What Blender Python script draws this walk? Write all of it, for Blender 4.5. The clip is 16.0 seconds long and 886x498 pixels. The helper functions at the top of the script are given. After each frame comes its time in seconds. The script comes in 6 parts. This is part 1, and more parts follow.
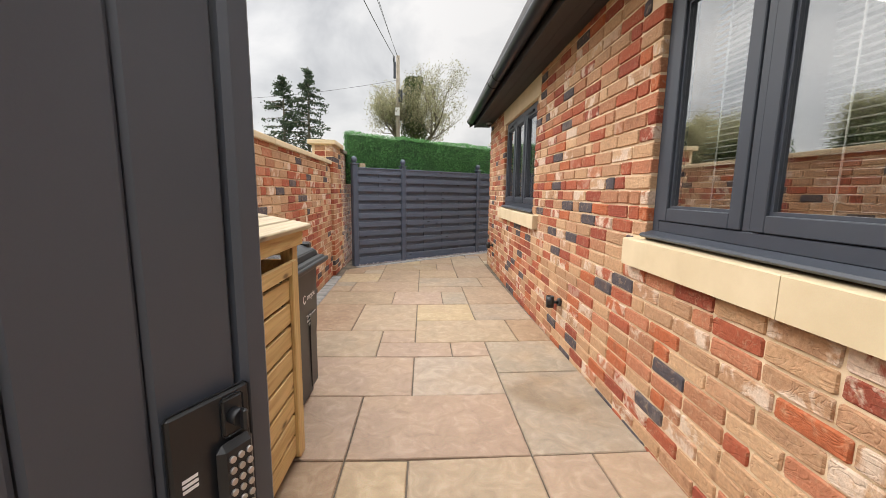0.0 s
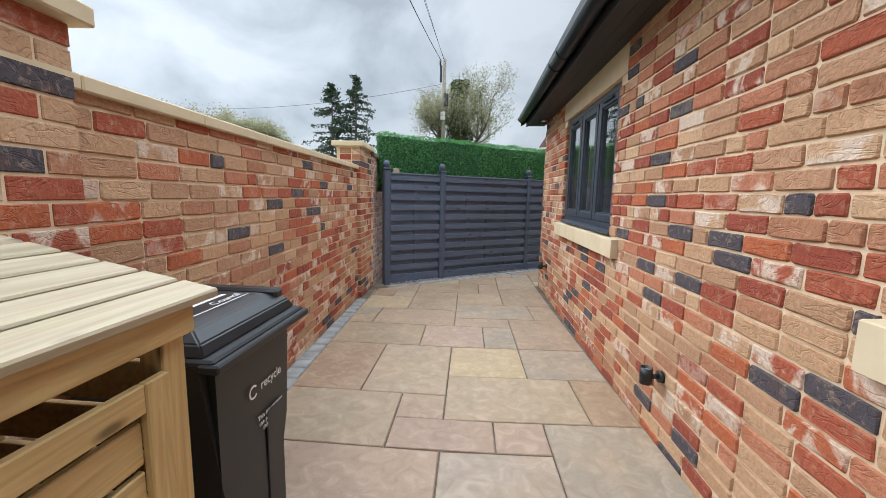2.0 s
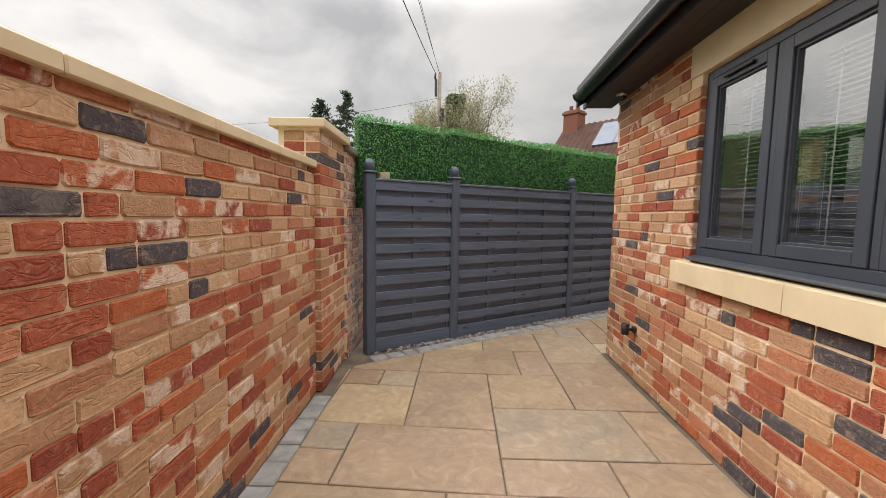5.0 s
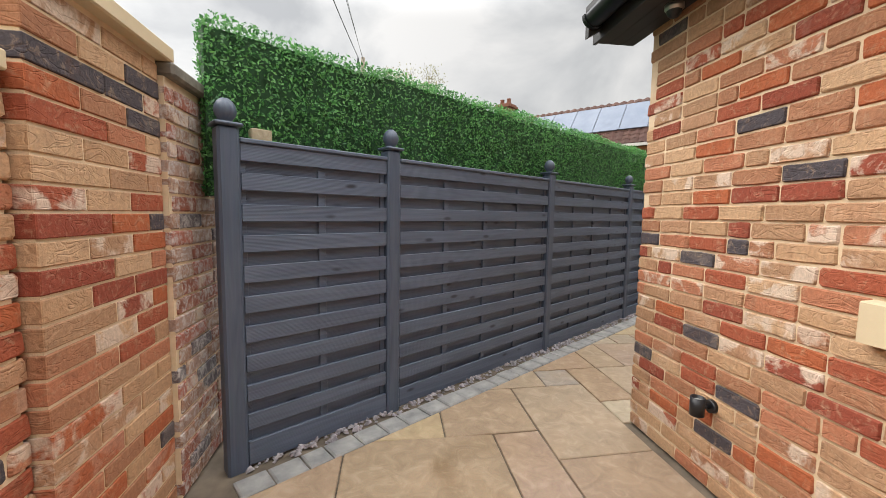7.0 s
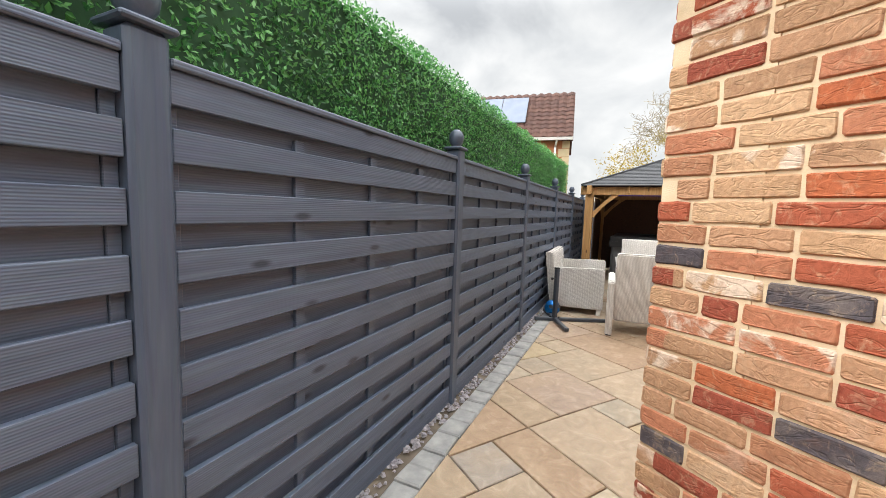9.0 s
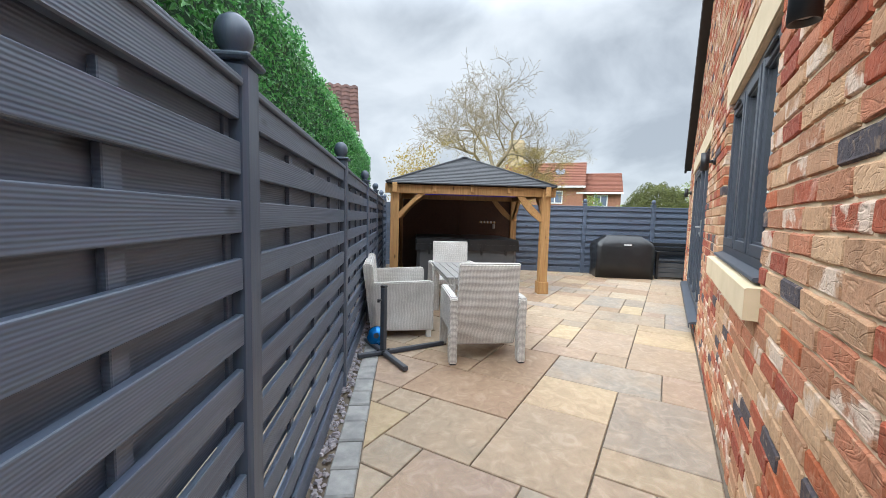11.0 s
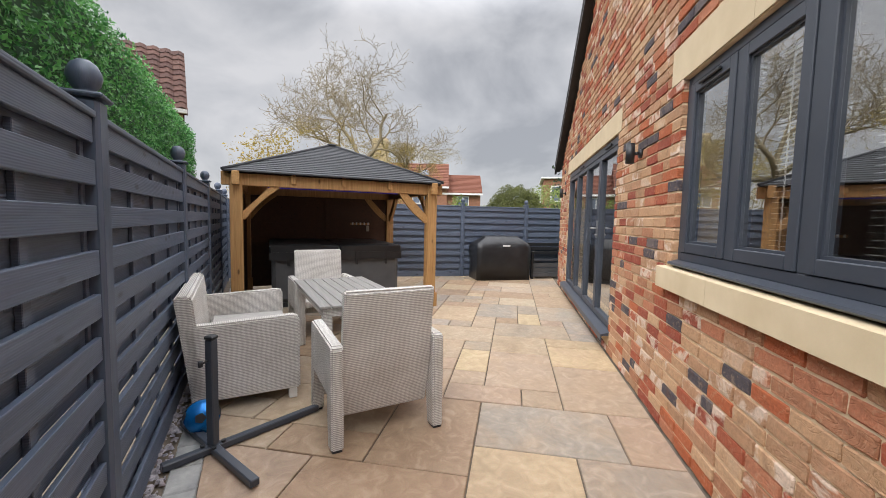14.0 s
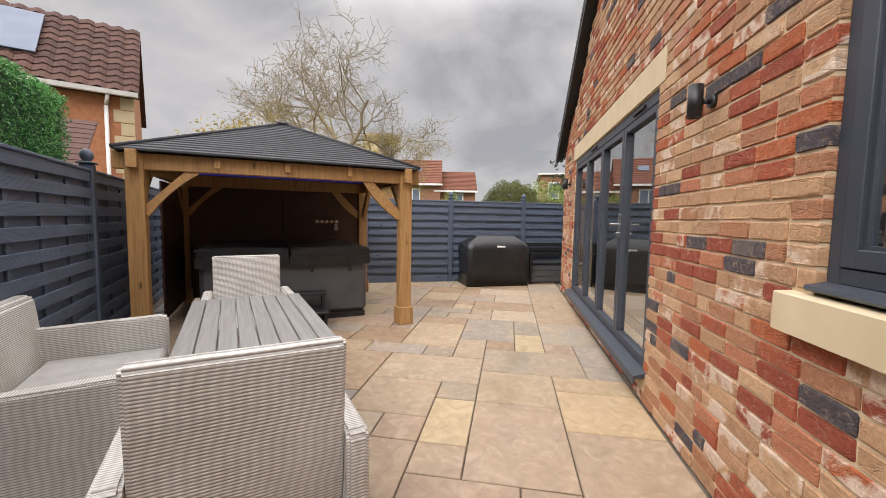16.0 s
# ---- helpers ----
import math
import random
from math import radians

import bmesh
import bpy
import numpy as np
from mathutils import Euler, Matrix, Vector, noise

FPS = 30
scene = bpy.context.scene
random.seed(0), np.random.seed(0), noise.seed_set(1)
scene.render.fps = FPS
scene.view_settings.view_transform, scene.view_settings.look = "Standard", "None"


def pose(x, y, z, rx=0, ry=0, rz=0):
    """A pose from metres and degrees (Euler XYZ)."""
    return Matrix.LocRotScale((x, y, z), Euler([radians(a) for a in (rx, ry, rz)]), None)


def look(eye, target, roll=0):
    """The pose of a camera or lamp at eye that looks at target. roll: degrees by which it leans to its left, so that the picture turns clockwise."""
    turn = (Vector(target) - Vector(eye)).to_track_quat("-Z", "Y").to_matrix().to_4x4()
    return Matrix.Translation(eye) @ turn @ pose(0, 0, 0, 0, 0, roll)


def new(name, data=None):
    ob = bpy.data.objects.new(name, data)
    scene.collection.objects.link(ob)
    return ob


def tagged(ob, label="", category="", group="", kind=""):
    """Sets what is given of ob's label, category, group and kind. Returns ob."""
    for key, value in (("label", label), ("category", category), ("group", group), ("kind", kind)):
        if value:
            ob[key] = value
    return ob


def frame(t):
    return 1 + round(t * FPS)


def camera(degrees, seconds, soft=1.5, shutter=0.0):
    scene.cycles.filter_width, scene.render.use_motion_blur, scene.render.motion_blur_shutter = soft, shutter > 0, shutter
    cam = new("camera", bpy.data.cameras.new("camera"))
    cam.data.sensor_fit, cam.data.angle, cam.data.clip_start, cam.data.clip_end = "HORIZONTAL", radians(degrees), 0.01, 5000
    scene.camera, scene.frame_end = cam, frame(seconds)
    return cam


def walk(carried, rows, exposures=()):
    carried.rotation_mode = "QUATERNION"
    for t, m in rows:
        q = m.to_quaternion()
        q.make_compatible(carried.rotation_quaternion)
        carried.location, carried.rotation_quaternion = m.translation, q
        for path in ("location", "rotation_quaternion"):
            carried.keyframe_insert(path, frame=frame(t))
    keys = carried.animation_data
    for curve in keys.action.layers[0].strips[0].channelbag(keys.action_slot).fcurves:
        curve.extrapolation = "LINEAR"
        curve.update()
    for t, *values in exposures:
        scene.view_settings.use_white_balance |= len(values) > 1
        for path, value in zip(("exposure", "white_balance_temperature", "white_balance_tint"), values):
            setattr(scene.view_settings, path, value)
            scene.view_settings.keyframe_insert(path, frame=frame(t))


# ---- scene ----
cam = camera(97.2, 16.0, soft=0.8)
PATH = [
    (0, (0.361, 0.618, 1.256), (0.417, 2.596, 0.964), 0.8),
    (0.5, (0.37, 0.765, 1.265), (0.334, 2.744, 0.978), 1.0),
    (1, (0.388, 0.971, 1.28), (0.259, 2.945, 0.989), 1.1),
    (1.5, (0.398, 1.206, 1.296), (0.233, 3.178, 1.003), 1.2),
    (2, (0.386, 1.551, 1.317), (0.219, 3.525, 1.046), 1.2),
    (2.5, (0.339, 1.847, 1.304), (0.168, 3.826, 1.073), 1.0),
    (3, (0.268, 2.177, 1.299), (0.102, 4.162, 1.118), 1.2),
    (3.5, (0.201, 2.545, 1.287), (0.039, 4.531, 1.118), 1.1),
    (6, (-0.088, 4.415, 1.306), (-0.131, 6.407, 1.131), 0.7),
    (6.5, (-0.103, 4.841, 1.305), (-0.003, 6.831, 1.126), 0.8),
    (7, (-0.136, 5.204, 1.286), (0.101, 7.182, 1.109), 0.9),
    (7.5, (-0.157, 5.553, 1.3), (0.221, 7.509, 1.125), 1.1),
    (8, (-0.133, 5.927, 1.299), (0.414, 7.843, 1.121), 1.2),
    (10.3, (0.367, 7.388, 1.286), (1.886, 8.677, 1.106), 1.8),
    (10.5, (0.442, 7.537, 1.292), (2.038, 8.73, 1.122), 1.5),
    (11, (0.639, 7.749, 1.292), (2.367, 8.743, 1.125), 1.5),
    (11.5, (0.83, 7.927, 1.309), (2.662, 8.712, 1.149), 1.5),
    (12, (0.985, 8.087, 1.319), (2.885, 8.693, 1.162), 1.6),
    (12.5, (1.107, 8.226, 1.325), (3.047, 8.689, 1.172), 1.5),
    (13, (1.27, 8.312, 1.312), (3.224, 8.712, 1.16), 1.4),
    (13.5, (1.469, 8.374, 1.32), (3.43, 8.738, 1.171), 1.3),
    (14, (1.626, 8.393, 1.297), (3.59, 8.741, 1.148), 1.3),
    (14.5, (1.876, 8.449, 1.309), (3.842, 8.785, 1.157), 1.4),
    (15, (2.141, 8.461, 1.293), (4.108, 8.79, 1.139), 1.2),
    (15.5, (2.489, 8.437, 1.292), (4.455, 8.767, 1.137), 1.1),
    (16, (2.838, 8.375, 1.262), (4.804, 8.706, 1.108), 1.0),
]
# the clip's own white balance drifts: seconds, stops, kelvin, tint
BALANCE = [(0.0, 0.26, 6850, 11), (0.8, 0.12, 6350, 8), (1.5, 0.02, 5900, 6), (2.3, 0.04, 5900, 7), (3.0, 0.0, 6850, 11), (6.0, 0.06, 7050, 12),
           (7.0, 0.26, 6850, 10), (8.0, 0.66, 6950, 9), (8.3, 0.66, 6900, 9), (10.4, 0.58, 6200, 9), (11.0, 0.46, 6000, 7), (12.0, 0.26, 6350, 9),
           (13.0, 0.14, 6500, 12), (15.0, 0.08, 6550, 13), (16.0, 0.02, 6850, 15)]
walk(cam, [(t, look(eye, target, roll)) for t, eye, target, roll in PATH], BALANCE)

# ---- sky and sun: an overcast spring day ----
world = bpy.data.worlds.new("overcast_sky")
scene.world = world
world.use_nodes = True
wt = world.node_tree
wt.nodes.clear()


def link(nt, a, b):
    nt.links.new(a, b)


w_out = wt.nodes.new("ShaderNodeOutputWorld")
w_bg = wt.nodes.new("ShaderNodeBackground")
w_sky = wt.nodes.new("ShaderNodeTexSky")
w_sky.sky_type = "NISHITA"
w_sky.sun_disc = False
w_sky.sun_elevation = radians(40)
w_sky.sun_rotation = radians(-62)
w_dim = wt.nodes.new("ShaderNodeVectorMath")
w_dim.operation = "SCALE"
w_dim.inputs["Scale"].default_value = 0.1
w_tc = wt.nodes.new("ShaderNodeTexCoord")
w_sep = wt.nodes.new("ShaderNodeSeparateXYZ")
w_map = wt.nodes.new("ShaderNodeMapping")
w_map.inputs["Scale"].default_value = (1.0, 1.0, 1.7)
w_map.inputs["Location"].default_value = (3.1, 1.7, 0.4)
w_n1 = wt.nodes.new("ShaderNodeTexNoise")
w_n1.inputs["Scale"].default_value = 2.7
w_n1.inputs["Detail"].default_value = 7
w_n1.inputs["Roughness"].default_value = 0.52
w_n1.inputs["Distortion"].default_value = 0.35
w_ramp = wt.nodes.new("ShaderNodeValToRGB")
w_ramp.color_ramp.elements[0].position = 0.36
w_ramp.color_ramp.elements[0].color = (0.44, 0.46, 0.49, 1)
w_ramp.color_ramp.elements[1].position = 0.60
w_ramp.color_ramp.elements[1].color = (0.78, 0.79, 0.805, 1)
e_mid = w_ramp.color_ramp.elements.new(0.48)
e_mid.color = (0.62, 0.64, 0.665, 1)
# an overcast vault is about three times as bright overhead as at the horizon
w_h = wt.nodes.new("ShaderNodeMapRange")
w_h.interpolation_type = "SMOOTHSTEP"
w_h.inputs["From Min"].default_value = 0.42
w_h.inputs["From Max"].default_value = 0.66
w_h.inputs["To Min"].default_value = 0.86
w_h.inputs["To Max"].default_value = 4.4
w_dot = wt.nodes.new("ShaderNodeVectorMath")
w_dot.operation = "DOT_PRODUCT"
w_dot.inputs[1].default_value = (-0.68, 0.36, 0.64)
w_pos = wt.nodes.new("ShaderNodeMath")
w_pos.operation = "MAXIMUM"
w_pos.inputs[1].default_value = 0.0
w_sq = wt.nodes.new("ShaderNodeMath")
w_sq.operation = "POWER"
w_sq.inputs[1].default_value = 2.0
w_gain = wt.nodes.new("ShaderNodeMath")
w_gain.operation = "MULTIPLY_ADD"
w_gain.inputs[1].default_value = 0.6
w_gain.inputs[2].default_value = 1.0
w_all = wt.nodes.new("ShaderNodeMath")
w_all.operation = "MULTIPLY"
w_mul = wt.nodes.new("ShaderNodeVectorMath")
w_mul.operation = "SCALE"
w_mix = wt.nodes.new("ShaderNodeMix")
w_mix.data_type = "RGBA"
w_mix.inputs["Factor"].default_value = 0.92
link(wt, w_tc.outputs["Generated"], w_sep.inputs[0])
link(wt, w_tc.outputs["Generated"], w_map.inputs[0])
link(wt, w_map.outputs[0], w_n1.inputs["Vector"])
link(wt, w_n1.outputs["Fac"], w_ramp.inputs[0])
link(wt, w_sep.outputs["Z"], w_h.inputs["Value"])
link(wt, w_ramp.outputs[0], w_mul.inputs[0])
link(wt, w_tc.outputs["Generated"], w_dot.inputs[0])
link(wt, w_dot.outputs["Value"], w_pos.inputs[0])
link(wt, w_pos.outputs[0], w_sq.inputs[0])
link(wt, w_sq.outputs[0], w_gain.inputs[0])
link(wt, w_gain.outputs[0], w_all.inputs[0])
link(wt, w_h.outputs[0], w_all.inputs[1])
link(wt, w_all.outputs[0], w_mul.inputs["Scale"])
link(wt, w_sky.outputs[0], w_dim.inputs[0])
link(wt, w_dim.outputs[0], w_mix.inputs["A"])
link(wt, w_mul.outputs[0], w_mix.inputs["B"])
link(wt, w_mix.outputs["Result"], w_bg.inputs[0])
w_bg.inputs[1].default_value = 1.0
link(wt, w_bg.outputs[0], w_out.inputs[0])

sun_data = bpy.data.lights.new("sun", "SUN")
sun_data.energy = 1.5
sun_data.angle = radians(50)
sun_data.color = (1.0, 0.97, 0.93)
sun = new("sun", sun_data)
sun.matrix_world = look((-6.8, 9.6, 6.4), (0, 6, 0))


# ---- materials ----
def nodes_of(name):
    m = bpy.data.materials.new(name)
    m.use_nodes = True
    return m, m.node_tree, m.node_tree.nodes["Principled BSDF"]


def noise_node(nt, vec, scale, detail=4, rough=0.55, distortion=0.0):
    n = nt.nodes.new("ShaderNodeTexNoise")
    n.inputs["Scale"].default_value = scale
    n.inputs["Detail"].default_value = detail
    n.inputs["Roughness"].default_value = rough
    n.inputs["Distortion"].default_value = distortion
    if vec is not None:
        link(nt, vec, n.inputs["Vector"])
    return n


def ramp_node(nt, fac, stops):
    r = nt.nodes.new("ShaderNodeValToRGB")
    while len(r.color_ramp.elements) < len(stops):
        r.color_ramp.elements.new(0.5)
    for e, (p, c) in zip(r.color_ramp.elements, stops):
        e.position, e.color = p, (*c, 1) if len(c) == 3 else c
    link(nt, fac, r.inputs[0])
    return r


def mix_node(nt, a, b, fac, blend="MIX"):
    n = nt.nodes.new("ShaderNodeMix")
    n.data_type, n.blend_type = "RGBA", blend
    for key, v in (("A", a), ("B", b), ("Factor", fac)):
        if isinstance(v, (int, float)):
            n.inputs[key].default_value = v
        elif isinstance(v, tuple):
            n.inputs[key].default_value = (*v, 1)
        else:
            link(nt, v, n.inputs[key])
    return n.outputs["Result"]


def bump_node(nt, bsdf, height, strength, distance=0.01):
    b = nt.nodes.new("ShaderNodeBump")
    b.inputs["Strength"].default_value = strength
    b.inputs["Distance"].default_value = distance
    link(nt, height, b.inputs["Height"])
    link(nt, b.outputs[0], bsdf.inputs["Normal"])


def coords(nt, kind="Object", scale=(1, 1, 1)):
    tc = nt.nodes.new("ShaderNodeTexCoord")
    mp = nt.nodes.new("ShaderNodeMapping")
    mp.inputs["Scale"].default_value = scale
    link(nt, tc.outputs[kind], mp.inputs[0])
    return mp.outputs[0]


def world_pos(nt, scale=(1, 1, 1)):
    g = nt.nodes.new("ShaderNodeNewGeometry")
    mp = nt.nodes.new("ShaderNodeMapping")
    mp.inputs["Scale"].default_value = scale
    link(nt, g.outputs["Position"], mp.inputs[0])
    return mp.outputs[0]


def surface(name, dark, light, scale=8, fine=120, rough=0.6, rough_var=0.1, metal=0.0, bump=0.15, dist=0.003, stretch=(1, 1, 1), spec=0.5):
    """A plain surface with broad blotches, fine grain and relief."""
    m, nt, b = nodes_of(name)
    v = world_pos(nt, stretch)
    n1, n2 = noise_node(nt, v, scale, 5), noise_node(nt, v, fine, 3)
    c = mix_node(nt, dark, light, ramp_node(nt, n1.outputs["Fac"], [(0.3, (0, 0, 0)), (0.7, (1, 1, 1))]).outputs[0])
    c2 = mix_node(nt, c, n2.outputs["Color"], 0.06, "OVERLAY")
    link(nt, c2, b.inputs["Base Color"])
    r = nt.nodes.new("ShaderNodeMapRange")
    r.inputs["To Min"].default_value, r.inputs["To Max"].default_value = rough - rough_var, rough + rough_var
    link(nt, n1.outputs["Fac"], r.inputs["Value"])
    link(nt, r.outputs[0], b.inputs["Roughness"])
    b.inputs["Metallic"].default_value = metal
    b.inputs["Specular IOR Level"].default_value = spec
    if bump:
        bump_node(nt, b, n2.outputs["Fac"], bump, dist)
    return m


def brick_material(name, per_object, aged=False):
    """Handmade stock bricks: buff, red, blue-grey and limewashed, chosen brick by brick."""
    m, nt, b = nodes_of(name)
    if per_object:
        rnd = nt.nodes.new("ShaderNodeObjectInfo").outputs["Random"]
    else:
        rnd = nt.nodes.new("ShaderNodeNewGeometry").outputs["Random Per Island"]
    pick = nt.nodes.new("ShaderNodeValToRGB")
    pick.color_ramp.interpolation = "CONSTANT"
    stops = [(0.0, (0.485, 0.29, 0.165)), (0.13, (0.42, 0.24, 0.138)), (0.25, (0.54, 0.34, 0.20)), (0.34, (0.39, 0.18, 0.10)),
             (0.44, (0.36, 0.095, 0.05)), (0.57, (0.29, 0.070, 0.042)), (0.67, (0.42, 0.12, 0.052)), (0.75, (0.45, 0.25, 0.145)),
             (0.84, (0.45, 0.18, 0.10)), (0.93, (0.080, 0.068, 0.076))]
    if aged:
        stops = [(0.0, (0.33, 0.19, 0.13)), (0.3, (0.28, 0.10, 0.065)), (0.5, (0.38, 0.25, 0.2)), (0.7, (0.36, 0.13, 0.09)), (0.86, (0.13, 0.11, 0.12))]
    el = pick.color_ramp.elements
    while len(el) < len(stops):
        el.new(0.5)
    for e, (p, c) in zip(el, stops):
        e.position, e.color = p, (*c, 1)
    link(nt, rnd, pick.inputs[0])
    v = world_pos(nt)
    shift = nt.nodes.new("ShaderNodeVectorMath")
    shift.operation = "ADD"
    comb = nt.nodes.new("ShaderNodeCombineXYZ")
    big = nt.nodes.new("ShaderNodeMath")
    big.operation = "MULTIPLY"
    big.inputs[1].default_value = 37.0
    link(nt, rnd, big.inputs[0])
    link(nt, big.outputs[0], comb.inputs[0])
    link(nt, big.outputs[0], comb.inputs[2])
    link(nt, v, shift.inputs[0])
    link(nt, comb.outputs[0], shift.inputs[1])
    n1 = noise_node(nt, shift.outputs[0], 9, 5, 0.6, 0.6)
    n2 = noise_node(nt, shift.outputs[0], 70, 5, 0.65)
    n3 = noise_node(nt, shift.outputs[0], 24, 6, 0.7, 1.2)
    tone = mix_node(nt, pick.outputs[0], (0.58, 0.405, 0.26), ramp_node(nt, n3.outputs["Fac"], [(0.53, (0, 0, 0)), (0.74, (0.55, 0.55, 0.55))]).outputs[0])
    tone = mix_node(nt, tone, (0.16, 0.075, 0.045), ramp_node(nt, n1.outputs["Fac"], [(0.24, (0.5, 0.5, 0.5)), (0.42, (0, 0, 0))]).outputs[0])
    # lime blooms on one brick in four
    lime = nt.nodes.new("ShaderNodeMath")
    lime.operation = "FRACT"
    lim2 = nt.nodes.new("ShaderNodeMath")
    lim2.operation = "MULTIPLY"
    lim2.inputs[1].default_value = 173.7
    link(nt, rnd, lim2.inputs[0])
    link(nt, lim2.outputs[0], lime.inputs[0])
    some = ramp_node(nt, lime.outputs[0], [(0.74, (0, 0, 0)), (0.80, (1, 1, 1))])
    blot = ramp_node(nt, n1.outputs["Fac"], [(0.47, (0, 0, 0)), (0.56, (0.9, 0.9, 0.9))])
    blot = mix_node(nt, some.outputs[0], blot.outputs[0], 1.0, "MULTIPLY")
    pale = ramp_node(nt, rnd, [(0.93, (1, 1, 1)), (0.934, (0.12, 0.12, 0.12))])
    blot = mix_node(nt, blot, pale.outputs[0], 1.0, "MULTIPLY")
    tone = mix_node(nt, tone, (0.66, 0.52, 0.41), blot)
    grain = ramp_node(nt, n2.outputs["Fac"], [(0.25, (0.66, 0.66, 0.66)), (0.7, (1.14, 1.14, 1.14))])
    tone = mix_node(nt, tone, grain.outputs[0], 0.8, "MULTIPLY")
    if aged:
        tone = mix_node(nt, tone, (0.55, 0.52, 0.5), ramp_node(nt, n3.outputs["Fac"], [(0.45, (0, 0, 0)), (0.62, (0.75, 0.75, 0.75))]).outputs[0])
    link(nt, tone, b.inputs["Base Color"])
    b.inputs["Roughness"].default_value = 0.88
    b.inputs["Specular IOR Level"].default_value = 0.25
    crease = nt.nodes.new("ShaderNodeTexVoronoi")
    crease.feature = "DISTANCE_TO_EDGE"
    crease.inputs["Scale"].default_value = 13
    warp = nt.nodes.new("ShaderNodeMix")
    warp.data_type = "VECTOR"
    warp.inputs["Factor"].default_value = 0.12
    link(nt, shift.outputs[0], warp.inputs[4])
    link(nt, n1.outputs["Color"], warp.inputs[5])
    link(nt, warp.outputs[1], crease.inputs["Vector"])
    cr = ramp_node(nt, crease.outputs["Distance"], [(0.0, (0, 0, 0)), (0.09, (1, 1, 1))])
    hh = mix_node(nt, n3.outputs["Color"], n2.outputs["Color"], 0.4)
    # creases that run along the brick, as in thrown clay
    lie = nt.nodes.new("ShaderNodeVectorMath")
    lie.operation = "MULTIPLY"
    lie.inputs[1].default_value = (1.0, 1.0, 2.3)
    link(nt, shift.outputs[0], lie.inputs[0])
    fold = noise_node(nt, lie.outputs[0], 7.5, 2, 0.5, 1.6)
    fr = ramp_node(nt, fold.outputs["Fac"], [(0.455, (1, 1, 1)), (0.495, (0, 0, 0)), (0.535, (1, 1, 1))])
    hh = mix_node(nt, hh, cr.outputs[0], 0.15, "MULTIPLY")
    hh = mix_node(nt, hh, fr.outputs[0], 0.5, "MULTIPLY")
    bump_node(nt, b, hh, 0.9, 0.009)
    return m


def stone_material(name):
    """Riven sandstone: tint from the slab itself, mottling, damp stains and fine riven relief."""
    m, nt, b = nodes_of(name)
    info = nt.nodes.new("ShaderNodeObjectInfo")
    v = world_pos(nt)
    shift = nt.nodes.new("ShaderNodeVectorMath")
    shift.operation = "ADD"
    comb = nt.nodes.new("ShaderNodeCombineXYZ")
    big = nt.nodes.new("ShaderNodeMath")
    big.operation = "MULTIPLY"
    big.inputs[1].default_value = 53.0
    link(nt, info.outputs["Random"], big.inputs[0])
    link(nt, big.outputs[0], comb.inputs[2])
    link(nt, v, shift.inputs[0])
    link(nt, comb.outputs[0], shift.inputs[1])
    n1 = noise_node(nt, shift.outputs[0], 2.6, 5, 0.55, 0.5)
    n2 = noise_node(nt, shift.outputs[0], 9, 6, 0.62, 1.4)
    n3 = noise_node(nt, shift.outputs[0], 150, 3)
    n4 = noise_node(nt, v, 1.15, 4, 0.55, 0.8)
    tone = mix_node(nt, info.outputs["Color"], (0.50, 0.34, 0.20), ramp_node(nt, n1.outputs["Fac"], [(0.42, (0, 0, 0)), (0.72, (0.65, 0.65, 0.65))]).outputs[0])
    tone = mix_node(nt, tone, (0.58, 0.47, 0.35), ramp_node(nt, n2.outputs["Fac"], [(0.55, (0, 0, 0)), (0.75, (0.4, 0.4, 0.4))]).outputs[0])
    tone = mix_node(nt, tone, (0.375, 0.30, 0.23), 0.4)
    tone = mix_node(nt, tone, ramp_node(nt, n2.outputs["Fac"], [(0.3, (0.68, 0.67, 0.66)), (0.62, (0.98, 0.98, 0.98))]).outputs[0], 0.8, "MULTIPLY")
    tone = mix_node(nt, tone, n3.outputs["Color"], 0.16, "OVERLAY")
    damp = ramp_node(nt, n4.outputs["Fac"], [(0.60, (0, 0, 0)), (0.72, (1, 1, 1))])
    tone = mix_node(nt, tone, (0.74, 0.68, 0.60), mix_node(nt, (0, 0, 0), (1, 1, 1), damp.outputs[0]), "MULTIPLY")
    link(nt, tone, b.inputs["Base Color"])
    r = mix_node(nt, (0.62, 0.62, 0.62), (0.3, 0.3, 0.3), damp.outputs[0])
    link(nt, r, b.inputs["Roughness"])
    b.inputs["Specular IOR Level"].default_value = 0.4
    hh = mix_node(nt, n2.outputs["Color"], n3.outputs["Color"], 0.25)
    bump_node(nt, b, hh, 0.5, 0.012)
    return m


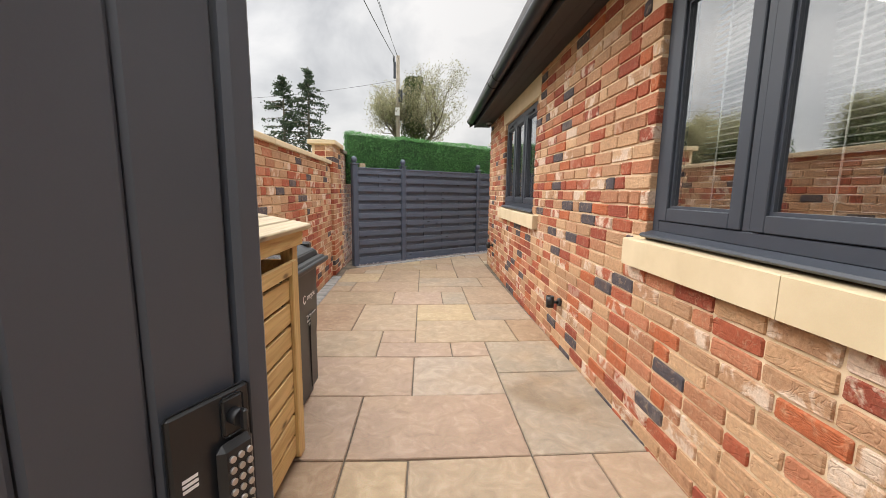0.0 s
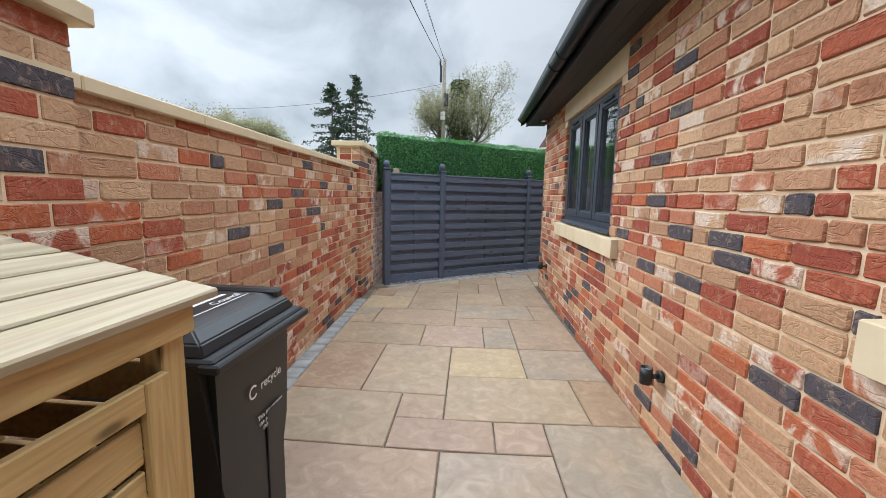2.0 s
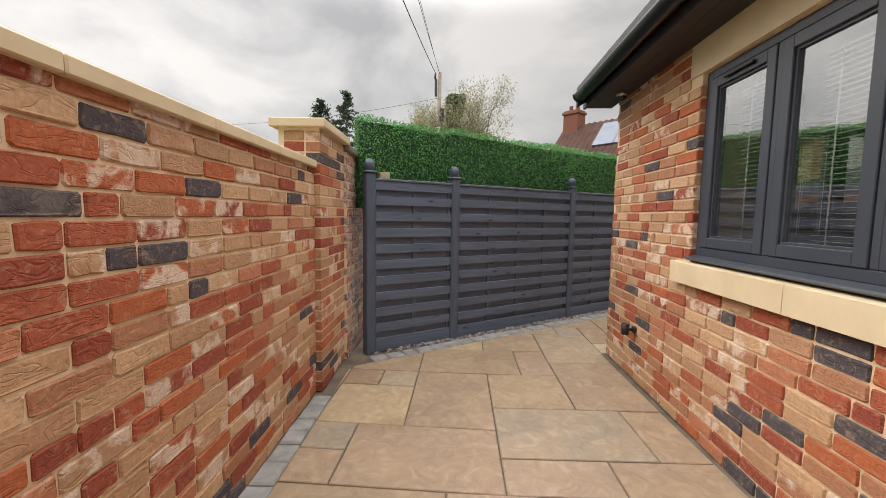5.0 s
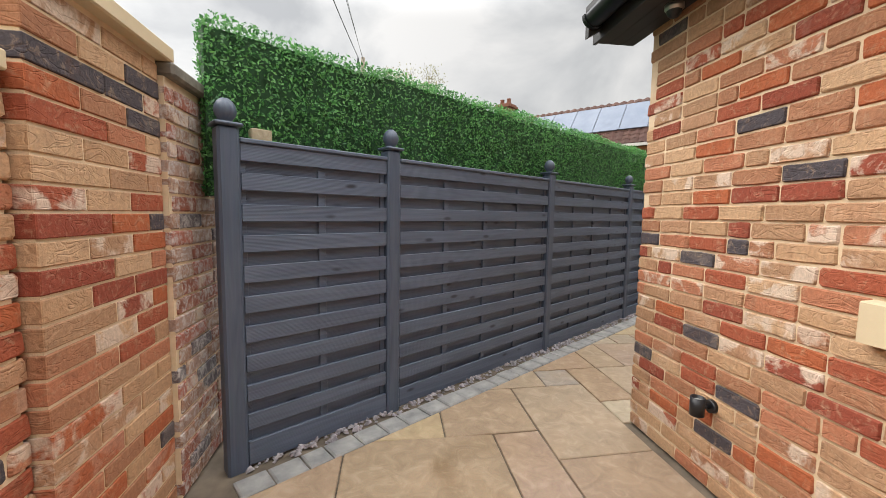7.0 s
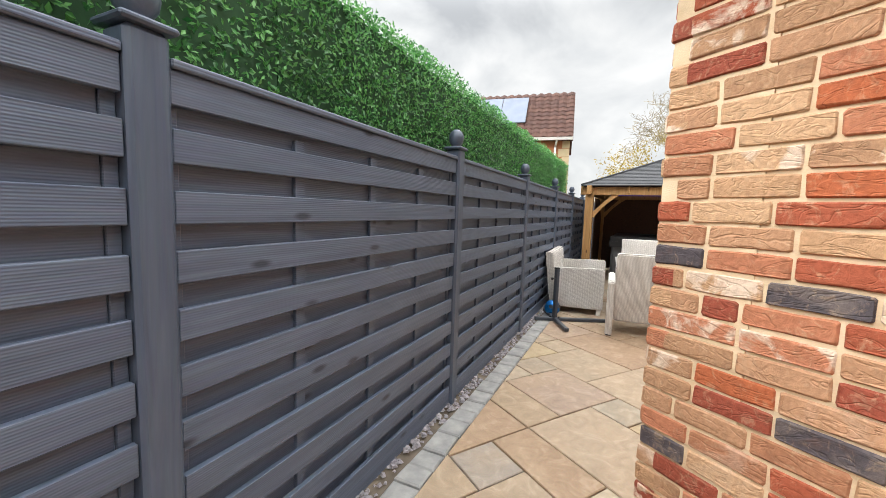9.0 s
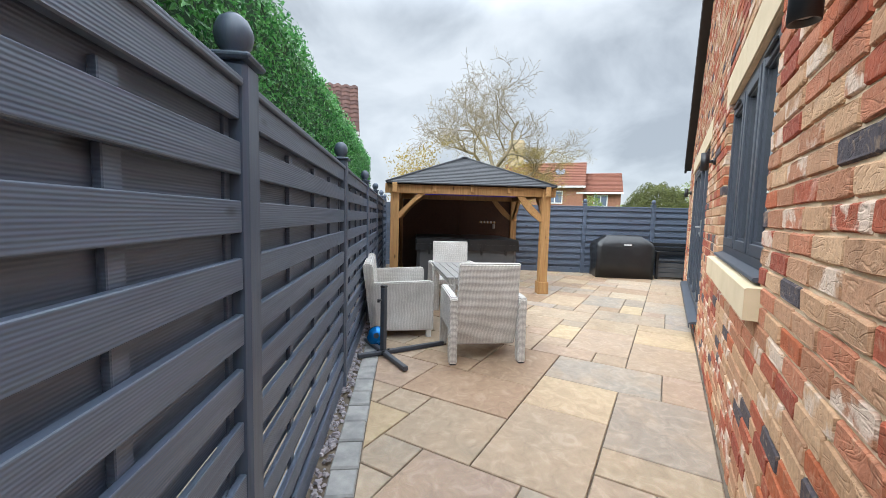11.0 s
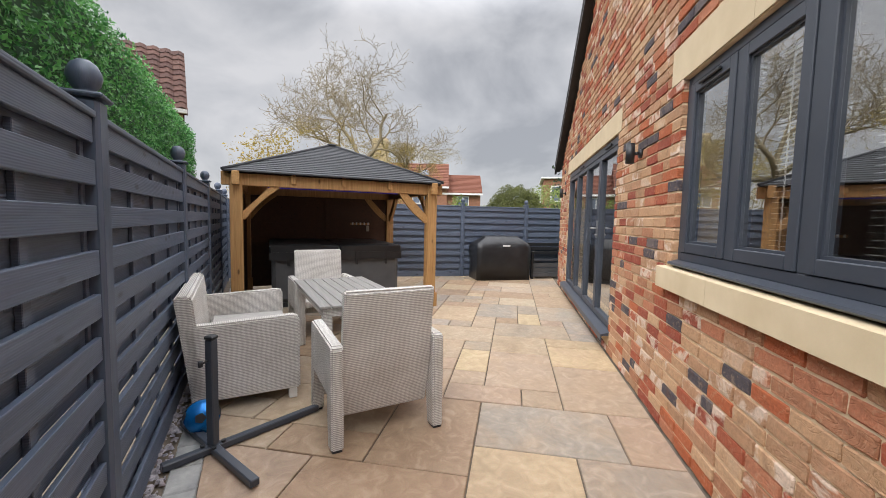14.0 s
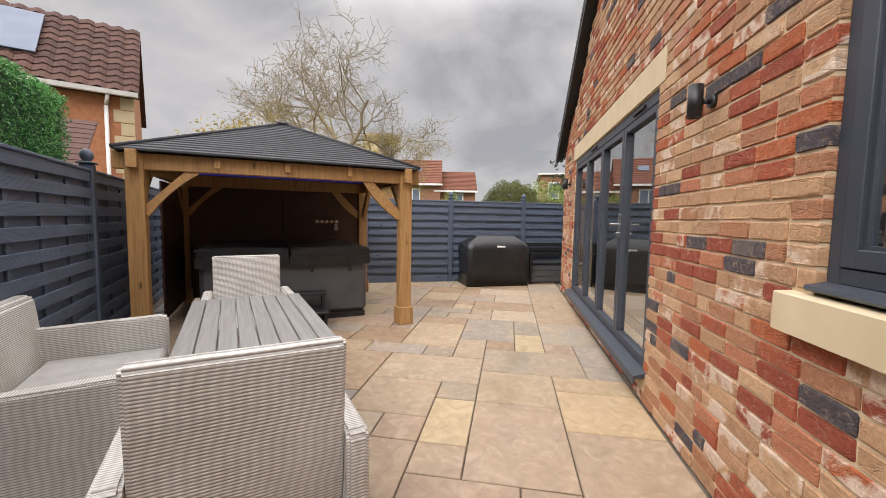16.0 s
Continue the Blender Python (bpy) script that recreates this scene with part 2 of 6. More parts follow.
def wood_material(name, dark, light, axis=0, rough=0.6, scale=1.0, knots=True, bump=0.25, fluted=False):
    """Sawn timber with grain along one axis of the thing, and knots."""
    m, nt, b = nodes_of(name)
    st = [16.0, 16.0, 16.0]
    st[axis] = 0.9
    info = nt.nodes.new("ShaderNodeObjectInfo")
    v = coords(nt, "Object", tuple(s * scale for s in st))
    shift = nt.nodes.new("ShaderNodeVectorMath")
    shift.operation = "ADD"
    comb = nt.nodes.new("ShaderNodeCombineXYZ")
    big = nt.nodes.new("ShaderNodeMath")
    big.operation = "MULTIPLY"
    big.inputs[1].default_value = 91.0
    link(nt, info.outputs["Random"], big.inputs[0])
    for k in range(3):
        link(nt, big.outputs[0], comb.inputs[k])
    link(nt, v, shift.inputs[0])
    link(nt, comb.outputs[0], shift.inputs[1])
    n1 = noise_node(nt, shift.outputs[0], 1.6, 4, 0.6, 1.5)
    n2 = noise_node(nt, shift.outputs[0], 7, 4, 0.6, 0.5)
    c = mix_node(nt, dark, light, ramp_node(nt, n1.outputs["Fac"], [(0.3, (0, 0, 0)), (0.68, (1, 1, 1))]).outputs[0])
    c = mix_node(nt, c, n2.outputs["Color"], 0.14, "OVERLAY")
    if knots:
        kv = coords(nt, "Object", tuple((3.2 if k == axis else 9.0) * scale for k in range(3)))
        kn = nt.nodes.new("ShaderNodeTexVoronoi")
        kn.inputs["Scale"].default_value = 1.0
        ks = nt.nodes.new("ShaderNodeVectorMath")
        ks.operation = "ADD"
        link(nt, kv, ks.inputs[0])
        link(nt, comb.outputs[0], ks.inputs[1])
        link(nt, ks.outputs[0], kn.inputs["Vector"])
        kf = ramp_node(nt, kn.outputs["Distance"], [(0.06, (1, 1, 1)), (0.15, (0, 0, 0))])
        c = mix_node(nt, c, tuple(x * 0.4 for x in dark), kf.outputs[0])
    link(nt, c, b.inputs["Base Color"])
    b.inputs["Roughness"].default_value = rough
    if fluted:
        # fine flutes milled along each board
        wv = nt.nodes.new("ShaderNodeTexWave")
        wv.bands_direction = "Z"
        wv.inputs["Scale"].default_value = 46.0
        wv.inputs["Distortion"].default_value = 0.0
        link(nt, coords(nt, "Object"), wv.inputs["Vector"])
        hh = mix_node(nt, n2.outputs["Color"], wv.outputs["Color"], 0.6)
        bump_node(nt, b, hh, 0.4, 0.002)
    else:
        bump_node(nt, b, n2.outputs["Fac"], bump, 0.002)
    return m


def wicker_material(name):
    """Flat plastic rattan: rows of strands drawn over upright ribs."""
    m, nt, b = nodes_of(name)
    tc = nt.nodes.new("ShaderNodeTexCoord")
    sp = nt.nodes.new("ShaderNodeSeparateXYZ")
    sn = nt.nodes.new("ShaderNodeSeparateXYZ")
    link(nt, tc.outputs["Object"], sp.inputs[0])
    link(nt, tc.outputs["Normal"], sn.inputs[0])
    add = nt.nodes.new("ShaderNodeMath")
    link(nt, sp.outputs[0], add.inputs[0])
    link(nt, sp.outputs[1], add.inputs[1])
    side, top = nt.nodes.new("ShaderNodeCombineXYZ"), nt.nodes.new("ShaderNodeCombineXYZ")
    link(nt, add.outputs[0], side.inputs[0])
    link(nt, sp.outputs[2], side.inputs[1])
    link(nt, sp.outputs[0], top.inputs[0])
    link(nt, sp.outputs[1], top.inputs[1])
    ab = nt.nodes.new("ShaderNodeMath")
    ab.operation = "ABSOLUTE"
    link(nt, sn.outputs[2], ab.inputs[0])
    gt = nt.nodes.new("ShaderNodeMath")
    gt.operation = "GREATER_THAN"
    gt.inputs[1].default_value = 0.72
    link(nt, ab.outputs[0], gt.inputs[0])
    vm = nt.nodes.new("ShaderNodeMix")
    vm.data_type = "VECTOR"
    link(nt, gt.outputs[0], vm.inputs[0])
    link(nt, side.outputs[0], vm.inputs[4])
    link(nt, top.outputs[0], vm.inputs[5])
    wob = noise_node(nt, tc.outputs["Object"], 6, 2)
    vv = nt.nodes.new("ShaderNodeVectorMath")
    vv.operation = "MULTIPLY_ADD"
    vv.inputs[1].default_value = (0.006, 0.006, 0)
    link(nt, wob.outputs["Color"], vv.inputs[0])
    link(nt, vm.outputs[1], vv.inputs[2])
    uv = nt.nodes.new("ShaderNodeSeparateXYZ")
    link(nt, vv.outputs[0], uv.inputs[0])

    def calc(op, x, y=0.0, z=0.0):
        n = nt.nodes.new("ShaderNodeMath")
        n.operation = op
        for k, val in enumerate((x, y, z)):
            if isinstance(val, (int, float)):
                n.inputs[k].default_value = val
            else:
                link(nt, val, n.inputs[k])
        return n.outputs[0]

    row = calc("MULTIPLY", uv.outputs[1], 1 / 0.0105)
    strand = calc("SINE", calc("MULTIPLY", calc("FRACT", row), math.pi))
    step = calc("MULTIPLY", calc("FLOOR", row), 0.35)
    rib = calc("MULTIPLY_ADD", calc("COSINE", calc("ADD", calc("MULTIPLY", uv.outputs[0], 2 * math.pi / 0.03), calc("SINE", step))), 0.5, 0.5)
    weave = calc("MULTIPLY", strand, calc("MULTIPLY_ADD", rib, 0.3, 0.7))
    # strand crowns pale, the shade in the gaps between them painted dark
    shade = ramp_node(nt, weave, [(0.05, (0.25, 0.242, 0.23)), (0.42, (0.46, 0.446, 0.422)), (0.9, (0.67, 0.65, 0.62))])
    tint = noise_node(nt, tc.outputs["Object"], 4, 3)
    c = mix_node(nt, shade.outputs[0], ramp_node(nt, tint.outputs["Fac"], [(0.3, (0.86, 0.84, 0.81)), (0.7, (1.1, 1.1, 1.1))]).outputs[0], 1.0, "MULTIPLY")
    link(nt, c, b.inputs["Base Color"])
    b.inputs["Roughness"].default_value = 0.55
    bump_node(nt, b, weave, 0.6, 0.003)
    return m


def glass_material(name):
    m, nt, b = nodes_of(name)
    b.inputs["Base Color"].default_value = (0.93, 0.96, 0.95, 1)
    b.inputs["Roughness"].default_value = 0.0
    b.inputs["IOR"].default_value = 3.5
    b.inputs["Transmission Weight"].default_value = 1.0
    return m


def leaf_material(name, a, bcol, rough=0.5):
    m, nt, b = nodes_of(name)
    r = nt.nodes.new("ShaderNodeNewGeometry").outputs["Random Per Island"]
    n = noise_node(nt, world_pos(nt), 3.0, 3)
    c = mix_node(nt, a, bcol, r)
    c = mix_node(nt, c, ramp_node(nt, n.outputs["Fac"], [(0.3, (0.75, 0.75, 0.75)), (0.7, (1.2, 1.2, 1.2))]).outputs[0], 1.0, "MULTIPLY")
    link(nt, c, b.inputs["Base Color"])
    b.inputs["Roughness"].default_value = rough
    thin = nt.nodes.new("ShaderNodeBsdfTranslucent")
    link(nt, c, thin.inputs["Color"])
    both = nt.nodes.new("ShaderNodeMixShader")
    both.inputs[0].default_value = 0.35
    link(nt, b.outputs[0], both.inputs[1])
    link(nt, thin.outputs[0], both.inputs[2])
    link(nt, both.outputs[0], nt.nodes["Material Output"].inputs["Surface"])
    return m


def tile_material(name, a, bcol):
    m, nt, b = nodes_of(name)
    r = nt.nodes.new("ShaderNodeNewGeometry").outputs["Random Per Island"]
    n = noise_node(nt, world_pos(nt), 7.0, 5)
    c = mix_node(nt, mix_node(nt, a, bcol, r), n.outputs["Color"], 0.15, "OVERLAY")
    link(nt, c, b.inputs["Base Color"])
    b.inputs["Roughness"].default_value = 0.85
    bump_node(nt, b, n.outputs["Fac"], 0.3, 0.01)
    return m


BRICK_PIECE = brick_material("brick_piece", True)
BRICK_REST = brick_material("brick_rest", False)
BRICK_OLD = brick_material("brick_weathered", True, True)
MORTAR = surface("mortar", (0.60, 0.45, 0.285), (0.74, 0.58, 0.40), 14, 220, 0.92, 0.05, bump=0.5)
CAST_STONE = surface("cast_stone", (0.55, 0.44, 0.28), (0.64, 0.525, 0.35), 5, 260, 0.85, 0.06, bump=0.25, dist=0.001)
GREY_COPING = surface("weathered_coping", (0.10, 0.09, 0.075), (0.26, 0.23, 0.19), 12, 120, 0.9, 0.05, bump=0.5)
SLAB = stone_material("riven_sandstone")
SETT = surface("granite_sett", (0.20, 0.205, 0.205), (0.37, 0.365, 0.35), 9, 180, 0.8, 0.1, bump=0.4, dist=0.004)
JOINT = surface("paving_joint", (0.085, 0.068, 0.05), (0.20, 0.16, 0.12), 6, 200, 0.9, 0.05, bump=0.4)
SLATE = surface("slate_chips", (0.16, 0.15, 0.165), (0.42, 0.39, 0.41), 30, 180, 0.75, 0.1, bump=0.3)
GRASS = surface("grass", (0.035, 0.06, 0.02), (0.07, 0.10, 0.035), 0.8, 60, 0.9, 0.05, bump=0.6, dist=0.02)
FENCE_PAINT = wood_material("fence_paint", (0.066, 0.086, 0.126), (0.106, 0.134, 0.187), 0, 0.42, 1.0, True, 0.35, True)
POST_PAINT = wood_material("post_paint", (0.056, 0.074, 0.110), (0.084, 0.108, 0.152), 2, 0.45, 1.0, False, 0.2)
FRAME = surface("anthracite_frame", (0.038, 0.046, 0.061), (0.048, 0.056, 0.072), 3, 300, 0.42, 0.04, bump=0.06, dist=0.0006)
BLACK = surface("black_plastic", (0.010, 0.011, 0.013), (0.018, 0.019, 0.022), 5, 200, 0.42, 0.08, bump=0.08, dist=0.0008)
GUTTER = surface("black_gutter", (0.008, 0.009, 0.011), (0.014, 0.015, 0.018), 3, 150, 0.3, 0.06, bump=0.03)
SOFFIT = surface("dark_soffit", (0.020, 0.019, 0.020), (0.032, 0.030, 0.031), 6, 140, 0.55, 0.06, bump=0.08)
ROOF_SLATE = surface("house_roof_slate", (0.05, 0.05, 0.055), (0.09, 0.09, 0.095), 4, 60, 0.7, 0.08, bump=0.3)
GATE = surface("gate_coating", (0.054, 0.062, 0.080), (0.066, 0.075, 0.095), 3, 420, 0.48, 0.05, bump=0.12, dist=0.0006)
STEEL = surface("brushed_steel", (0.45, 0.45, 0.45), (0.62, 0.62, 0.62), 20, 200, 0.35, 0.08, 1.0, bump=0.05)
PINE = wood_material("treated_pine", (0.40, 0.255, 0.092), (0.60, 0.43, 0.195), 1, 0.65, 1.25)
PINE_UP = wood_material("treated_pine_upright", (0.40, 0.255, 0.092), (0.60, 0.43, 0.195), 2, 0.65, 1.25)
PINE_PALE = wood_material("bleached_pine", (0.30, 0.24, 0.15), (0.44, 0.365, 0.245), 1, 0.7)
CEDAR = wood_material("stained_cedar", (0.29, 0.15, 0.05), (0.47, 0.27, 0.105), 0, 0.6)
CEDAR_UP = wood_material("stained_cedar_upright", (0.29, 0.15, 0.05), (0.47, 0.27, 0.105), 2, 0.6)
# brown boards, darkened further to carry the shade under the gazebo roof
CEDAR_DARK_SHADED = wood_material("dark_cedar_boards_shaded", (0.036, 0.014, 0.007), (0.080, 0.032, 0.015), 0, 0.65)
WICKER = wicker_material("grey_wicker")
CUSHION = surface("woven_seat", (0.33, 0.315, 0.295), (0.41, 0.395, 0.37), 10, 300, 0.85, 0.05, bump=0.4, dist=0.002)
TABLE_SLAT = wood_material("grey_table_slat", (0.17, 0.165, 0.155), (0.26, 0.25, 0.235), 0, 0.5, 1.0, False)
COVER = surface("vinyl_cover", (0.007, 0.0075, 0.009), (0.016, 0.017, 0.019), 5, 60, 0.4, 0.14, bump=0.25, dist=0.006)
TUB = surface("tub_cabinet", (0.06, 0.062, 0.066), (0.085, 0.087, 0.091), 4, 150, 0.5, 0.06, bump=0.1)
ROOF_FELT = surface("gazebo_shingle", (0.026, 0.028, 0.032), (0.046, 0.049, 0.055), 6, 160, 0.75, 0.08, bump=0.3)
BLUE_BALL = surface("blue_foil", (0.0, 0.10, 0.36), (0.01, 0.22, 0.60), 8, 120, 0.25, 0.08, 0.5, bump=0.05)
WHITE = surface("white_paint", (0.72, 0.71, 0.68), (0.80, 0.79, 0.77), 4, 150, 0.5, 0.06, bump=0.04)
PRINT = surface("white_print", (0.66, 0.67, 0.68), (0.78, 0.78, 0.78), 30, 300, 0.6, 0.05, bump=0)
CREAM = surface("cream_render", (0.50, 0.40, 0.24), (0.58, 0.47, 0.30), 4, 90, 0.8, 0.06, bump=0.2)
# plaster coloured dark, so that the rooms look dim behind the glass
ROOM_DIMMED = surface("room_plaster_dimmed", (0.16, 0.15, 0.14), (0.22, 0.21, 0.2), 2, 90, 0.9, 0.04, bump=0.05)
BLIND = surface("blind_slat", (0.66, 0.65, 0.63), (0.74, 0.73, 0.71), 5, 120, 0.5, 0.05, bump=0.02)
GLASS = glass_material("window_glass")
HEDGE_LEAF = leaf_material("hedge_leaf", (0.028, 0.14, 0.04), (0.17, 0.45, 0.125), 0.3)
# dark green that stands for the shade deep between the hedge leaves
HEDGE_BACK_SHADE = surface("hedge_backing_shade", (0.010, 0.045, 0.014), (0.02, 0.08, 0.025), 20, 100, 0.8, 0.05)
BARK = surface("bark", (0.10, 0.085, 0.06), (0.20, 0.17, 0.12), 6, 60, 0.9, 0.05, bump=0.4)
WILLOW_BARK = surface("willow_bark", (0.20, 0.165, 0.10), (0.34, 0.28, 0.17), 5, 60, 0.85, 0.05, bump=0.3)
YELLOW_LEAF = leaf_material("young_yellow_leaf", (0.30, 0.22, 0.035), (0.46, 0.36, 0.08), 0.6)
SPRUCE_LEAF = leaf_material("conifer_needles", (0.028, 0.048, 0.026), (0.07, 0.10, 0.055), 0.7)
IVY_LEAF = leaf_material("ivy_leaf", (0.035, 0.06, 0.014), (0.105, 0.14, 0.04), 0.55)
PALE_LEAF = leaf_material("spring_leaf", (0.30, 0.29, 0.16), (0.46, 0.44, 0.27), 0.7)
BUSH_LEAF = leaf_material("laurel_leaf", (0.06, 0.078, 0.016), (0.16, 0.17, 0.04), 0.55)
LIME_LEAF = leaf_material("lime_leaf", (0.16, 0.22, 0.05), (0.28, 0.34, 0.10), 0.6)
PANTILE = tile_material("brown_pantile", (0.053, 0.020, 0.014), (0.087, 0.037, 0.025))
RED_TILE = tile_material("red_tile", (0.150, 0.055, 0.034), (0.215, 0.085, 0.052))
BROWN_BRICK = surface("brown_brickwork", (0.25, 0.115, 0.07), (0.34, 0.165, 0.10), 8, 90, 0.9, 0.04, bump=0.3)
ORANGE_BRICK = surface("orange_brickwork", (0.36, 0.14, 0.065), (0.47, 0.21, 0.10), 10, 90, 0.9, 0.04, bump=0.3)
SOLAR = surface("solar_glass", (0.10, 0.13, 0.19), (0.15, 0.18, 0.24), 2, 60, 0.45, 0.04, bump=0)
POLE_WOOD = surface("pole_wood", (0.20, 0.17, 0.13), (0.32, 0.28, 0.22), 3, 50, 0.9, 0.05, bump=0.3)
LED, LED_NT, led_b = nodes_of("blue_led")
led_b.inputs["Base Color"].default_value = (0.02, 0.02, 0.2, 1)
led_b.inputs["Emission Color"].default_value = (0.05, 0.06, 1.0, 1)
led_b.inputs["Emission Strength"].default_value = 0.08


# ---- building helpers ----
RNG = random.Random(7)


def bx(bm, x0, x1, y0, y1, z0, z1, bevel=0.0, m=None):
    """Adds a box, with bevelled edges where asked, to bm."""
    vs = [bm.verts.new((x, y, z)) for z in (z0, z1) for y in (y0, y1) for x in (x0, x1)]
    fs = [bm.faces.new([vs[k] for k in q]) for q in ((0, 2, 3, 1), (4, 5, 7, 6), (0, 1, 5, 4), (2, 6, 7, 3), (0, 4, 6, 2), (1, 3, 7, 5))]
    if bevel:
        es = list({e for f in fs for e in f.edges})
        out = bmesh.ops.bevel(bm, geom=es, offset=bevel, segments=1, affect="EDGES")
        vs = list({v for f in out["faces"] for v in f.verts} | {v for v in vs if v.is_valid})
    if m is not None:
        bmesh.ops.transform(bm, matrix=m, verts=vs)
    return vs


def tube(bm, p0, p1, r0, r1=None, seg=12, caps=True):
    """Adds a round bar from p0 to p1."""
    p0, p1 = Vector(p0), Vector(p1)
    r1 = r0 if r1 is None else r1
    q = (p1 - p0).to_track_quat("Z", "Y")
    ring = [[bm.verts.new(p + q @ Vector((r * math.cos(2 * math.pi * k / seg), r * math.sin(2 * math.pi * k / seg), 0))) for k in range(seg)] for p, r in ((p0, r0), (p1, r1))]
    for k in range(seg):
        f = bm.faces.new((ring[0][k], ring[0][(k + 1) % seg], ring[1][(k + 1) % seg], ring[1][k]))
        f.smooth = True
    if caps:
        bm.faces.new(ring[0][::-1])
        bm.faces.new(ring[1])


def lathe(bm, profile, centre=(0, 0, 0), seg=20):
    """Turns a profile of (radius, height) about the upright axis."""
    c = Vector(centre)
    rings = []
    for r, z in profile:
        if r < 1e-5:
            rings.append([bm.verts.new(c + Vector((0, 0, z)))])
        else:
            rings.append([bm.verts.new(c + Vector((r * math.cos(2 * math.pi * k / seg), r * math.sin(2 * math.pi * k / seg), z))) for k in range(seg)])
    for a, b in zip(rings, rings[1:]):
        for k in range(seg):
            q = [a[k % len(a)], a[(k + 1) % len(a)], b[(k + 1) % len(b)], b[k % len(b)]]
            q = [v for n, v in enumerate(q) if v not in q[:n]]
            if len(q) > 2:
                bm.faces.new(q).smooth = True


def slab_of(bm, pts, z0, z1, chamfer=0.0):
    """Adds an upright prism over a convex outline (anticlockwise), its top edge chamfered. z0, z1: numbers or functions of x, y."""
    f0 = z0 if callable(z0) else (lambda x, y: z0)
    f1 = z1 if callable(z1) else (lambda x, y: z1)
    n = len(pts)
    cx, cy = sum(p[0] for p in pts) / n, sum(p[1] for p in pts) / n
    low = [bm.verts.new((x, y, f0(x, y))) for x, y in pts]
    mid = [bm.verts.new((x, y, f1(x, y) - chamfer)) for x, y in pts]
    loops = [low, mid]
    if chamfer:
        top = []
        for x, y in pts:
            d = math.hypot(x - cx, y - cy) or 1
            k = max(0.0, 1 - 1.6 * chamfer / d)
            X, Y = cx + (x - cx) * k, cy + (y - cy) * k
            top.append(bm.verts.new((X, Y, f1(X, Y))))
        loops.append(top)
    for a, b in zip(loops, loops[1:]):
        for k in range(n):
            bm.faces.new((a[k], a[(k + 1) % n], b[(k + 1) % n], b[k]))
    bm.faces.new(loops[-1])


def extrude_profile(bm, pts, x0, x1, m=None):
    """Adds a bar along x with the outline pts in y, z."""
    a = [bm.verts.new((x0, y, z)) for y, z in pts]
    b = [bm.verts.new((x1, y, z)) for y, z in pts]
    n = len(pts)
    for k in range(n):
        bm.faces.new((a[k], a[(k + 1) % n], b[(k + 1) % n], b[k]))
    bm.faces.new(a[::-1])
    bm.faces.new(b)
    if m is not None:
        bmesh.ops.transform(bm, matrix=m, verts=a + b)


def as_mesh(name, bm, material):
    bmesh.ops.recalc_face_normals(bm, faces=bm.faces[:])
    me = bpy.data.meshes.new(name)
    bm.to_mesh(me)
    bm.free()
    me.materials.append(material)
    return me


def part(name, bm, material, parent, label=""):
    """Links a bmesh as one mesh under a thing or a part."""
    ob = new(name, as_mesh(name, bm, material))
    ob.parent = parent
    return tagged(ob, label)


def solid(name, bm, material, label="", category="", group="", kind="", m=None):
    ob = new(name, as_mesh(name, bm, material))
    if m is not None:
        ob.matrix_world = m
    return tagged(ob, label, category, group, kind)


def thing(name, m, label, category, group="", kind=""):
    ob = new(name)
    ob.matrix_world = m
    ob.empty_display_size = 0.1
    return tagged(ob, label, category, group, kind)


def box_part(name, parent, material, x0, x1, y0, y1, z0, z1, bevel=0.0, label=""):
    bm = bmesh.new()
    bx(bm, x0, x1, y0, y1, z0, z1, bevel)
    return part(name, bm, material, parent, label)


def raw_mesh(name, verts, faces, material):
    me = bpy.data.meshes.new(name)
    me.from_pydata([tuple(v) for v in verts], [], [tuple(f) for f in faces])
    me.materials.append(material)
    return me


def place(x, y, z=0.0, deg=0.0):
    return Matrix.Translation((x, y, z)) @ Matrix.Rotation(radians(deg), 4, "Z")


def floor_z(x, y):
    """The side passage falls gently towards the fence."""
    return min(0.075, max(0.0, 0.0165 * (6.3 - y))) if x < 1.6 and y < 6.3 else 0.0


# ---- the plan ----
CX, CY = 1.343, 7.412                     # the house corner
SIDE = place(CX + 9.5 * math.sin(radians(0.5)), CY - 9.5 * math.cos(radians(0.5)), 0, 90.5)   # along the side wall, y outwards
GABLE = place(CX, CY)                      # along the gable wall, y outwards
COURSE, STRETCH = 0.075, 0.225
EAVE = 2.36
FENCE_DIR = math.degrees(math.atan2(0.587, 0.81))
FENCE = place(-0.18, 7.722, 0, FENCE_DIR)   # along the fence from its second post
WALL_DIR = 90 + math.degrees(math.atan(0.065))
LEFT = place(-0.50, -3.0, 0, WALL_DIR)      # along the garden wall's near face, which is at local y = 0 (y points away from the path)


def wall_body(name, length, height, depth, openings, material, m, label, gable=None):
    """A wall from its face inwards, with openings (s0, s1, z0, z1) right through it. gable: height of the peak above the wall."""
    bm = bmesh.new()
    cuts = sorted({0.0, length, *(v for o in openings for v in o[:2])})
    for a, b in zip(cuts, cuts[1:]):
        zs = [0.0]
        for o in sorted((o for o in openings if o[0] < (a + b) / 2 < o[1]), key=lambda o: o[2]):
            zs += [o[2], o[3]]
        zs.append(height)
        for lo, hi in zip(zs[::2], zs[1::2]):
            if hi - lo > 1e-4:
                bx(bm, a, b, -depth, 0, lo, hi)
    if gable:
        v = [bm.verts.new((x, y, z)) for y in (-depth, 0) for x, z in ((0, height), (length, height), (length / 2, height + gable))]
        for q in ((0, 1, 2), (3, 5, 4), (0, 3, 4, 1), (1, 4, 5, 2), (2, 5, 3, 0)):
            bm.faces.new([v[k] for k in q])
    return solid(name, bm, material, label, "wall", "", "structure", m)


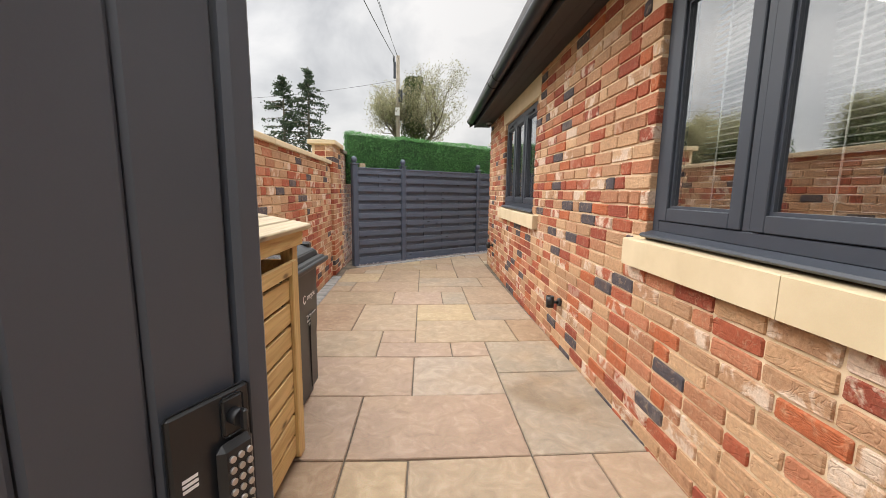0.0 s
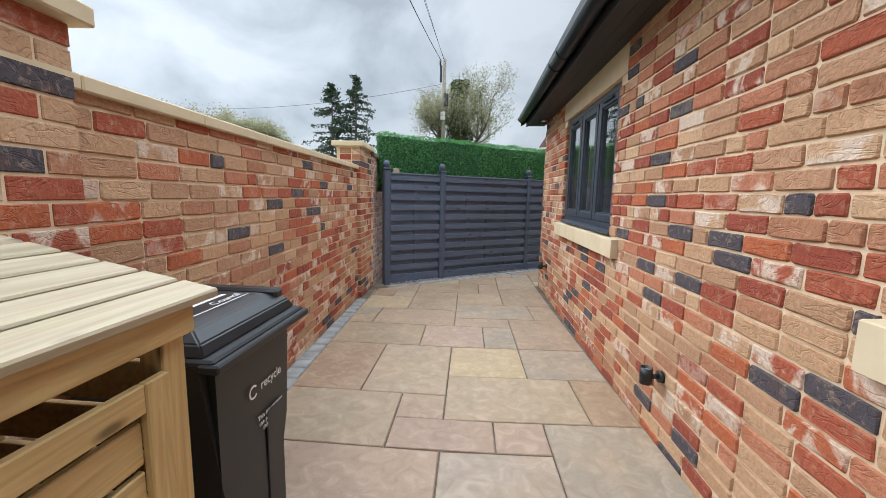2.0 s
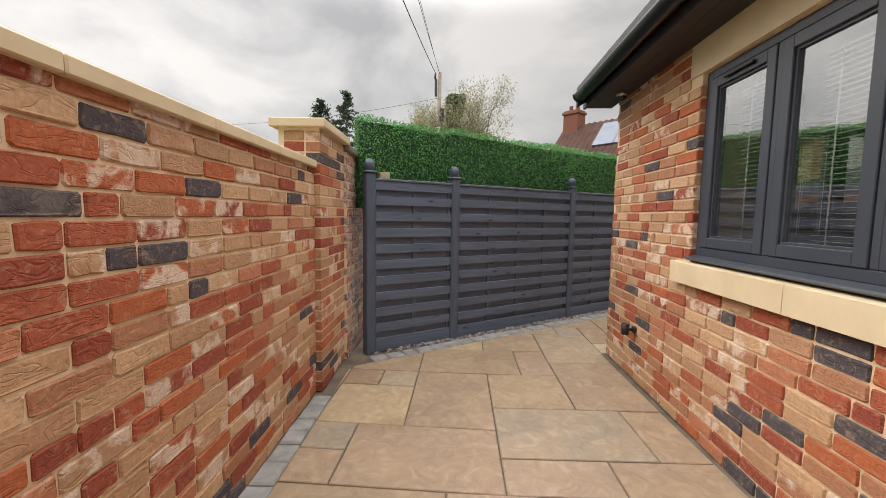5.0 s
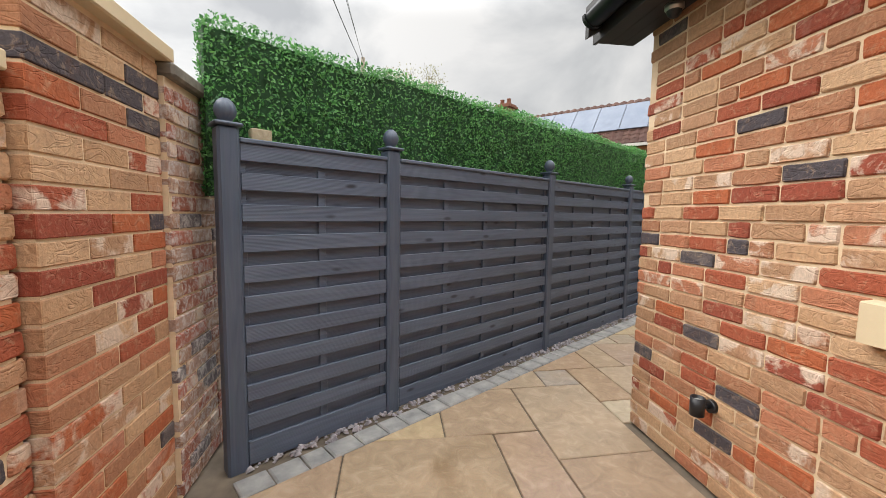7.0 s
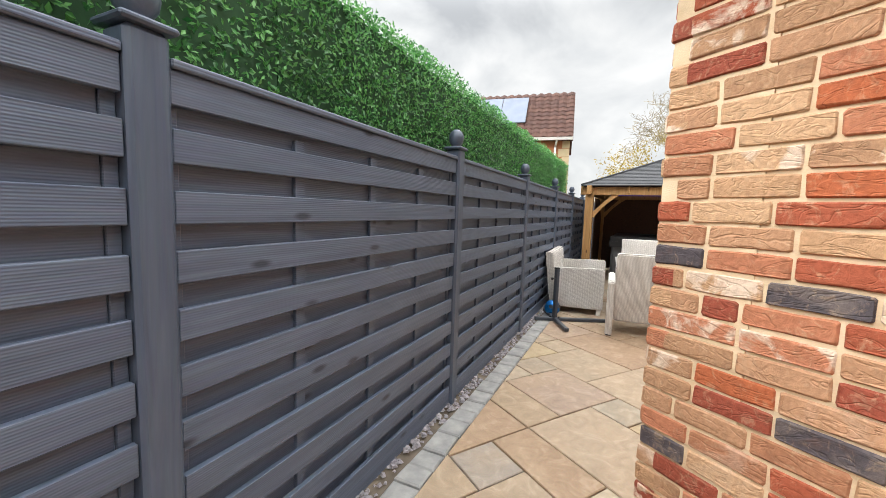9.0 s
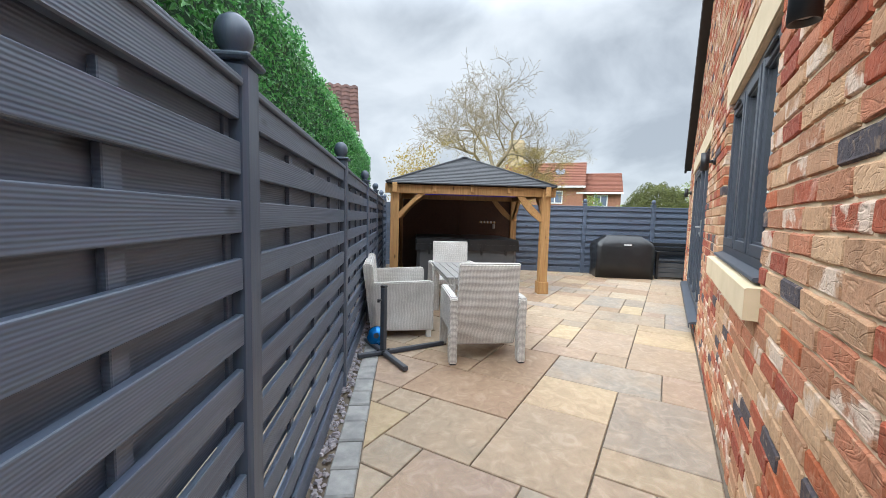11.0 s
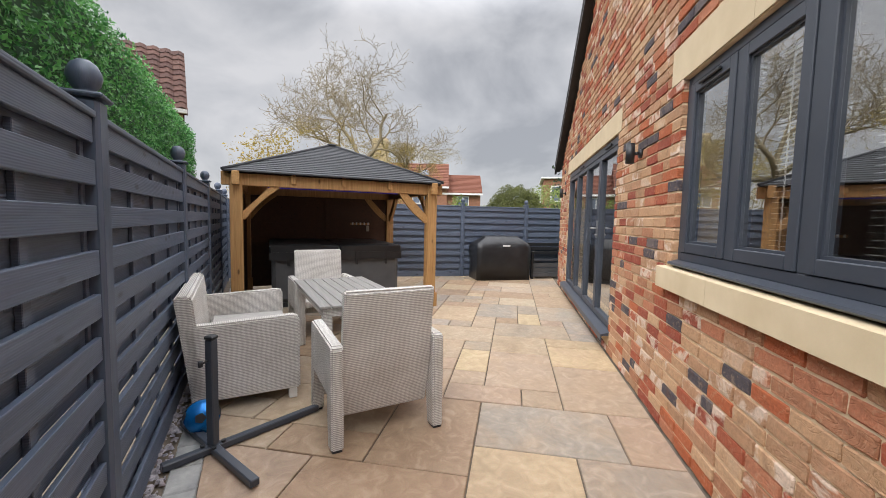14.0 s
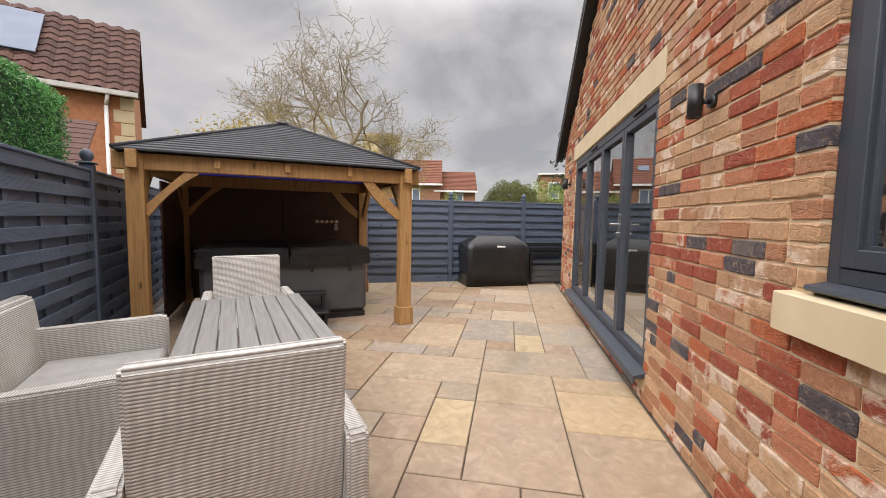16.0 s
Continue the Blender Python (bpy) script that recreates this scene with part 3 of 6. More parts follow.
def brick_shape(length, height, seed, depth=0.07):
    """One tumbled brick's face: proud of the mortar, corners knocked off, arrises soft and uneven."""
    r = random.Random(seed)
    h = height / 2
    j = lambda a: r.uniform(-a, a)  # noqa: E731
    cut = [min(length * 0.2, r.uniform(0.003, 0.009)) for _ in range(8)]
    outer = [(cut[0], -h + j(.002)), (length / 2 + j(.02), -h + j(.003)), (length - cut[1], -h + j(.002)), (length + j(.002), -h + cut[2]),
             (length + j(.002), h - cut[3]), (length - cut[4], h + j(.002)), (length / 2 + j(.02), h + j(.003)), (cut[5], h + j(.002)),
             (j(.002), h - cut[6]), (j(.002), -h + cut[7])]
    n = len(outer)
    soft = r.uniform(0.003, 0.0055)
    kx, kz = 1 - 2 * soft / length, 1 - 2 * soft / height
    back = [(x, -depth, z) for x, z in outer]
    edge = [(x, 0.0025 + j(.001), z) for x, z in outer]
    face = [(length / 2 + (x - length / 2) * kx, 0.0085 + j(.0018), z * kz) for x, z in outer]
    faces = [(g + k, g + (k + 1) % n, g + n + (k + 1) % n, g + n + k) for g in (0, n) for k in range(n)]
    faces.append(tuple(range(2 * n, 3 * n)))
    return back + edge + face, faces


def courses(length, top, openings, seed, corner=0.0):
    """Bricks of a wall: (s0, s1, z) in stretcher bond with snapped headers here and there, cut round the openings."""
    r = random.Random(seed)
    row = 0
    out = []
    while (row + 1) * COURSE <= (top(0.5 * length) if callable(top) else top) + 1e-6:
        z0 = row * COURSE
        s = -STRETCH + (0.1125 if row % 2 else 0.0) + (r.choice((0, 0.05625)) if row % 3 == 2 else 0)
        while s < length:
            w = STRETCH if r.random() > 0.14 else 0.1125
            a, b = max(s + 0.005, corner), min(s + w - 0.005, length)
            s += w
            for o0, o1, oz0, oz1 in openings:
                if oz0 < z0 + COURSE - 0.012 and oz1 > z0 + 0.012:
                    a = o1 if o1 < a < o1 + 0.06 else a
                    b = o0 if o0 - 0.06 < b < o0 else b
            spans = [(a, b)]
            for o0, o1, oz0, oz1 in openings:
                if oz0 < z0 + COURSE - 0.012 and oz1 > z0 + 0.012:
                    nxt = []
                    for p, q in spans:
                        if q <= o0 or p >= o1:
                            nxt.append((p, q))
                        else:
                            if p < o0:
                                nxt.append((p, o0))
                            if q > o1:
                                nxt.append((o1, q))
                    spans = nxt
            for p, q in spans:
                if q - p > 0.05 and (not callable(top) or z0 + COURSE <= top((p + q) / 2)):
                    out.append((p, q, z0 + COURSE / 2))
        row += 1
    return out


BRICK_MESHES = {}


def lay_bricks(wall, bricks, near, rest_material=None, limit=300):
    """The bricks nearest the stretch `near` (s, z) of a wall as parts, the others joined."""
    bricks = sorted(bricks, key=lambda b: abs((b[0] + b[1]) / 2 - near[0]) + 0.8 * abs(b[2] - near[1]))
    for n, (a, b, z) in enumerate(bricks[:limit]):
        key = (round((b - a) / 0.004), n % 9)
        if key not in BRICK_MESHES:
            BRICK_MESHES[key] = raw_mesh("brick", *brick_shape(key[0] * 0.004, 0.065, n * 7 + 1), BRICK_PIECE)
        ob = new("brick", BRICK_MESHES[key])
        ob.parent = wall
        ob.location = (a, RNG.uniform(-0.002, 0.002), z)
    verts, faces = [], []
    for n, (a, b, z) in enumerate(bricks[limit:]):
        v, f = brick_shape(b - a, 0.065, n * 3 + 2)
        o, dy = len(verts), RNG.uniform(-0.002, 0.002)
        verts += [(x + a, y + dy, zz + z) for x, y, zz in v]
        faces += [tuple(k + o for k in q) for q in f]
    if verts:
        ob = new("brickwork", raw_mesh("brickwork", verts, faces, rest_material or BRICK_REST))
        ob.parent = wall
        tagged(ob, kind="stuff")


# ---- ground ----
bm = bmesh.new()
bx(bm, -400, 400, -400, 400, -0.5, -0.16)
solid("ground", bm, GRASS, "rough green ground running out to the horizon", "ground", "", "structure")
bm = bmesh.new()
for a, b in ((-2.2, 1.0), (1.0, 2.0), (2.0, 6.3)):
    v = [bm.verts.new((x, y, z)) for y, z in ((a, floor_z(0, a) - 0.012), (b, floor_z(0, b) - 0.012)) for x in (-2.2, CX + 0.2)]
    bm.faces.new((v[0], v[1], v[3], v[2]))
bx(bm, -2.2, CX + 0.2, 6.3, 18.0, -0.15, -0.012)
bx(bm, CX + 0.2, 14.0, CY - 0.5, 18.0, -0.15, -0.012)
paving = solid("paving", bm, JOINT, "sandstone patio laid in mixed sizes with dark joints", "paving", "", "structure")

# ---- the house ----
WIN_SIDE = [(6.60, 8.20, 1.05, 2.16), (2.94, 4.54, 1.05, 2.16)]
SILL_SIDE = [(6.41, 8.33), (2.75, 4.655)]
WIN_GABLE = (1.315, 2.90, 1.05, 2.165)
DOOR_GABLE = (4.36, 7.73, 0.19, 2.17)
SLOPE, GLEN = 0.62, 8.85


wall_side = wall_body("wall_side", 9.5 - 0.302, EAVE, 0.3, [(a - 0.004, b + 0.004, 0.905, d) for a, b, c, d in WIN_SIDE], MORTAR, SIDE, "side wall of mixed buff, red and dark stock bricks with pale mortar")
wall_gable = wall_body("wall_gable", GLEN, EAVE, 0.3, [(WIN_GABLE[0] - 0.004, WIN_GABLE[1] + 0.004, 0.905, WIN_GABLE[3]), DOOR_GABLE], MORTAR, GABLE, "gable wall of mixed red, buff and dark stock bricks", GLEN / 2 * SLOPE)
# inner walls, floor and ceiling added to close the house behind its windows
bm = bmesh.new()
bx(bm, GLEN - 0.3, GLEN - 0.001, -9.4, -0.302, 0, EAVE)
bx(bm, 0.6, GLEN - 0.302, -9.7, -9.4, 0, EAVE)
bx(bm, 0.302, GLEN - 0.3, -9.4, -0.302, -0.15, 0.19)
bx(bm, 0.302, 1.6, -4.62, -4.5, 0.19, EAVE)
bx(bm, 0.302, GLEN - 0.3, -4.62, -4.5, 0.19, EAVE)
solid("wall_inner", bm, ROOM_DIMMED, "plain added inner walls and floor, coloured dark for dim rooms", "wall", "", "structure", GABLE)
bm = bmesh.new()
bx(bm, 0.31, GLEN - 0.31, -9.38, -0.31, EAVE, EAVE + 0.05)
solid("ceiling", bm, ROOM_DIMMED, "plain added ceiling, coloured dark for dim rooms", "ceiling", "", "structure", GABLE)

# roof: two pitches over the gable, with a dark verge, soffit, fascia and gutter
roof = thing("roof", GABLE, "dark slate roof with black soffits and gutter", "roof", "", "structure")
half = GLEN / 2
for sgn in (0, 1):
    bm = bmesh.new()
    e = -0.36 if not sgn else GLEN + 0.36
    ze, zp = EAVE + 0.06 - 0.36 * SLOPE * 0 + 0.02, EAVE + 0.08 + (half + 0.36) * SLOPE
    pts = [(e, ze), (half, zp), (half, zp + 0.09), (e, ze + 0.09)]
    a = [bm.verts.new((x, -9.9, z)) for x, z in pts]
    b = [bm.verts.new((x, 0.13, z)) for x, z in pts]
    for k in range(4):
        bm.faces.new((a[k], a[(k + 1) % 4], b[(k + 1) % 4], b[k]))
    bm.faces.new(a)
    bm.faces.new(b)
    part("roof_slope", bm, ROOF_SLATE, roof)
    bm = bmesh.new()
    pts = [(e, ze - 0.10), (half, zp - 0.10), (half, zp + 0.05), (e, ze + 0.06)]
    a = [bm.verts.new((x, 0.085, z)) for x, z in pts]
    b = [bm.verts.new((x, 0.125, z)) for x, z in pts]
    for k in range(4):
        bm.faces.new((a[k], a[(k + 1) % 4], b[(k + 1) % 4], b[k]))
    bm.faces.new(a)
    bm.faces.new(b)
    part("bargeboard", bm, SOFFIT, roof, "dark grey bargeboard")
    bm = bmesh.new()
    pts = [(e, ze - 0.05), (half, zp - 0.05), (half, zp - 0.035), (e, ze - 0.035)]
    a = [bm.verts.new((x, 0.004, z)) for x, z in pts]
    b = [bm.verts.new((x, 0.085, z)) for x, z in pts]
    for k in range(4):
        bm.faces.new((a[k], a[(k + 1) % 4], b[(k + 1) % 4], b[k]))
    bm.faces.new(a)
    bm.faces.new(b)
    part("verge_soffit", bm, SOFFIT, roof)
eaves = thing("eaves", SIDE, "black gutter, fascia and boarded soffit along the side eaves", "gutter", "", "structure")
for k in range(3):
    box_part("soffit_board", eaves, SOFFIT, -0.3, 9.70, 0.002 + k * 0.083, 0.082 + k * 0.083, EAVE, EAVE + 0.02)
box_part("fascia", eaves, SOFFIT, -0.3, 9.70, 0.252, 0.272, EAVE - 0.012, EAVE + 0.16)
bm = bmesh.new()
bx(bm, 9.50, 9.70, 0.0, 0.25, EAVE + 0.02, EAVE + 0.19)
part("box_end", bm, SOFFIT, eaves)
bm = bmesh.new()
GY, GZ = 0.345, EAVE + 0.085
ring = [(GY + 0.062 * math.cos(radians(a)), GZ + 0.062 * math.sin(radians(a))) for a in range(180, 361, 15)]
inner = [(GY + 0.057 * math.cos(radians(a)), GZ + 0.057 * math.sin(radians(a))) for a in range(360, 179, -15)]
prof = ring + inner
a = [bm.verts.new((-0.3, y, z)) for y, z in prof]
b = [bm.verts.new((9.56, y, z)) for y, z in prof]
for k in range(len(prof)):
    f = bm.faces.new((a[k], a[(k + 1) % len(prof)], b[(k + 1) % len(prof)], b[k]))
    f.smooth = True
part("gutter", bm, GUTTER, eaves, "glossy black half-round gutter")
for s in (9.54, 7.2, 6.9, 5.1, 3.9, 2.1):
    bm = bmesh.new()
    r2 = 0.068
    pr = [(GY + r2 * math.cos(radians(q)), GZ + r2 * math.sin(radians(q))) for q in range(180, 361, 15)] + [(GY + 0.058 * math.cos(radians(q)), GZ + 0.058 * math.sin(radians(q))) for q in range(360, 179, -15)]
    if s == 9.54:
        pr = pr[:13]
    extrude_profile(bm, pr, s, s + 0.03)
    part("gutter_clip", bm, GUTTER, eaves)


def casement_window(name, m, s0, s1, z0, z1, label, panes=3):
    """A flush casement window, set 25 mm into the wall: outer frame, casements with beads, glass, trickle vents and a drip sill."""
    w = thing(name, m, label, "window", "", "structure")
    y0, y1 = -0.10, -0.025
    fr = 0.05
    bm = bmesh.new()
    bx(bm, s0, s0 + fr, y0, y1, z0, z1, 0.004)
    bx(bm, s1 - fr, s1, y0, y1, z0, z1, 0.004)
    bx(bm, s0 + fr, s1 - fr, y0, y1, z1 - fr, z1, 0.004)
    bx(bm, s0 + fr, s1 - fr, y0, y1, z0 + 0.035, z0 + 0.035 + fr, 0.004)
    pw = (s1 - s0 - 2 * fr) / panes
    for k in range(1, panes):
        x = s0 + fr + k * pw
        bx(bm, x - 0.018, x + 0.018, y0, y1, z0 + 0.085, z1 - fr, 0.004)
    f = part("window_frame", bm, FRAME, w)
    bm = bmesh.new()
    extrude_profile(bm, [(y0, z0), (0.022, z0 + 0.004), (0.03, z0 + 0.012), (0.026, z0 + 0.022), (y1 + 0.002, z0 + 0.036), (y0, z0 + 0.036)], s0 - 0.01, s1 + 0.01)
    part("drip_sill", bm, FRAME, w)
    for k in range(panes):
        a, b = s0 + fr + k * pw + (0.02 if k else 0.002), s0 + fr + (k + 1) * pw - (0.02 if k < panes - 1 else 0.002)
        lo, hi = z0 + 0.088, z1 - fr - 0.003
        bm = bmesh.new()
        t = 0.056
        for q in ((a, a + t, lo, hi), (b - t, b, lo, hi), (a + t, b - t, lo, lo + t), (a + t, b - t, hi - t, hi)):
            bx(bm, q[0], q[1], y0 + 0.01, y1 + 0.006, q[2], q[3], 0.003)
        c = part("casement", bm, FRAME, w)
        bm = bmesh.new()
        d = 0.012
        for q in ((a + t, a + t + d, lo + t, hi - t), (b - t - d, b - t, lo + t, hi - t), (a + t + d, b - t - d, lo + t, lo + t + d), (a + t + d, b - t - d, hi - t - d, hi - t)):
            bx(bm, q[0], q[1], y0 + 0.03, y1 - 0.008, q[2], q[3])
        part("bead", bm, FRAME, c)
        bm = bmesh.new()
        bx(bm, a + t + 0.002, b - t - 0.002, y1 - 0.026, y1 - 0.020, lo + t + 0.002, hi - t - 0.002)
        g = part("pane", bm, GLASS, c)
        g.visible_shadow = False
        if k != 1:
            bm = bmesh.new()
            xm = (a + b) / 2
            bx(bm, xm - 0.11, xm + 0.11, y1 + 0.008, y1 + 0.024, z1 - fr - 0.036, z1 - fr - 0.018, 0.004)
            part("trickle_vent", bm, BLACK, w, "black trickle vent")
        # venetian blind behind the pane
        bm = bmesh.new()
        z = lo + t + 0.02
        while z < hi - t:
            bx(bm, a + 0.055, b - 0.055, -0.185, -0.165, z, z + 0.0012)
            z += 0.024
        bl = part("blind", bm, BLIND, w, "pale venetian blind, half open")
        bm = bmesh.new()
        for q in (0.3, 0.7):
            x = a + (b - a) * q
            tube(bm, (x, -0.16, lo + t), (x, -0.16, hi - t), 0.003, seg=6)
        part("blind_cord", bm, WHITE, bl)
    return w


def stone_bar(name, m, s0, s1, y0, y1, z0, z1, label, category, joints=(), slope=0.0):
    """A cast stone sill or lintel in one or more lengths."""
    t = thing(name, m, label, category, "", "structure")
    cuts = [s0, *joints, s1]
    for a, b in zip(cuts, cuts[1:]):
        bm = bmesh.new()
        extrude_profile(bm, [(y0, z0), (y1, z0), (y1, z1 - slope), (y1 - 0.006, z1 - slope + 0.004), (y0, z1)], a + 0.0015, b - 0.0015)
        part("stone", bm, CAST_STONE, t)
    return t


casement_window("window_1", SIDE, *WIN_SIDE[0], "dark grey triple casement window in the side wall")
casement_window("window_2", SIDE, *WIN_SIDE[1], "dark grey triple casement window with venetian blinds")
casement_window("window_3", GABLE, *WIN_GABLE, "dark grey triple casement window in the gable wall")
for (a, b), (w0, w1, _, wt1) in zip(SILL_SIDE, WIN_SIDE):
    stone_bar("sill", SIDE, a, b, -0.10, 0.055, 0.908, 1.046, "buff cast stone window sill", "sill", ((a + b) / 2 + 0.05,), 0.012)
    stone_bar("lintel", SIDE, w0 - 0.12, w1 + 0.12, -0.10, 0.010, wt1 + 0.004, EAVE - 0.003, "buff cast stone lintel under the soffit", "lintel")
stone_bar("sill", GABLE, 1.235, 3.0, -0.10, 0.06, 0.908, 1.046, "buff cast stone window sill", "sill", (2.34,), 0.012)
stone_bar("lintel", GABLE, 1.12, 3.07, -0.10, 0.010, 2.169, 2.388, "buff cast stone lintel over the window", "lintel", (2.2,))
stone_bar("lintel", GABLE, 4.26, 7.85, -0.10, 0.010, 2.174, 2.388, "long buff cast stone lintel over the patio doors", "lintel", (6.0,))

# folding doors
d0, d1, dz0, dz1 = DOOR_GABLE
door_1 = thing("door_1", GABLE @ Matrix.Translation((0, 0.018, 0)), "dark grey four-leaf glazed folding doors, closed", "door", "", "structure")
bm = bmesh.new()
bx(bm, d0, d0 + 0.055, -0.12, -0.03, dz0 + 0.03, dz1, 0.004)
bx(bm, d1 - 0.055, d1, -0.12, -0.03, dz0 + 0.03, dz1, 0.004)
bx(bm, d0 + 0.055, d1 - 0.055, -0.12, -0.03, dz1 - 0.085, dz1, 0.004)
part("door_frame", bm, FRAME, door_1)
bm = bmesh.new()
extrude_profile(bm, [(-0.12, dz0), (0.055, dz0 - 0.012), (0.06, dz0 - 0.055), (0.066, dz0 - 0.055), (0.066, dz0 + 0.004), (-0.02, dz0 + 0.03), (-0.12, dz0 + 0.03)], d0 - 0.04, d1 + 0.04)
part("door_sill", bm, FRAME, door_1, "projecting dark grey sill")
lw = (d1 - d0 - 0.11) / 4
for k in range(4):
    a, b = d0 + 0.055 + k * lw + 0.003, d0 + 0.055 + (k + 1) * lw - 0.003
    lo, hi = dz0 + 0.033, dz1 - 0.088
    bm = bmesh.new()
    t = 0.055
    for q in ((a, a + t, lo, hi), (b - t, b, lo, hi), (a + t, b - t, lo, lo + t + 0.01), (a + t, b - t, hi - t, hi)):
        bx(bm, q[0], q[1], -0.105, -0.034, q[2], q[3], 0.003)
    leaf = part("door_leaf", bm, FRAME, door_1)
    bm = bmesh.new()
    bx(bm, a + t + 0.001, b - t - 0.001, -0.075, -0.069, lo + t + 0.011, hi - t - 0.001)
    part("pane", bm, GLASS, leaf).visible_shadow = False
    if k in (0, 1):
        x = b - 0.028 if k == 0 else a + 0.028
        bm = bmesh.new()
        bx(bm, x - 0.014, x + 0.014, -0.034, -0.026, 1.12, 1.33, 0.003)
        tube(bm, (x, -0.026, 1.24), (x, 0.022, 1.24), 0.009, seg=10)
        tube(bm, (x, 0.016, 1.24), (x + (-0.115 if k == 0 else 0.115), 0.016, 1.24), 0.009, seg=10)
        tube(bm, (x, -0.026, 1.16), (x, -0.014, 1.16), 0.012, seg=10)
        part("door_handle", bm, STEEL, leaf, "polished steel lever handle")
for x in (d0 + 0.45, d0 + 0.45 + 2 * lw):
    bm = bmesh.new()
    bx(bm, x - 0.14, x + 0.14, -0.03, -0.012, dz1 - 0.06, dz1 - 0.036, 0.004)
    part("trickle_vent", bm, BLACK, door_1, "black trickle vent")

# ---- garden wall with two piers ----
wall_len = 9.32
wall_left = wall_body("wall_garden", wall_len, 1.612, 0.22, [], MORTAR, LEFT, "garden wall of mixed stock bricks under buff coping")
wall_left.matrix_world = LEFT @ Matrix.Rotation(radians(180), 4, "Z") @ Matrix.Translation((-wall_len, 0, 0))
WFACE = wall_left.matrix_world.copy()


def coping(name, m, s0, s1, z, over=0.035, depth=0.22, step=0.6, label="buff cast stone coping on the garden wall"):
    t = thing(name, m, label, "coping", "", "structure")
    s = s0
    while s < s1 - 0.01:
        e = min(s + step, s1)
        bm = bmesh.new()
        bx(bm, s + 0.0015, e - 0.0015, -depth - over, over, z, z + 0.05, 0.005)
        part("coping_stone", bm, CAST_STONE, t)
        s = e
    return t


coping("coping", WFACE, 0.0, wall_len, 1.614)


def pier(m, width, out, height, label):
    """A square brick pier, laid course by course, with a capstone."""
    p = thing("pier", m, label, "pier", "brick piers", "structure")
    bm = bmesh.new()
    bx(bm, 0.004, width - 0.004, -0.24, out - 0.006, 0, height)
    part("core", bm, MORTAR, p)
    n = int(height / COURSE)
    for row in range(n):
        z = row * COURSE + COURSE / 2
        lens, left = [0.215 if row % 2 else 0.1025], width - (0.225 if row % 2 else 0.1125)
        while left > 0.33:
            lens.append(0.215)
            left -= 0.225
        lens.append(left)
        s = 0.0
        for L in lens:
            bm = bmesh.new()
            bx(bm, s, s + L, out - 0.1, out + RNG.uniform(-0.002, 0.002), z - 0.0325, z + 0.0325, 0.003)
            part("brick", bm, BRICK_PIECE, p)
            s += L + 0.010
        for x0, x1 in ((-0.002, 0.02), (width - 0.02, width + 0.002)):
            bm = bmesh.new()
            bx(bm, x0, x1, -0.2, out - 0.112 if row % 2 else out - 0.112, z - 0.0325, z + 0.0325, 0.002)
            part("brick", bm, BRICK_PIECE, p)
    bm = bmesh.new()
    bx(bm, -0.045, width + 0.045, -0.29, out + 0.045, height, height + 0.06, 0.006)
    part("capstone", bm, CAST_STONE, p, "buff cast stone cap")
    return p


INV = WFACE.inverted()


def along_left(y):
    """The run along the garden wall at which its face passes world y."""
    p = (Vector((-0.50 - 0.065 * (y + 3.0), y, 0)))
    return (INV @ p).x


s_a, s_b = along_left(2.68), along_left(2.27)
pier(WFACE @ Matrix.Translation((min(s_a, s_b), 0, 0)), 0.44, 0.035, 1.80, "square brick pier with a buff stone cap")
s_c = along_left(6.96)
pier(WFACE @ Matrix.Translation((s_c, 0, 0)), 0.64, 0.05, 1.89, "square brick pier with a buff stone cap beside the fence")
# the older wall between the pier and the fence
OLD = place(-1.149, 8.279, 0, -87)
wall_old = wall_body("wall_old", 1.31, 1.83, 0.22, [], MORTAR, OLD, "short weathered brick wall with white blooms")
bm = bmesh.new()
bx(bm, -0.02, 1.31, -0.26, 0.04, 1.83, 1.89, 0.012)
part("coping_stone", bm, GREY_COPING, wall_old, "mossy grey coping")


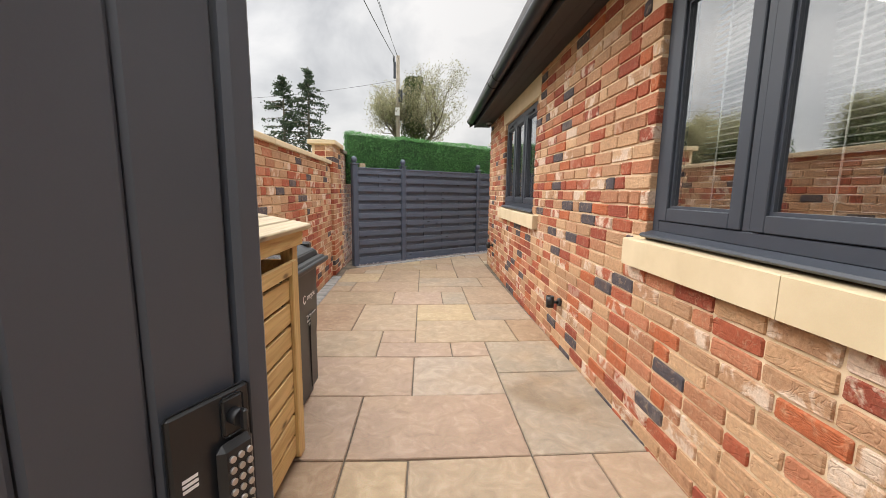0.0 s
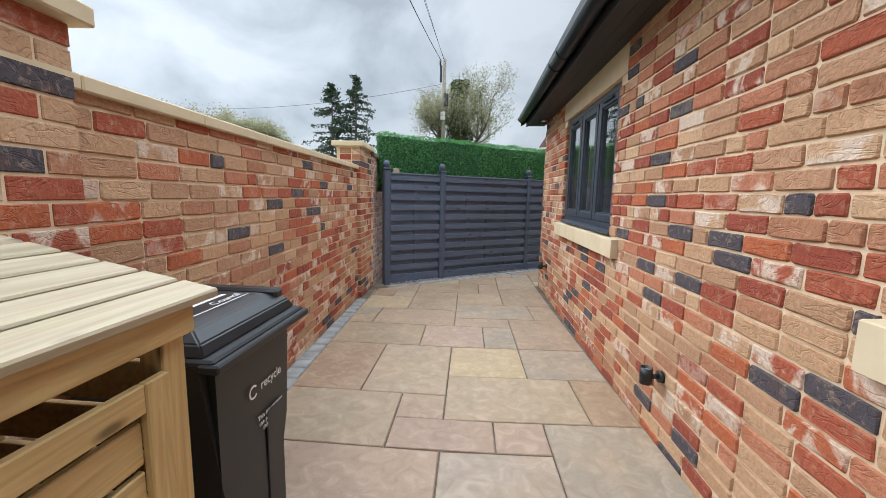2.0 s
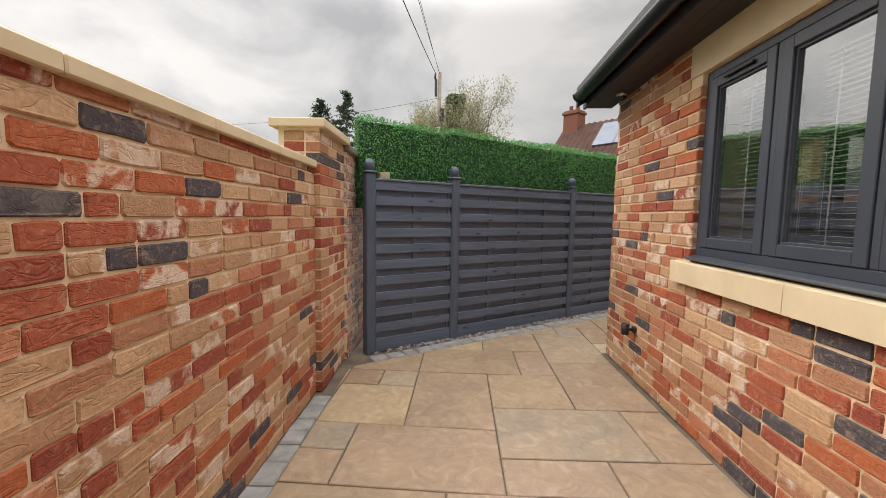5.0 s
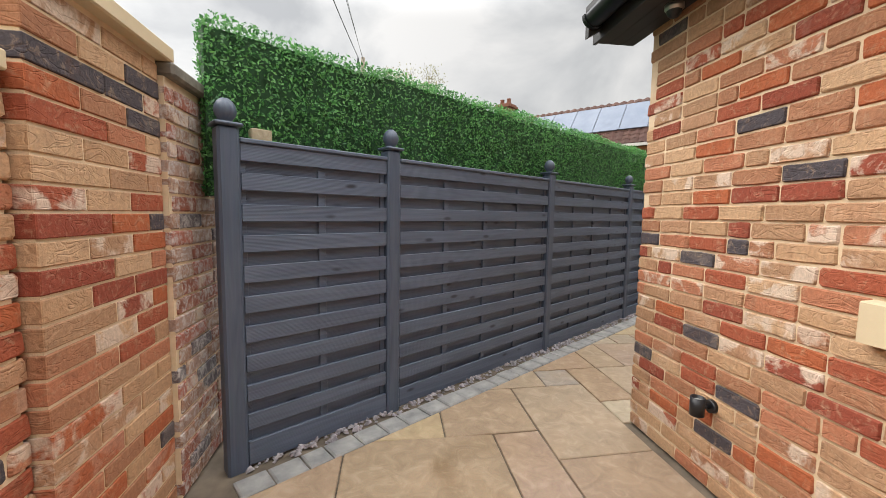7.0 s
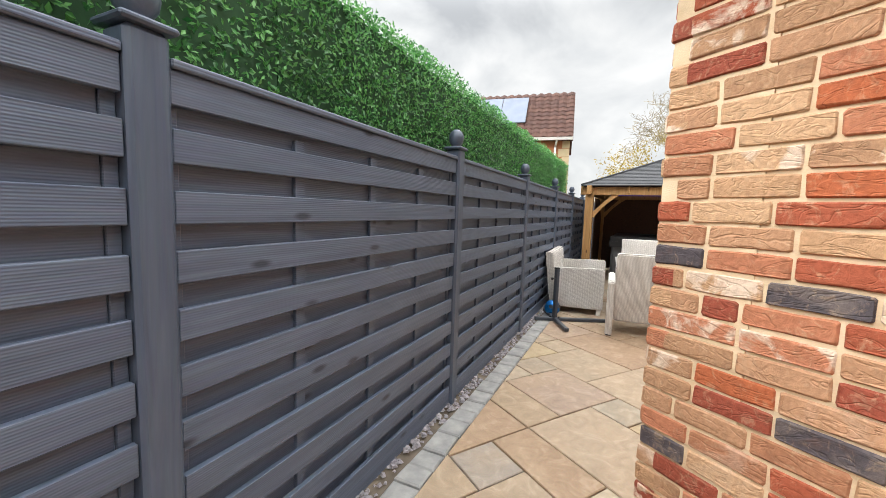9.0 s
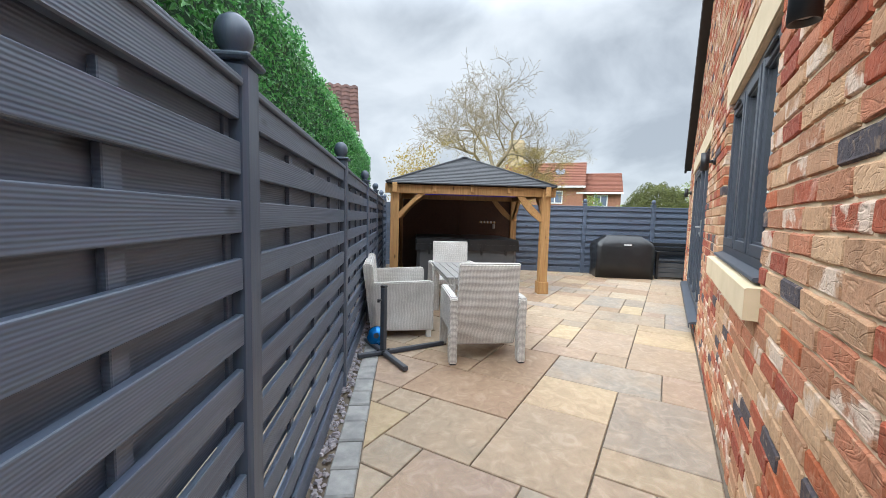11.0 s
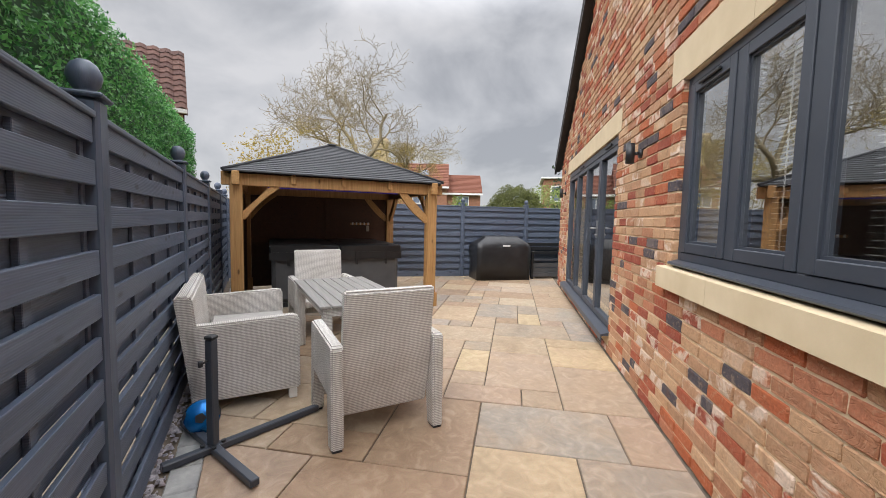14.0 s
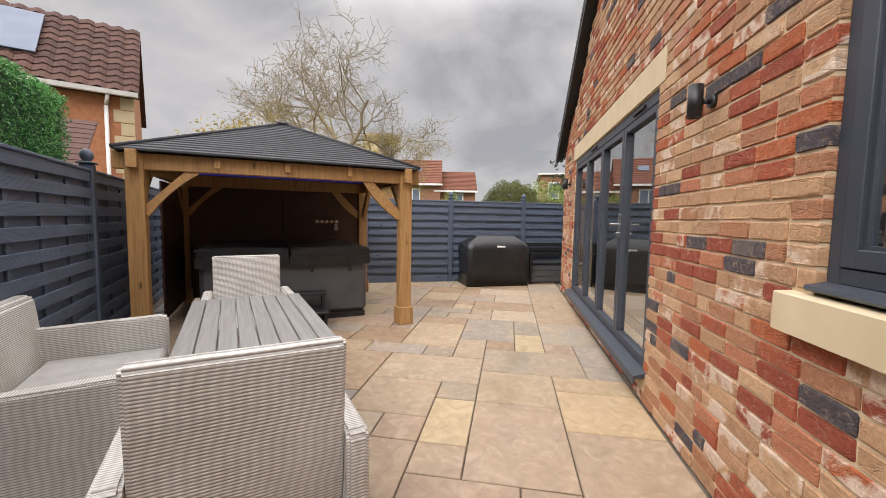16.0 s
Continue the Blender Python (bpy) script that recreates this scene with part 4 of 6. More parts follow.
# ---- fences ----
def fence(name, m, posts, label, battens, top=1.63, slats=9):
    """A painted fence with woven boards: posts with ball finials, a top rail and cap, boards before and behind upright battens."""
    f = thing(name, m, label, "fence")
    pitch = 0.1495
    ptop = top - 0.03
    for p in posts:
        bm = bmesh.new()
        bx(bm, p - 0.048, p + 0.048, -0.058, 0.038, -0.02, ptop + 0.075, 0.012)
        po = part("post", bm, POST_PAINT, f)
        bm = bmesh.new()
        bx(bm, p - 0.062, p + 0.062, -0.072, 0.052, ptop + 0.075, ptop + 0.092, 0.006)
        lathe(bm, [(0.0, 0.175), (0.018, 0.172), (0.036, 0.158), (0.046, 0.137), (0.049, 0.118), (0.044, 0.095), (0.032, 0.078), (0.026, 0.068), (0.034, 0.06), (0.034, 0.0)], (p, -0.01, ptop + 0.09 - 0.06))
        part("ball_finial", bm, POST_PAINT, po)
    for n, (a, b) in enumerate(zip(posts, posts[1:])):
        a, b = a + 0.05, b - 0.05
        nb = battens if b - a > 1.2 else 1
        box_part("cap_rail", f, FENCE_PAINT, a, b, -0.052, 0.022, top - 0.022, top, 0.004)
        box_part("top_rail", f, FENCE_PAINT, a, b, -0.040, -0.016, top - 0.106, top - 0.0225, 0.003)
        for e in (a, b - 0.03):
            box_part("side_rail", f, FENCE_PAINT, e, e + 0.03, -0.014, 0.020, 0.04, top - 0.0235, 0.002)
        for k in range(1, nb + 1):
            x = a + (b - a) * k / (nb + 1)
            box_part("batten", f, FENCE_PAINT, x - 0.021, x + 0.021, -0.0222, -0.0062, 0.05, top - 0.121, 0.002)
        box_part("base_board", f, FENCE_PAINT, a + 0.002, b - 0.002, -0.044, -0.0225, 0.005, 0.128, 0.003)
        box_part("slat", f, FENCE_PAINT, a + 0.031, b - 0.031, -0.006, 0.008, 0.05, 0.21, 0.0015)
        for r in range(slats):
            z = 0.189 + r * pitch
            bow = RNG.uniform(-0.003, 0.003)
            bm = bmesh.new()
            bx(bm, a + 0.002, b - 0.002, -0.042 + bow, -0.0225 + bow / 3, z, z + 0.083, 0.002)
            part("slat", bm, FENCE_PAINT, f)
            bm = bmesh.new()
            bx(bm, a + 0.031, b - 0.031, -0.006, 0.008, z + 0.063, z + 0.169, 0.0015)
            part("slat", bm, FENCE_PAINT, f)
    return f


fence("garden_fence", FENCE, [-0.93, 0.0, 1.8, 3.6, 5.4, 7.2, 9.0, 10.6], "dark grey painted woven-board garden fence with ball-topped posts", 3)
FAR = place(10.0, 11.1, 0, -67.4)
fence("boundary_fence", FAR, [-3.4, -1.7, 0.0, 1.68, 3.25, 4.95], "dark grey painted horizontal-board boundary fence", 1)

# ---- artificial hedge along the fence top ----
hedge = thing("hedge_screen", FENCE, "bright green artificial box hedge panels above the fence", "hedge")
H0, H1, HZ0, HZ1, HY0, HY1 = -0.98, 7.15, 1.36, 2.20, 0.10, 0.26
# dark boxes behind the leaves, filling the gaps with shade
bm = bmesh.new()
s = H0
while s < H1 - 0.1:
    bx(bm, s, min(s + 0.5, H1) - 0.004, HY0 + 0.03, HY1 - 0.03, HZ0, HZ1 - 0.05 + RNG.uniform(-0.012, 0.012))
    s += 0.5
part("shade_backing", bm, HEDGE_BACK_SHADE, hedge)
rs = np.random.RandomState(3)


def leaf_cloud(points, normals, size, rs, spread=0.7):
    """Small folded leaves at points, turned about their normals. Returns vertices and faces."""
    n = len(points)
    rnd = rs.normal(size=(n, 3)) * spread + normals
    up = rnd / np.linalg.norm(rnd, axis=1, keepdims=True)
    a = np.cross(up, rs.normal(size=(n, 3)))
    a /= np.linalg.norm(a, axis=1, keepdims=True)
    b = np.cross(up, a)
    L = (size * rs.uniform(0.7, 1.3, n))[:, None]
    W = L * 0.5
    v = np.stack([points - a * L * 0.5, points + b * W * 0.5 + up * L * 0.08, points + a * L * 0.55, points - b * W * 0.5 + up * L * 0.08], 1).reshape(-1, 3)
    f = np.arange(4 * n).reshape(-1, 4)
    return v, f


def leaves(name, v, f, material, parent=None, kind="stuff"):
    me = bpy.data.meshes.new(name)
    me.from_pydata(v.tolist(), [], f.tolist())
    me.materials.append(material)
    ob = new(name, me)
    if parent is not None:
        ob.parent = parent
    return tagged(ob, kind=kind)


n_face = 42000
px = rs.uniform(H0, H1, n_face)
wave = 0.018 * np.sin(px * 6.3) + 0.02 * np.sin(px * 2.1 + 1)
pts = np.stack([px, HY0 + rs.uniform(-0.045, 0.035, n_face) + 0.6 * wave, rs.uniform(HZ0, HZ1, n_face)], 1)
nor = np.tile([0.0, -1.0, 0.35], (n_face, 1))
n_top = 11000
px = rs.uniform(H0, H1, n_top)
pt = np.stack([px, rs.uniform(HY0 - 0.01, HY1, n_top), HZ1 - 0.02 + rs.uniform(-0.03, 0.03, n_top) + 0.012 * np.sin(px * 5) + 0.01 * np.sin(px * 13)], 1)
n_end = 1600
pe = np.stack([np.where(rs.rand(n_end) < 0.5, H0, H1) + rs.uniform(-0.02, 0.02, n_end), rs.uniform(HY0, HY1, n_end), rs.uniform(HZ0, HZ1, n_end)], 1)
v, f = leaf_cloud(np.concatenate([pts, pt, pe]), np.concatenate([nor, np.tile([0, 0, 1.0], (n_top, 1)), np.tile([0.2, 0, 0.3], (n_end, 1))]), 0.0225, rs, 0.85)
leaves("leaves", v, f, HEDGE_LEAF, hedge)
bm = bmesh.new()
bx(bm, -0.80, -0.70, 0.045, 0.10, 1.45, 1.70, 0.004)
part("timber_block", bm, PINE_PALE, hedge, "pale timber prop")


# ---- paving: one grid of modules, slabs of one to six modules ----
def grid(i, j):
    x = 1.283 + (0.2795 if i > 0 else 0.283) * i
    y = 7.715 + 0.285 * j
    k = min(1.0, max(0.0, (1.9 - x) / 1.7))
    return x + 0.022 * max(0.0, 7.4 - y), y - 0.092 * k


def clip_half(poly, nx, ny, c):
    """The part of a convex outline where nx*x + ny*y <= c."""
    out = []
    for p, q in zip(poly, poly[1:] + poly[:1]):
        a, b = nx * p[0] + ny * p[1] - c, nx * q[0] + ny * q[1] - c
        if a <= 0:
            out.append(p)
        if a * b < 0:
            t = a / (a - b)
            out.append((p[0] + (q[0] - p[0]) * t, p[1] + (q[1] - p[1]) * t))
    return out


def half_plane(m, y):
    """The half plane local y <= y of a frame, as nx, ny, c."""
    n = m.to_3x3() @ Vector((0, 1, 0))
    return n.x, n.y, n.dot(m.translation) + y


BUFF, TAN, ROSE, GREY, BLUE, GOLD, BROWN, PALE = (0.43, 0.32, 0.205), (0.38, 0.255, 0.15), (0.40, 0.265, 0.19), (0.32, 0.27, 0.205), (0.31, 0.285, 0.25), (0.55, 0.41, 0.22), (0.33, 0.19, 0.095), (0.47, 0.385, 0.28)
KNOWN = [
    ((-4, -2, -17, -15), PALE), ((-7, -4, -17, -15), ROSE), ((-5, -2, -19, -17), ROSE), ((-7, -5, -19, -17), ROSE), ((-2, 0, -19, -16), GREY),
    ((-2, 0, -16, -14), GREY), ((-3, -2, -15, -14), ROSE), ((-5, -3, -15, -14), ROSE), ((-5, -4, -14, -13), ROSE), ((-8, -5, -15, -13), BUFF),
    ((-4, -1, -14, -12), BUFF), ((-1, 0, -14, -12), BROWN), ((-6, -4, -13, -10), BUFF), ((-8, -6, -13, -10), BROWN), ((-4, -2, -12, -10), GOLD),
    ((-2, 0, -12, -10), GREY), ((-8, -5, -10, -8), TAN), ((-5, -3, -10, -8), ROSE), ((-3, -2, -10, -8), GREY), ((-2, 0, -10, -7), TAN),
    ((-4, -2, -8, -7), ROSE), ((-7, -4, -8, -6), TAN), ((-8, -7, -8, -7), TAN), ((-8, -7, -7, -6), GREY), ((-4, -1, -7, -5), GREY),
    ((-1, 0, -7, -5), TAN), ((-8, -6, -6, -4), GOLD), ((-7, -6, -4, -3), PALE), ((-6, -4, -6, -3), TAN), ((-4, -2, -5, -3), TAN),
    ((-6, -3, -3, -1), TAN), ((-3, -2, -3, -1), ROSE), ((-8, -6, -3, -1), TAN), ((-4, -2, -1, 1), TAN), ((-7, -4, -1, 1), GOLD),
    ((-2, 0, -2, 1), BUFF), ((-2, 0, -5, -2), TAN), ((9, 11, 0, 3), BLUE), ((9, 11, -1, 0), ROSE), ((7, 9, 1, 3), GOLD), ((6, 9, -1, 1), GREY),
    ((6, 8, 3, 6), BROWN), ((8, 11, 3, 5), BROWN), ((11, 12, 2, 4), ROSE), ((11, 12, 1, 2), BUFF), ((12, 15, 1, 3), BUFF), ((15, 17, 1, 3), BUFF),
    ((16, 17, -1, 1), GOLD), ((14, 16, -1, 1), GOLD), ((11, 14, -1, 1), BUFF), ((13, 15, 3, 4), GOLD), ((15, 16, 3, 4), GREY), ((12, 13, 3, 4), BUFF),
    ((14, 16, 4, 6), BUFF), ((13, 14, 4, 5), ROSE), ((16, 18, 3, 6), BUFF), ((17, 19, 0, 3), GREY), ((18, 20, 3, 4), BUFF), ((18, 19, 4, 5), GREY),
    ((20, 23, 2, 4), BLUE), ((19, 22, 4, 6), GOLD), ((21, 23, 1, 2), GREY), ((19, 21, 1, 2), GOLD), ((23, 25, 1, 3), PALE), ((4, 6, 3, 5), BUFF),
    ((4, 7, 1, 3), BUFF), ((2, 4, 2, 4), ROSE), ((5, 6, -1, 1), BUFF),
]
taken = {}
layout = []
for cell, tone in KNOWN:
    for i in range(cell[0], cell[1]):
        for j in range(cell[2], cell[3]):
            taken[i, j] = True
    layout.append((cell, tone))
rg = random.Random(11)
FILL = [(3, 2), (2, 3), (2, 2), (2, 2), (2, 1), (1, 2), (1, 1)]
for j in range(-34, 24):
    for i in range(-9, 38):
        x, y = grid(i + 0.5, j + 0.5)
        if (i, j) in taken or (i >= 0 and j < -1):
            continue
        rg.shuffle(FILL)
        for w, h in FILL + [(1, 1)]:
            cells = [(i + a, j + b) for a in range(w) for b in range(h)]
            if all(c not in taken and not (c[0] >= 0 and c[1] < -1) and not (i < 0 <= c[0] and j < 0) for c in cells):
                for c in cells:
                    taken[c] = True
                layout.append(((i, i + w, j, j + h), rg.choice((BUFF, BUFF, TAN, ROSE, GREY, GOLD, PALE, BROWN, BLUE))))
                break
EDGE_FENCE, EDGE_FAR = half_plane(FENCE, -0.262), half_plane(FAR, -0.06)
EDGE_LEFT = (-1.0, -0.065, 0.50 + 0.195 - 0.14)
slabs = []
for (i0, i1, j0, j1), tone in layout:
    a, b, c, d = grid(i0, j0), grid(i1, j0), grid(i1, j1), grid(i0, j1)
    g = 0.0045
    poly = [(a[0] + g, a[1] + g), (b[0] - g, b[1] + g), (c[0] - g, c[1] - g), (d[0] + g, d[1] - g)]
    poly = clip_half(poly, *EDGE_FENCE)
    if poly:
        poly = clip_half(poly, *EDGE_FAR)
    if poly:
        poly = clip_half(poly, *EDGE_LEFT)
    if poly and min(p[1] for p in poly) < CY - 0.2 and i1 <= 0:
        poly = clip_half(poly, 1.0, 0.0087, CX + 0.0087 * CY - 0.004)
    if len(poly) < 3:
        continue
    area = abs(sum(p[0] * q[1] - q[0] * p[1] for p, q in zip(poly, poly[1:] + poly[:1]))) / 2
    if area < 0.003:
        continue
    cx, cy = sum(p[0] for p in poly) / len(poly), sum(p[1] for p in poly) / len(poly)
    slabs.append((max(0, cy - 13) + max(0, cx - 10) + max(0, 1 - cy), poly, tone))
slabs.sort(key=lambda t: t[0])
for far, poly, tone in slabs[:310]:
    bm = bmesh.new()
    dz = rg.uniform(-0.0015, 0.0015)
    slab_of(bm, poly, lambda x, y: floor_z(x, y) - 0.035, lambda x, y: floor_z(x, y) + dz, 0.004)
    ob = part("slab", bm, SLAB, paving)
    k = rg.uniform(0.80, 1.03)
    ob.color = (tone[0] * k, tone[1] * k * rg.uniform(0.97, 1.03), tone[2] * k * rg.uniform(0.94, 1.05), 1)
bm = bmesh.new()
for far, poly, tone in slabs[310:]:
    slab_of(bm, poly, lambda x, y: floor_z(x, y) - 0.035, lambda x, y: floor_z(x, y), 0.004)
if slabs[310:]:
    ob = part("more_slabs", bm, SLAB, paving)
    ob.color = (*BUFF, 1)
    tagged(ob, kind="stuff")
else:
    bm.free()


# stone setts edging the paving, and slate chips under the fence
edging = thing("sett_edging", Matrix(), "row of grey granite setts edging the paving", "edging", "", "structure")


def sett(m, s, w, y0, y1):
    q = [m @ Vector((a, b, 0)) for a, b in ((s + 0.004, y0), (s + w - 0.004, y0 + RNG.uniform(-0.006, 0.006)), (s + w - 0.004, y1), (s + 0.004, y1 + RNG.uniform(-0.006, 0.006)))]
    bm = bmesh.new()
    dz = RNG.uniform(0.0, 0.009)
    slab_of(bm, [(p.x, p.y) for p in q], lambda x, y: floor_z(x, y) - 0.05, lambda x, y: floor_z(x, y) + dz, 0.008)
    part("sett", bm, SETT, edging)


s = -0.98
while s < 9.6:
    w = RNG.uniform(0.13, 0.20) if s < 2.4 else RNG.uniform(0.20, 0.30)
    sett(FENCE, s, w, -0.257, -0.118)
    s += w
s = 0.05
while s < 6.4:
    w = RNG.uniform(0.13, 0.19)
    sett(WFACE, s, w, 0.012, 0.135)
    s += w
chips_v, chips_f = [], []
for n in range(1500):
    s, y = RNG.uniform(-0.9, 7.3), RNG.uniform(-0.108, 0.05)
    p = FENCE @ Vector((s, y, RNG.uniform(-0.002, 0.014)))
    r = RNG.uniform(0.008, 0.022) * (1.35 if RNG.random() < 0.12 else 1)
    o = len(chips_v)
    ax = RNG.uniform(0, 6.28)
    for dx, dy, dz in ((-1, -.6, -.3), (1, -.7, -.2), (.8, .7, -.3), (-.9, .6, -.2), (-.6, -.4, .45), (.7, -.3, .4), (.4, .5, .5), (-.5, .3, .35)):
        dx, dy = dx * RNG.uniform(.7, 1.2), dy * RNG.uniform(.7, 1.2)
        chips_v.append((p.x + r * (dx * math.cos(ax) - dy * math.sin(ax)), p.y + r * (dx * math.sin(ax) + dy * math.cos(ax)), p.z + r * dz * RNG.uniform(.6, 1.2)))
    chips_f += [tuple(o + k for k in q) for q in ((0, 3, 2, 1), (4, 5, 6, 7), (0, 1, 5, 4), (1, 2, 6, 5), (2, 3, 7, 6), (3, 0, 4, 7))]
ob = new("slate_chips", raw_mesh("slate_chips", chips_v, chips_f, SLATE))
tagged(ob, "pale purple-grey slate chips along the fence foot", "gravel", "", "stuff")


# ---- side gate, standing open beside the path ----
GATE_M = place(0.167, 1.034, 0, math.degrees(math.atan2(-0.894, -0.447)))
gate = thing("side_gate", GATE_M, "dark grey boarded metal side gate standing open with a keypad lock", "gate")
box_part("stile", gate, GATE, 0.0, 0.032, -0.022, 0.022, 0.10, 2.15, 0.006)
box_part("stile", gate, GATE, 0.985, 1.02, -0.022, 0.022, 0.10, 2.15, 0.006)
box_part("rail", gate, GATE, 0.033, 0.984, -0.021, 0.021, 2.10, 2.149, 0.004)
box_part("rail", gate, GATE, 0.033, 0.984, -0.021, 0.021, 0.101, 0.16, 0.004)
k, s = 0, 0.035
while s < 0.98:
    e = min(s + 0.0785, 0.984)
    box_part("board", gate, GATE, s, e, -0.012, 0.014, 0.161, 2.099, 0.004)
    s = e + 0.0015
lock = box_part("lock_plate", gate, BLACK, 0.031, 0.113, 0.0225, 0.028, 0.80, 1.066, 0.004, "black keypad lock plate")
bm = bmesh.new()
bx(bm, 0.037, 0.075, 0.0275, 0.040, 0.86, 1.018, 0.006)
part("keypad_body", bm, BLACK, lock)
bm = bmesh.new()
bx(bm, 0.041, 0.065, 0.0275, 0.031, 1.020, 1.060, 0.003)
tube(bm, (0.053, 0.030, 1.040), (0.053, 0.042, 1.040), 0.008, seg=18)
bx(bm, 0.0505, 0.0555, 0.0415, 0.050, 1.029, 1.051, 0.002)
part("turn_knob", bm, BLACK, lock)
for c in range(3):
    for r in range(7):
        bm = bmesh.new()
        tube(bm, (0.046 + 0.009 * c, 0.0395, 1.003 - 0.0115 * r), (0.046 + 0.009 * c, 0.0425, 1.003 - 0.0115 * r), 0.0032, seg=12)
        part("key_button", bm, STEEL, lock, "steel button")
bm = bmesh.new()
for k in range(3):
    bx(bm, 0.089, 0.103, 0.0278, 0.0285, 1.000 - 0.005 * k, 1.003 - 0.005 * k)
part("maker_mark", bm, PRINT, lock)
bm = bmesh.new()
bx(bm, -0.28, -0.18, -0.02, 0.08, -0.05, 2.2, 0.01)
gp = bm
post_gate = solid("gate_post", gp, GATE, "dark grey square gate post", "post", "", "", place(-0.10, 0.10))

# ---- bin store ----
STORE = place(-0.215, 1.05, floor_z(-0.25, 1.6) - 0.004)
store = thing("bin_store", STORE, "pale treated pine double bin store with slatted doors and boarded lid", "bin store")
SL, SD, SH = 1.235, 0.50, 1.0
for y in (0.0, SL / 2 - 0.03, SL - 0.06):
    box_part("corner_post", store, PINE_UP, -0.05, 0.0, y, y + 0.06, 0.0, 0.985, 0.003)
for y in (0.0, SL - 0.06):
    box_part("corner_post", store, PINE_UP, -SD, -SD + 0.05, y, y + 0.06, 0.0, 1.09, 0.003)
box_part("front_rail", store, PINE, 0.001, 0.022, -0.005, SL + 0.005, 0.955, 1.015, 0.003)
box_part("back_rail", store, PINE, -SD - 0.02, -SD - 0.001, 0.0, SL, 1.03, 1.09, 0.003)
bm = bmesh.new()
for k in range(9):
    z = 0.06 + k * 0.106
    bx(bm, -SD + 0.051, -0.051, SL - 0.018, SL, z, z + 0.088, 0.002)
part("side_slats", bm, PINE, store)
# end panel, mid partition and sheet under the lid, added to keep the inside dark
bm = bmesh.new()
bx(bm, -SD + 0.051, -0.051, 0.0, 0.018, 0.06, 0.99, 0.002)
part("side_panel", bm, PINE, store)
bm = bmesh.new()
bx(bm, -SD + 0.01, -0.06, SL / 2 - 0.012, SL / 2 + 0.012, 0.06, 0.99, 0.002)
part("divider", bm, PINE, store)
bm = bmesh.new()
bx(bm, -SD + 0.01, -0.03, 0.07, SL - 0.07, 0.94, 0.952)
part("lid_lining", bm, PINE, store)
bm = bmesh.new()
bx(bm, -SD - 0.015, -SD - 0.001, 0.0, SL, 0.05, 1.0)
part("back_panel", bm, PINE, store)
for n, (y0, y1) in enumerate(((0.07, SL / 2 - 0.034), (SL / 2 + 0.036, SL - 0.066))):
    door = box_part("door", store, PINE_UP, 0.001, 0.019, y0, y0 + 0.055, 0.05, 0.90, 0.003)
    box_part("door_stile", door, PINE_UP, 0.001, 0.019, y1 - 0.055, y1, 0.05, 0.90, 0.003)
    box_part("top_rail", door, PINE, 0.001, 0.019, y0 + 0.056, y1 - 0.056, 0.845, 0.90, 0.003)
    for k in range(8):
        z = 0.062 + k * 0.097
        box_part("slat", door, PINE, -0.012, 0.004, y0 + 0.054, y1 - 0.054, z, z + 0.084, 0.003)
    bm = bmesh.new()
    yl = y0 + 0.03 if n else y1 - 0.03
    bx(bm, 0.0195, 0.024, yl - 0.03, yl + 0.03, 0.80, 0.85, 0.001)
    tube(bm, (0.031, yl - 0.075, 0.825), (0.031, yl + 0.045, 0.825), 0.006, seg=10)
    tube(bm, (0.031, yl - 0.01, 0.825), (0.052, yl - 0.01, 0.815), 0.004, seg=8)
    bx(bm, 0.024, 0.038, yl + 0.012, yl + 0.02, 0.81, 0.84)
    bx(bm, 0.024, 0.038, yl - 0.028, yl - 0.02, 0.81, 0.84)
    part("slide_bolt", bm, STEEL, door, "galvanised sliding bolt")
tilt = math.atan2(0.108, 0.54)
for n, (y0, y1) in enumerate(((-0.03, SL / 2 - 0.002), (SL / 2 + 0.002, SL + 0.05))):
    for k in range(6):
        a = k * 0.0925
        bm = bmesh.new()
        bx(bm, -a - 0.0815, -a, y0, y1, RNG.uniform(-0.0015, 0.0015), 0.019 + RNG.uniform(-0.001, 0.001), 0.004)
        bmesh.ops.transform(bm, matrix=Matrix.Translation((0.045, 0, 1.018)) @ Matrix.Rotation(tilt, 4, "Y"), verts=bm.verts[:])
        part("lid_board", bm, PINE_PALE, store, "sun-bleached lid board")

# ---- wheeled bin ----
BIN = place(-0.308, 2.508, floor_z(-0.3, 2.6) - 0.003) @ Matrix.Diagonal((0.84, 0.92, 0.885, 1))
wbin = thing("wheeled_bin", BIN, "black plastic wheeled bin with white print, lid closed", "bin")
bm = bmesh.new()
W = 0.58


def ring_at(z, x0, x1, y0, y1):
    return [(x0, y0, z), (x1, y0, z), (x1, y1, z), (x0, y1, z)]


rings = [ring_at(0.03, -0.50, -0.03, 0.06, W - 0.22), ring_at(0.45, -0.54, -0.035, 0.035, W - 0.08), ring_at(0.875, -0.58, -0.045, 0.01, W - 0.03)]
vs = [[bm.verts.new(p) for p in r] for r in rings]
for a, b in zip(vs, vs[1:]):
    for k in range(4):
        bm.faces.new((a[k], a[(k + 1) % 4], b[(k + 1) % 4], b[k]))
bm.faces.new(vs[0][::-1])
bm.faces.new(vs[-1])
bmesh.ops.bevel(bm, geom=[e for e in bm.edges if abs(e.verts[0].co.z - e.verts[1].co.z) > 0.2], offset=0.035, segments=4, affect="EDGES")
body = part("body", bm, BLACK, wbin)
bm = bmesh.new()
bx(bm, -0.033, -0.026, 0.30, 0.42, 0.06, 0.55, 0.003)
part("front_rib", bm, BLACK, body)
bm = bmesh.new()
bx(bm, -0.60, -0.005, -0.012, W + 0.012, 0.876, 0.905, 0.008)
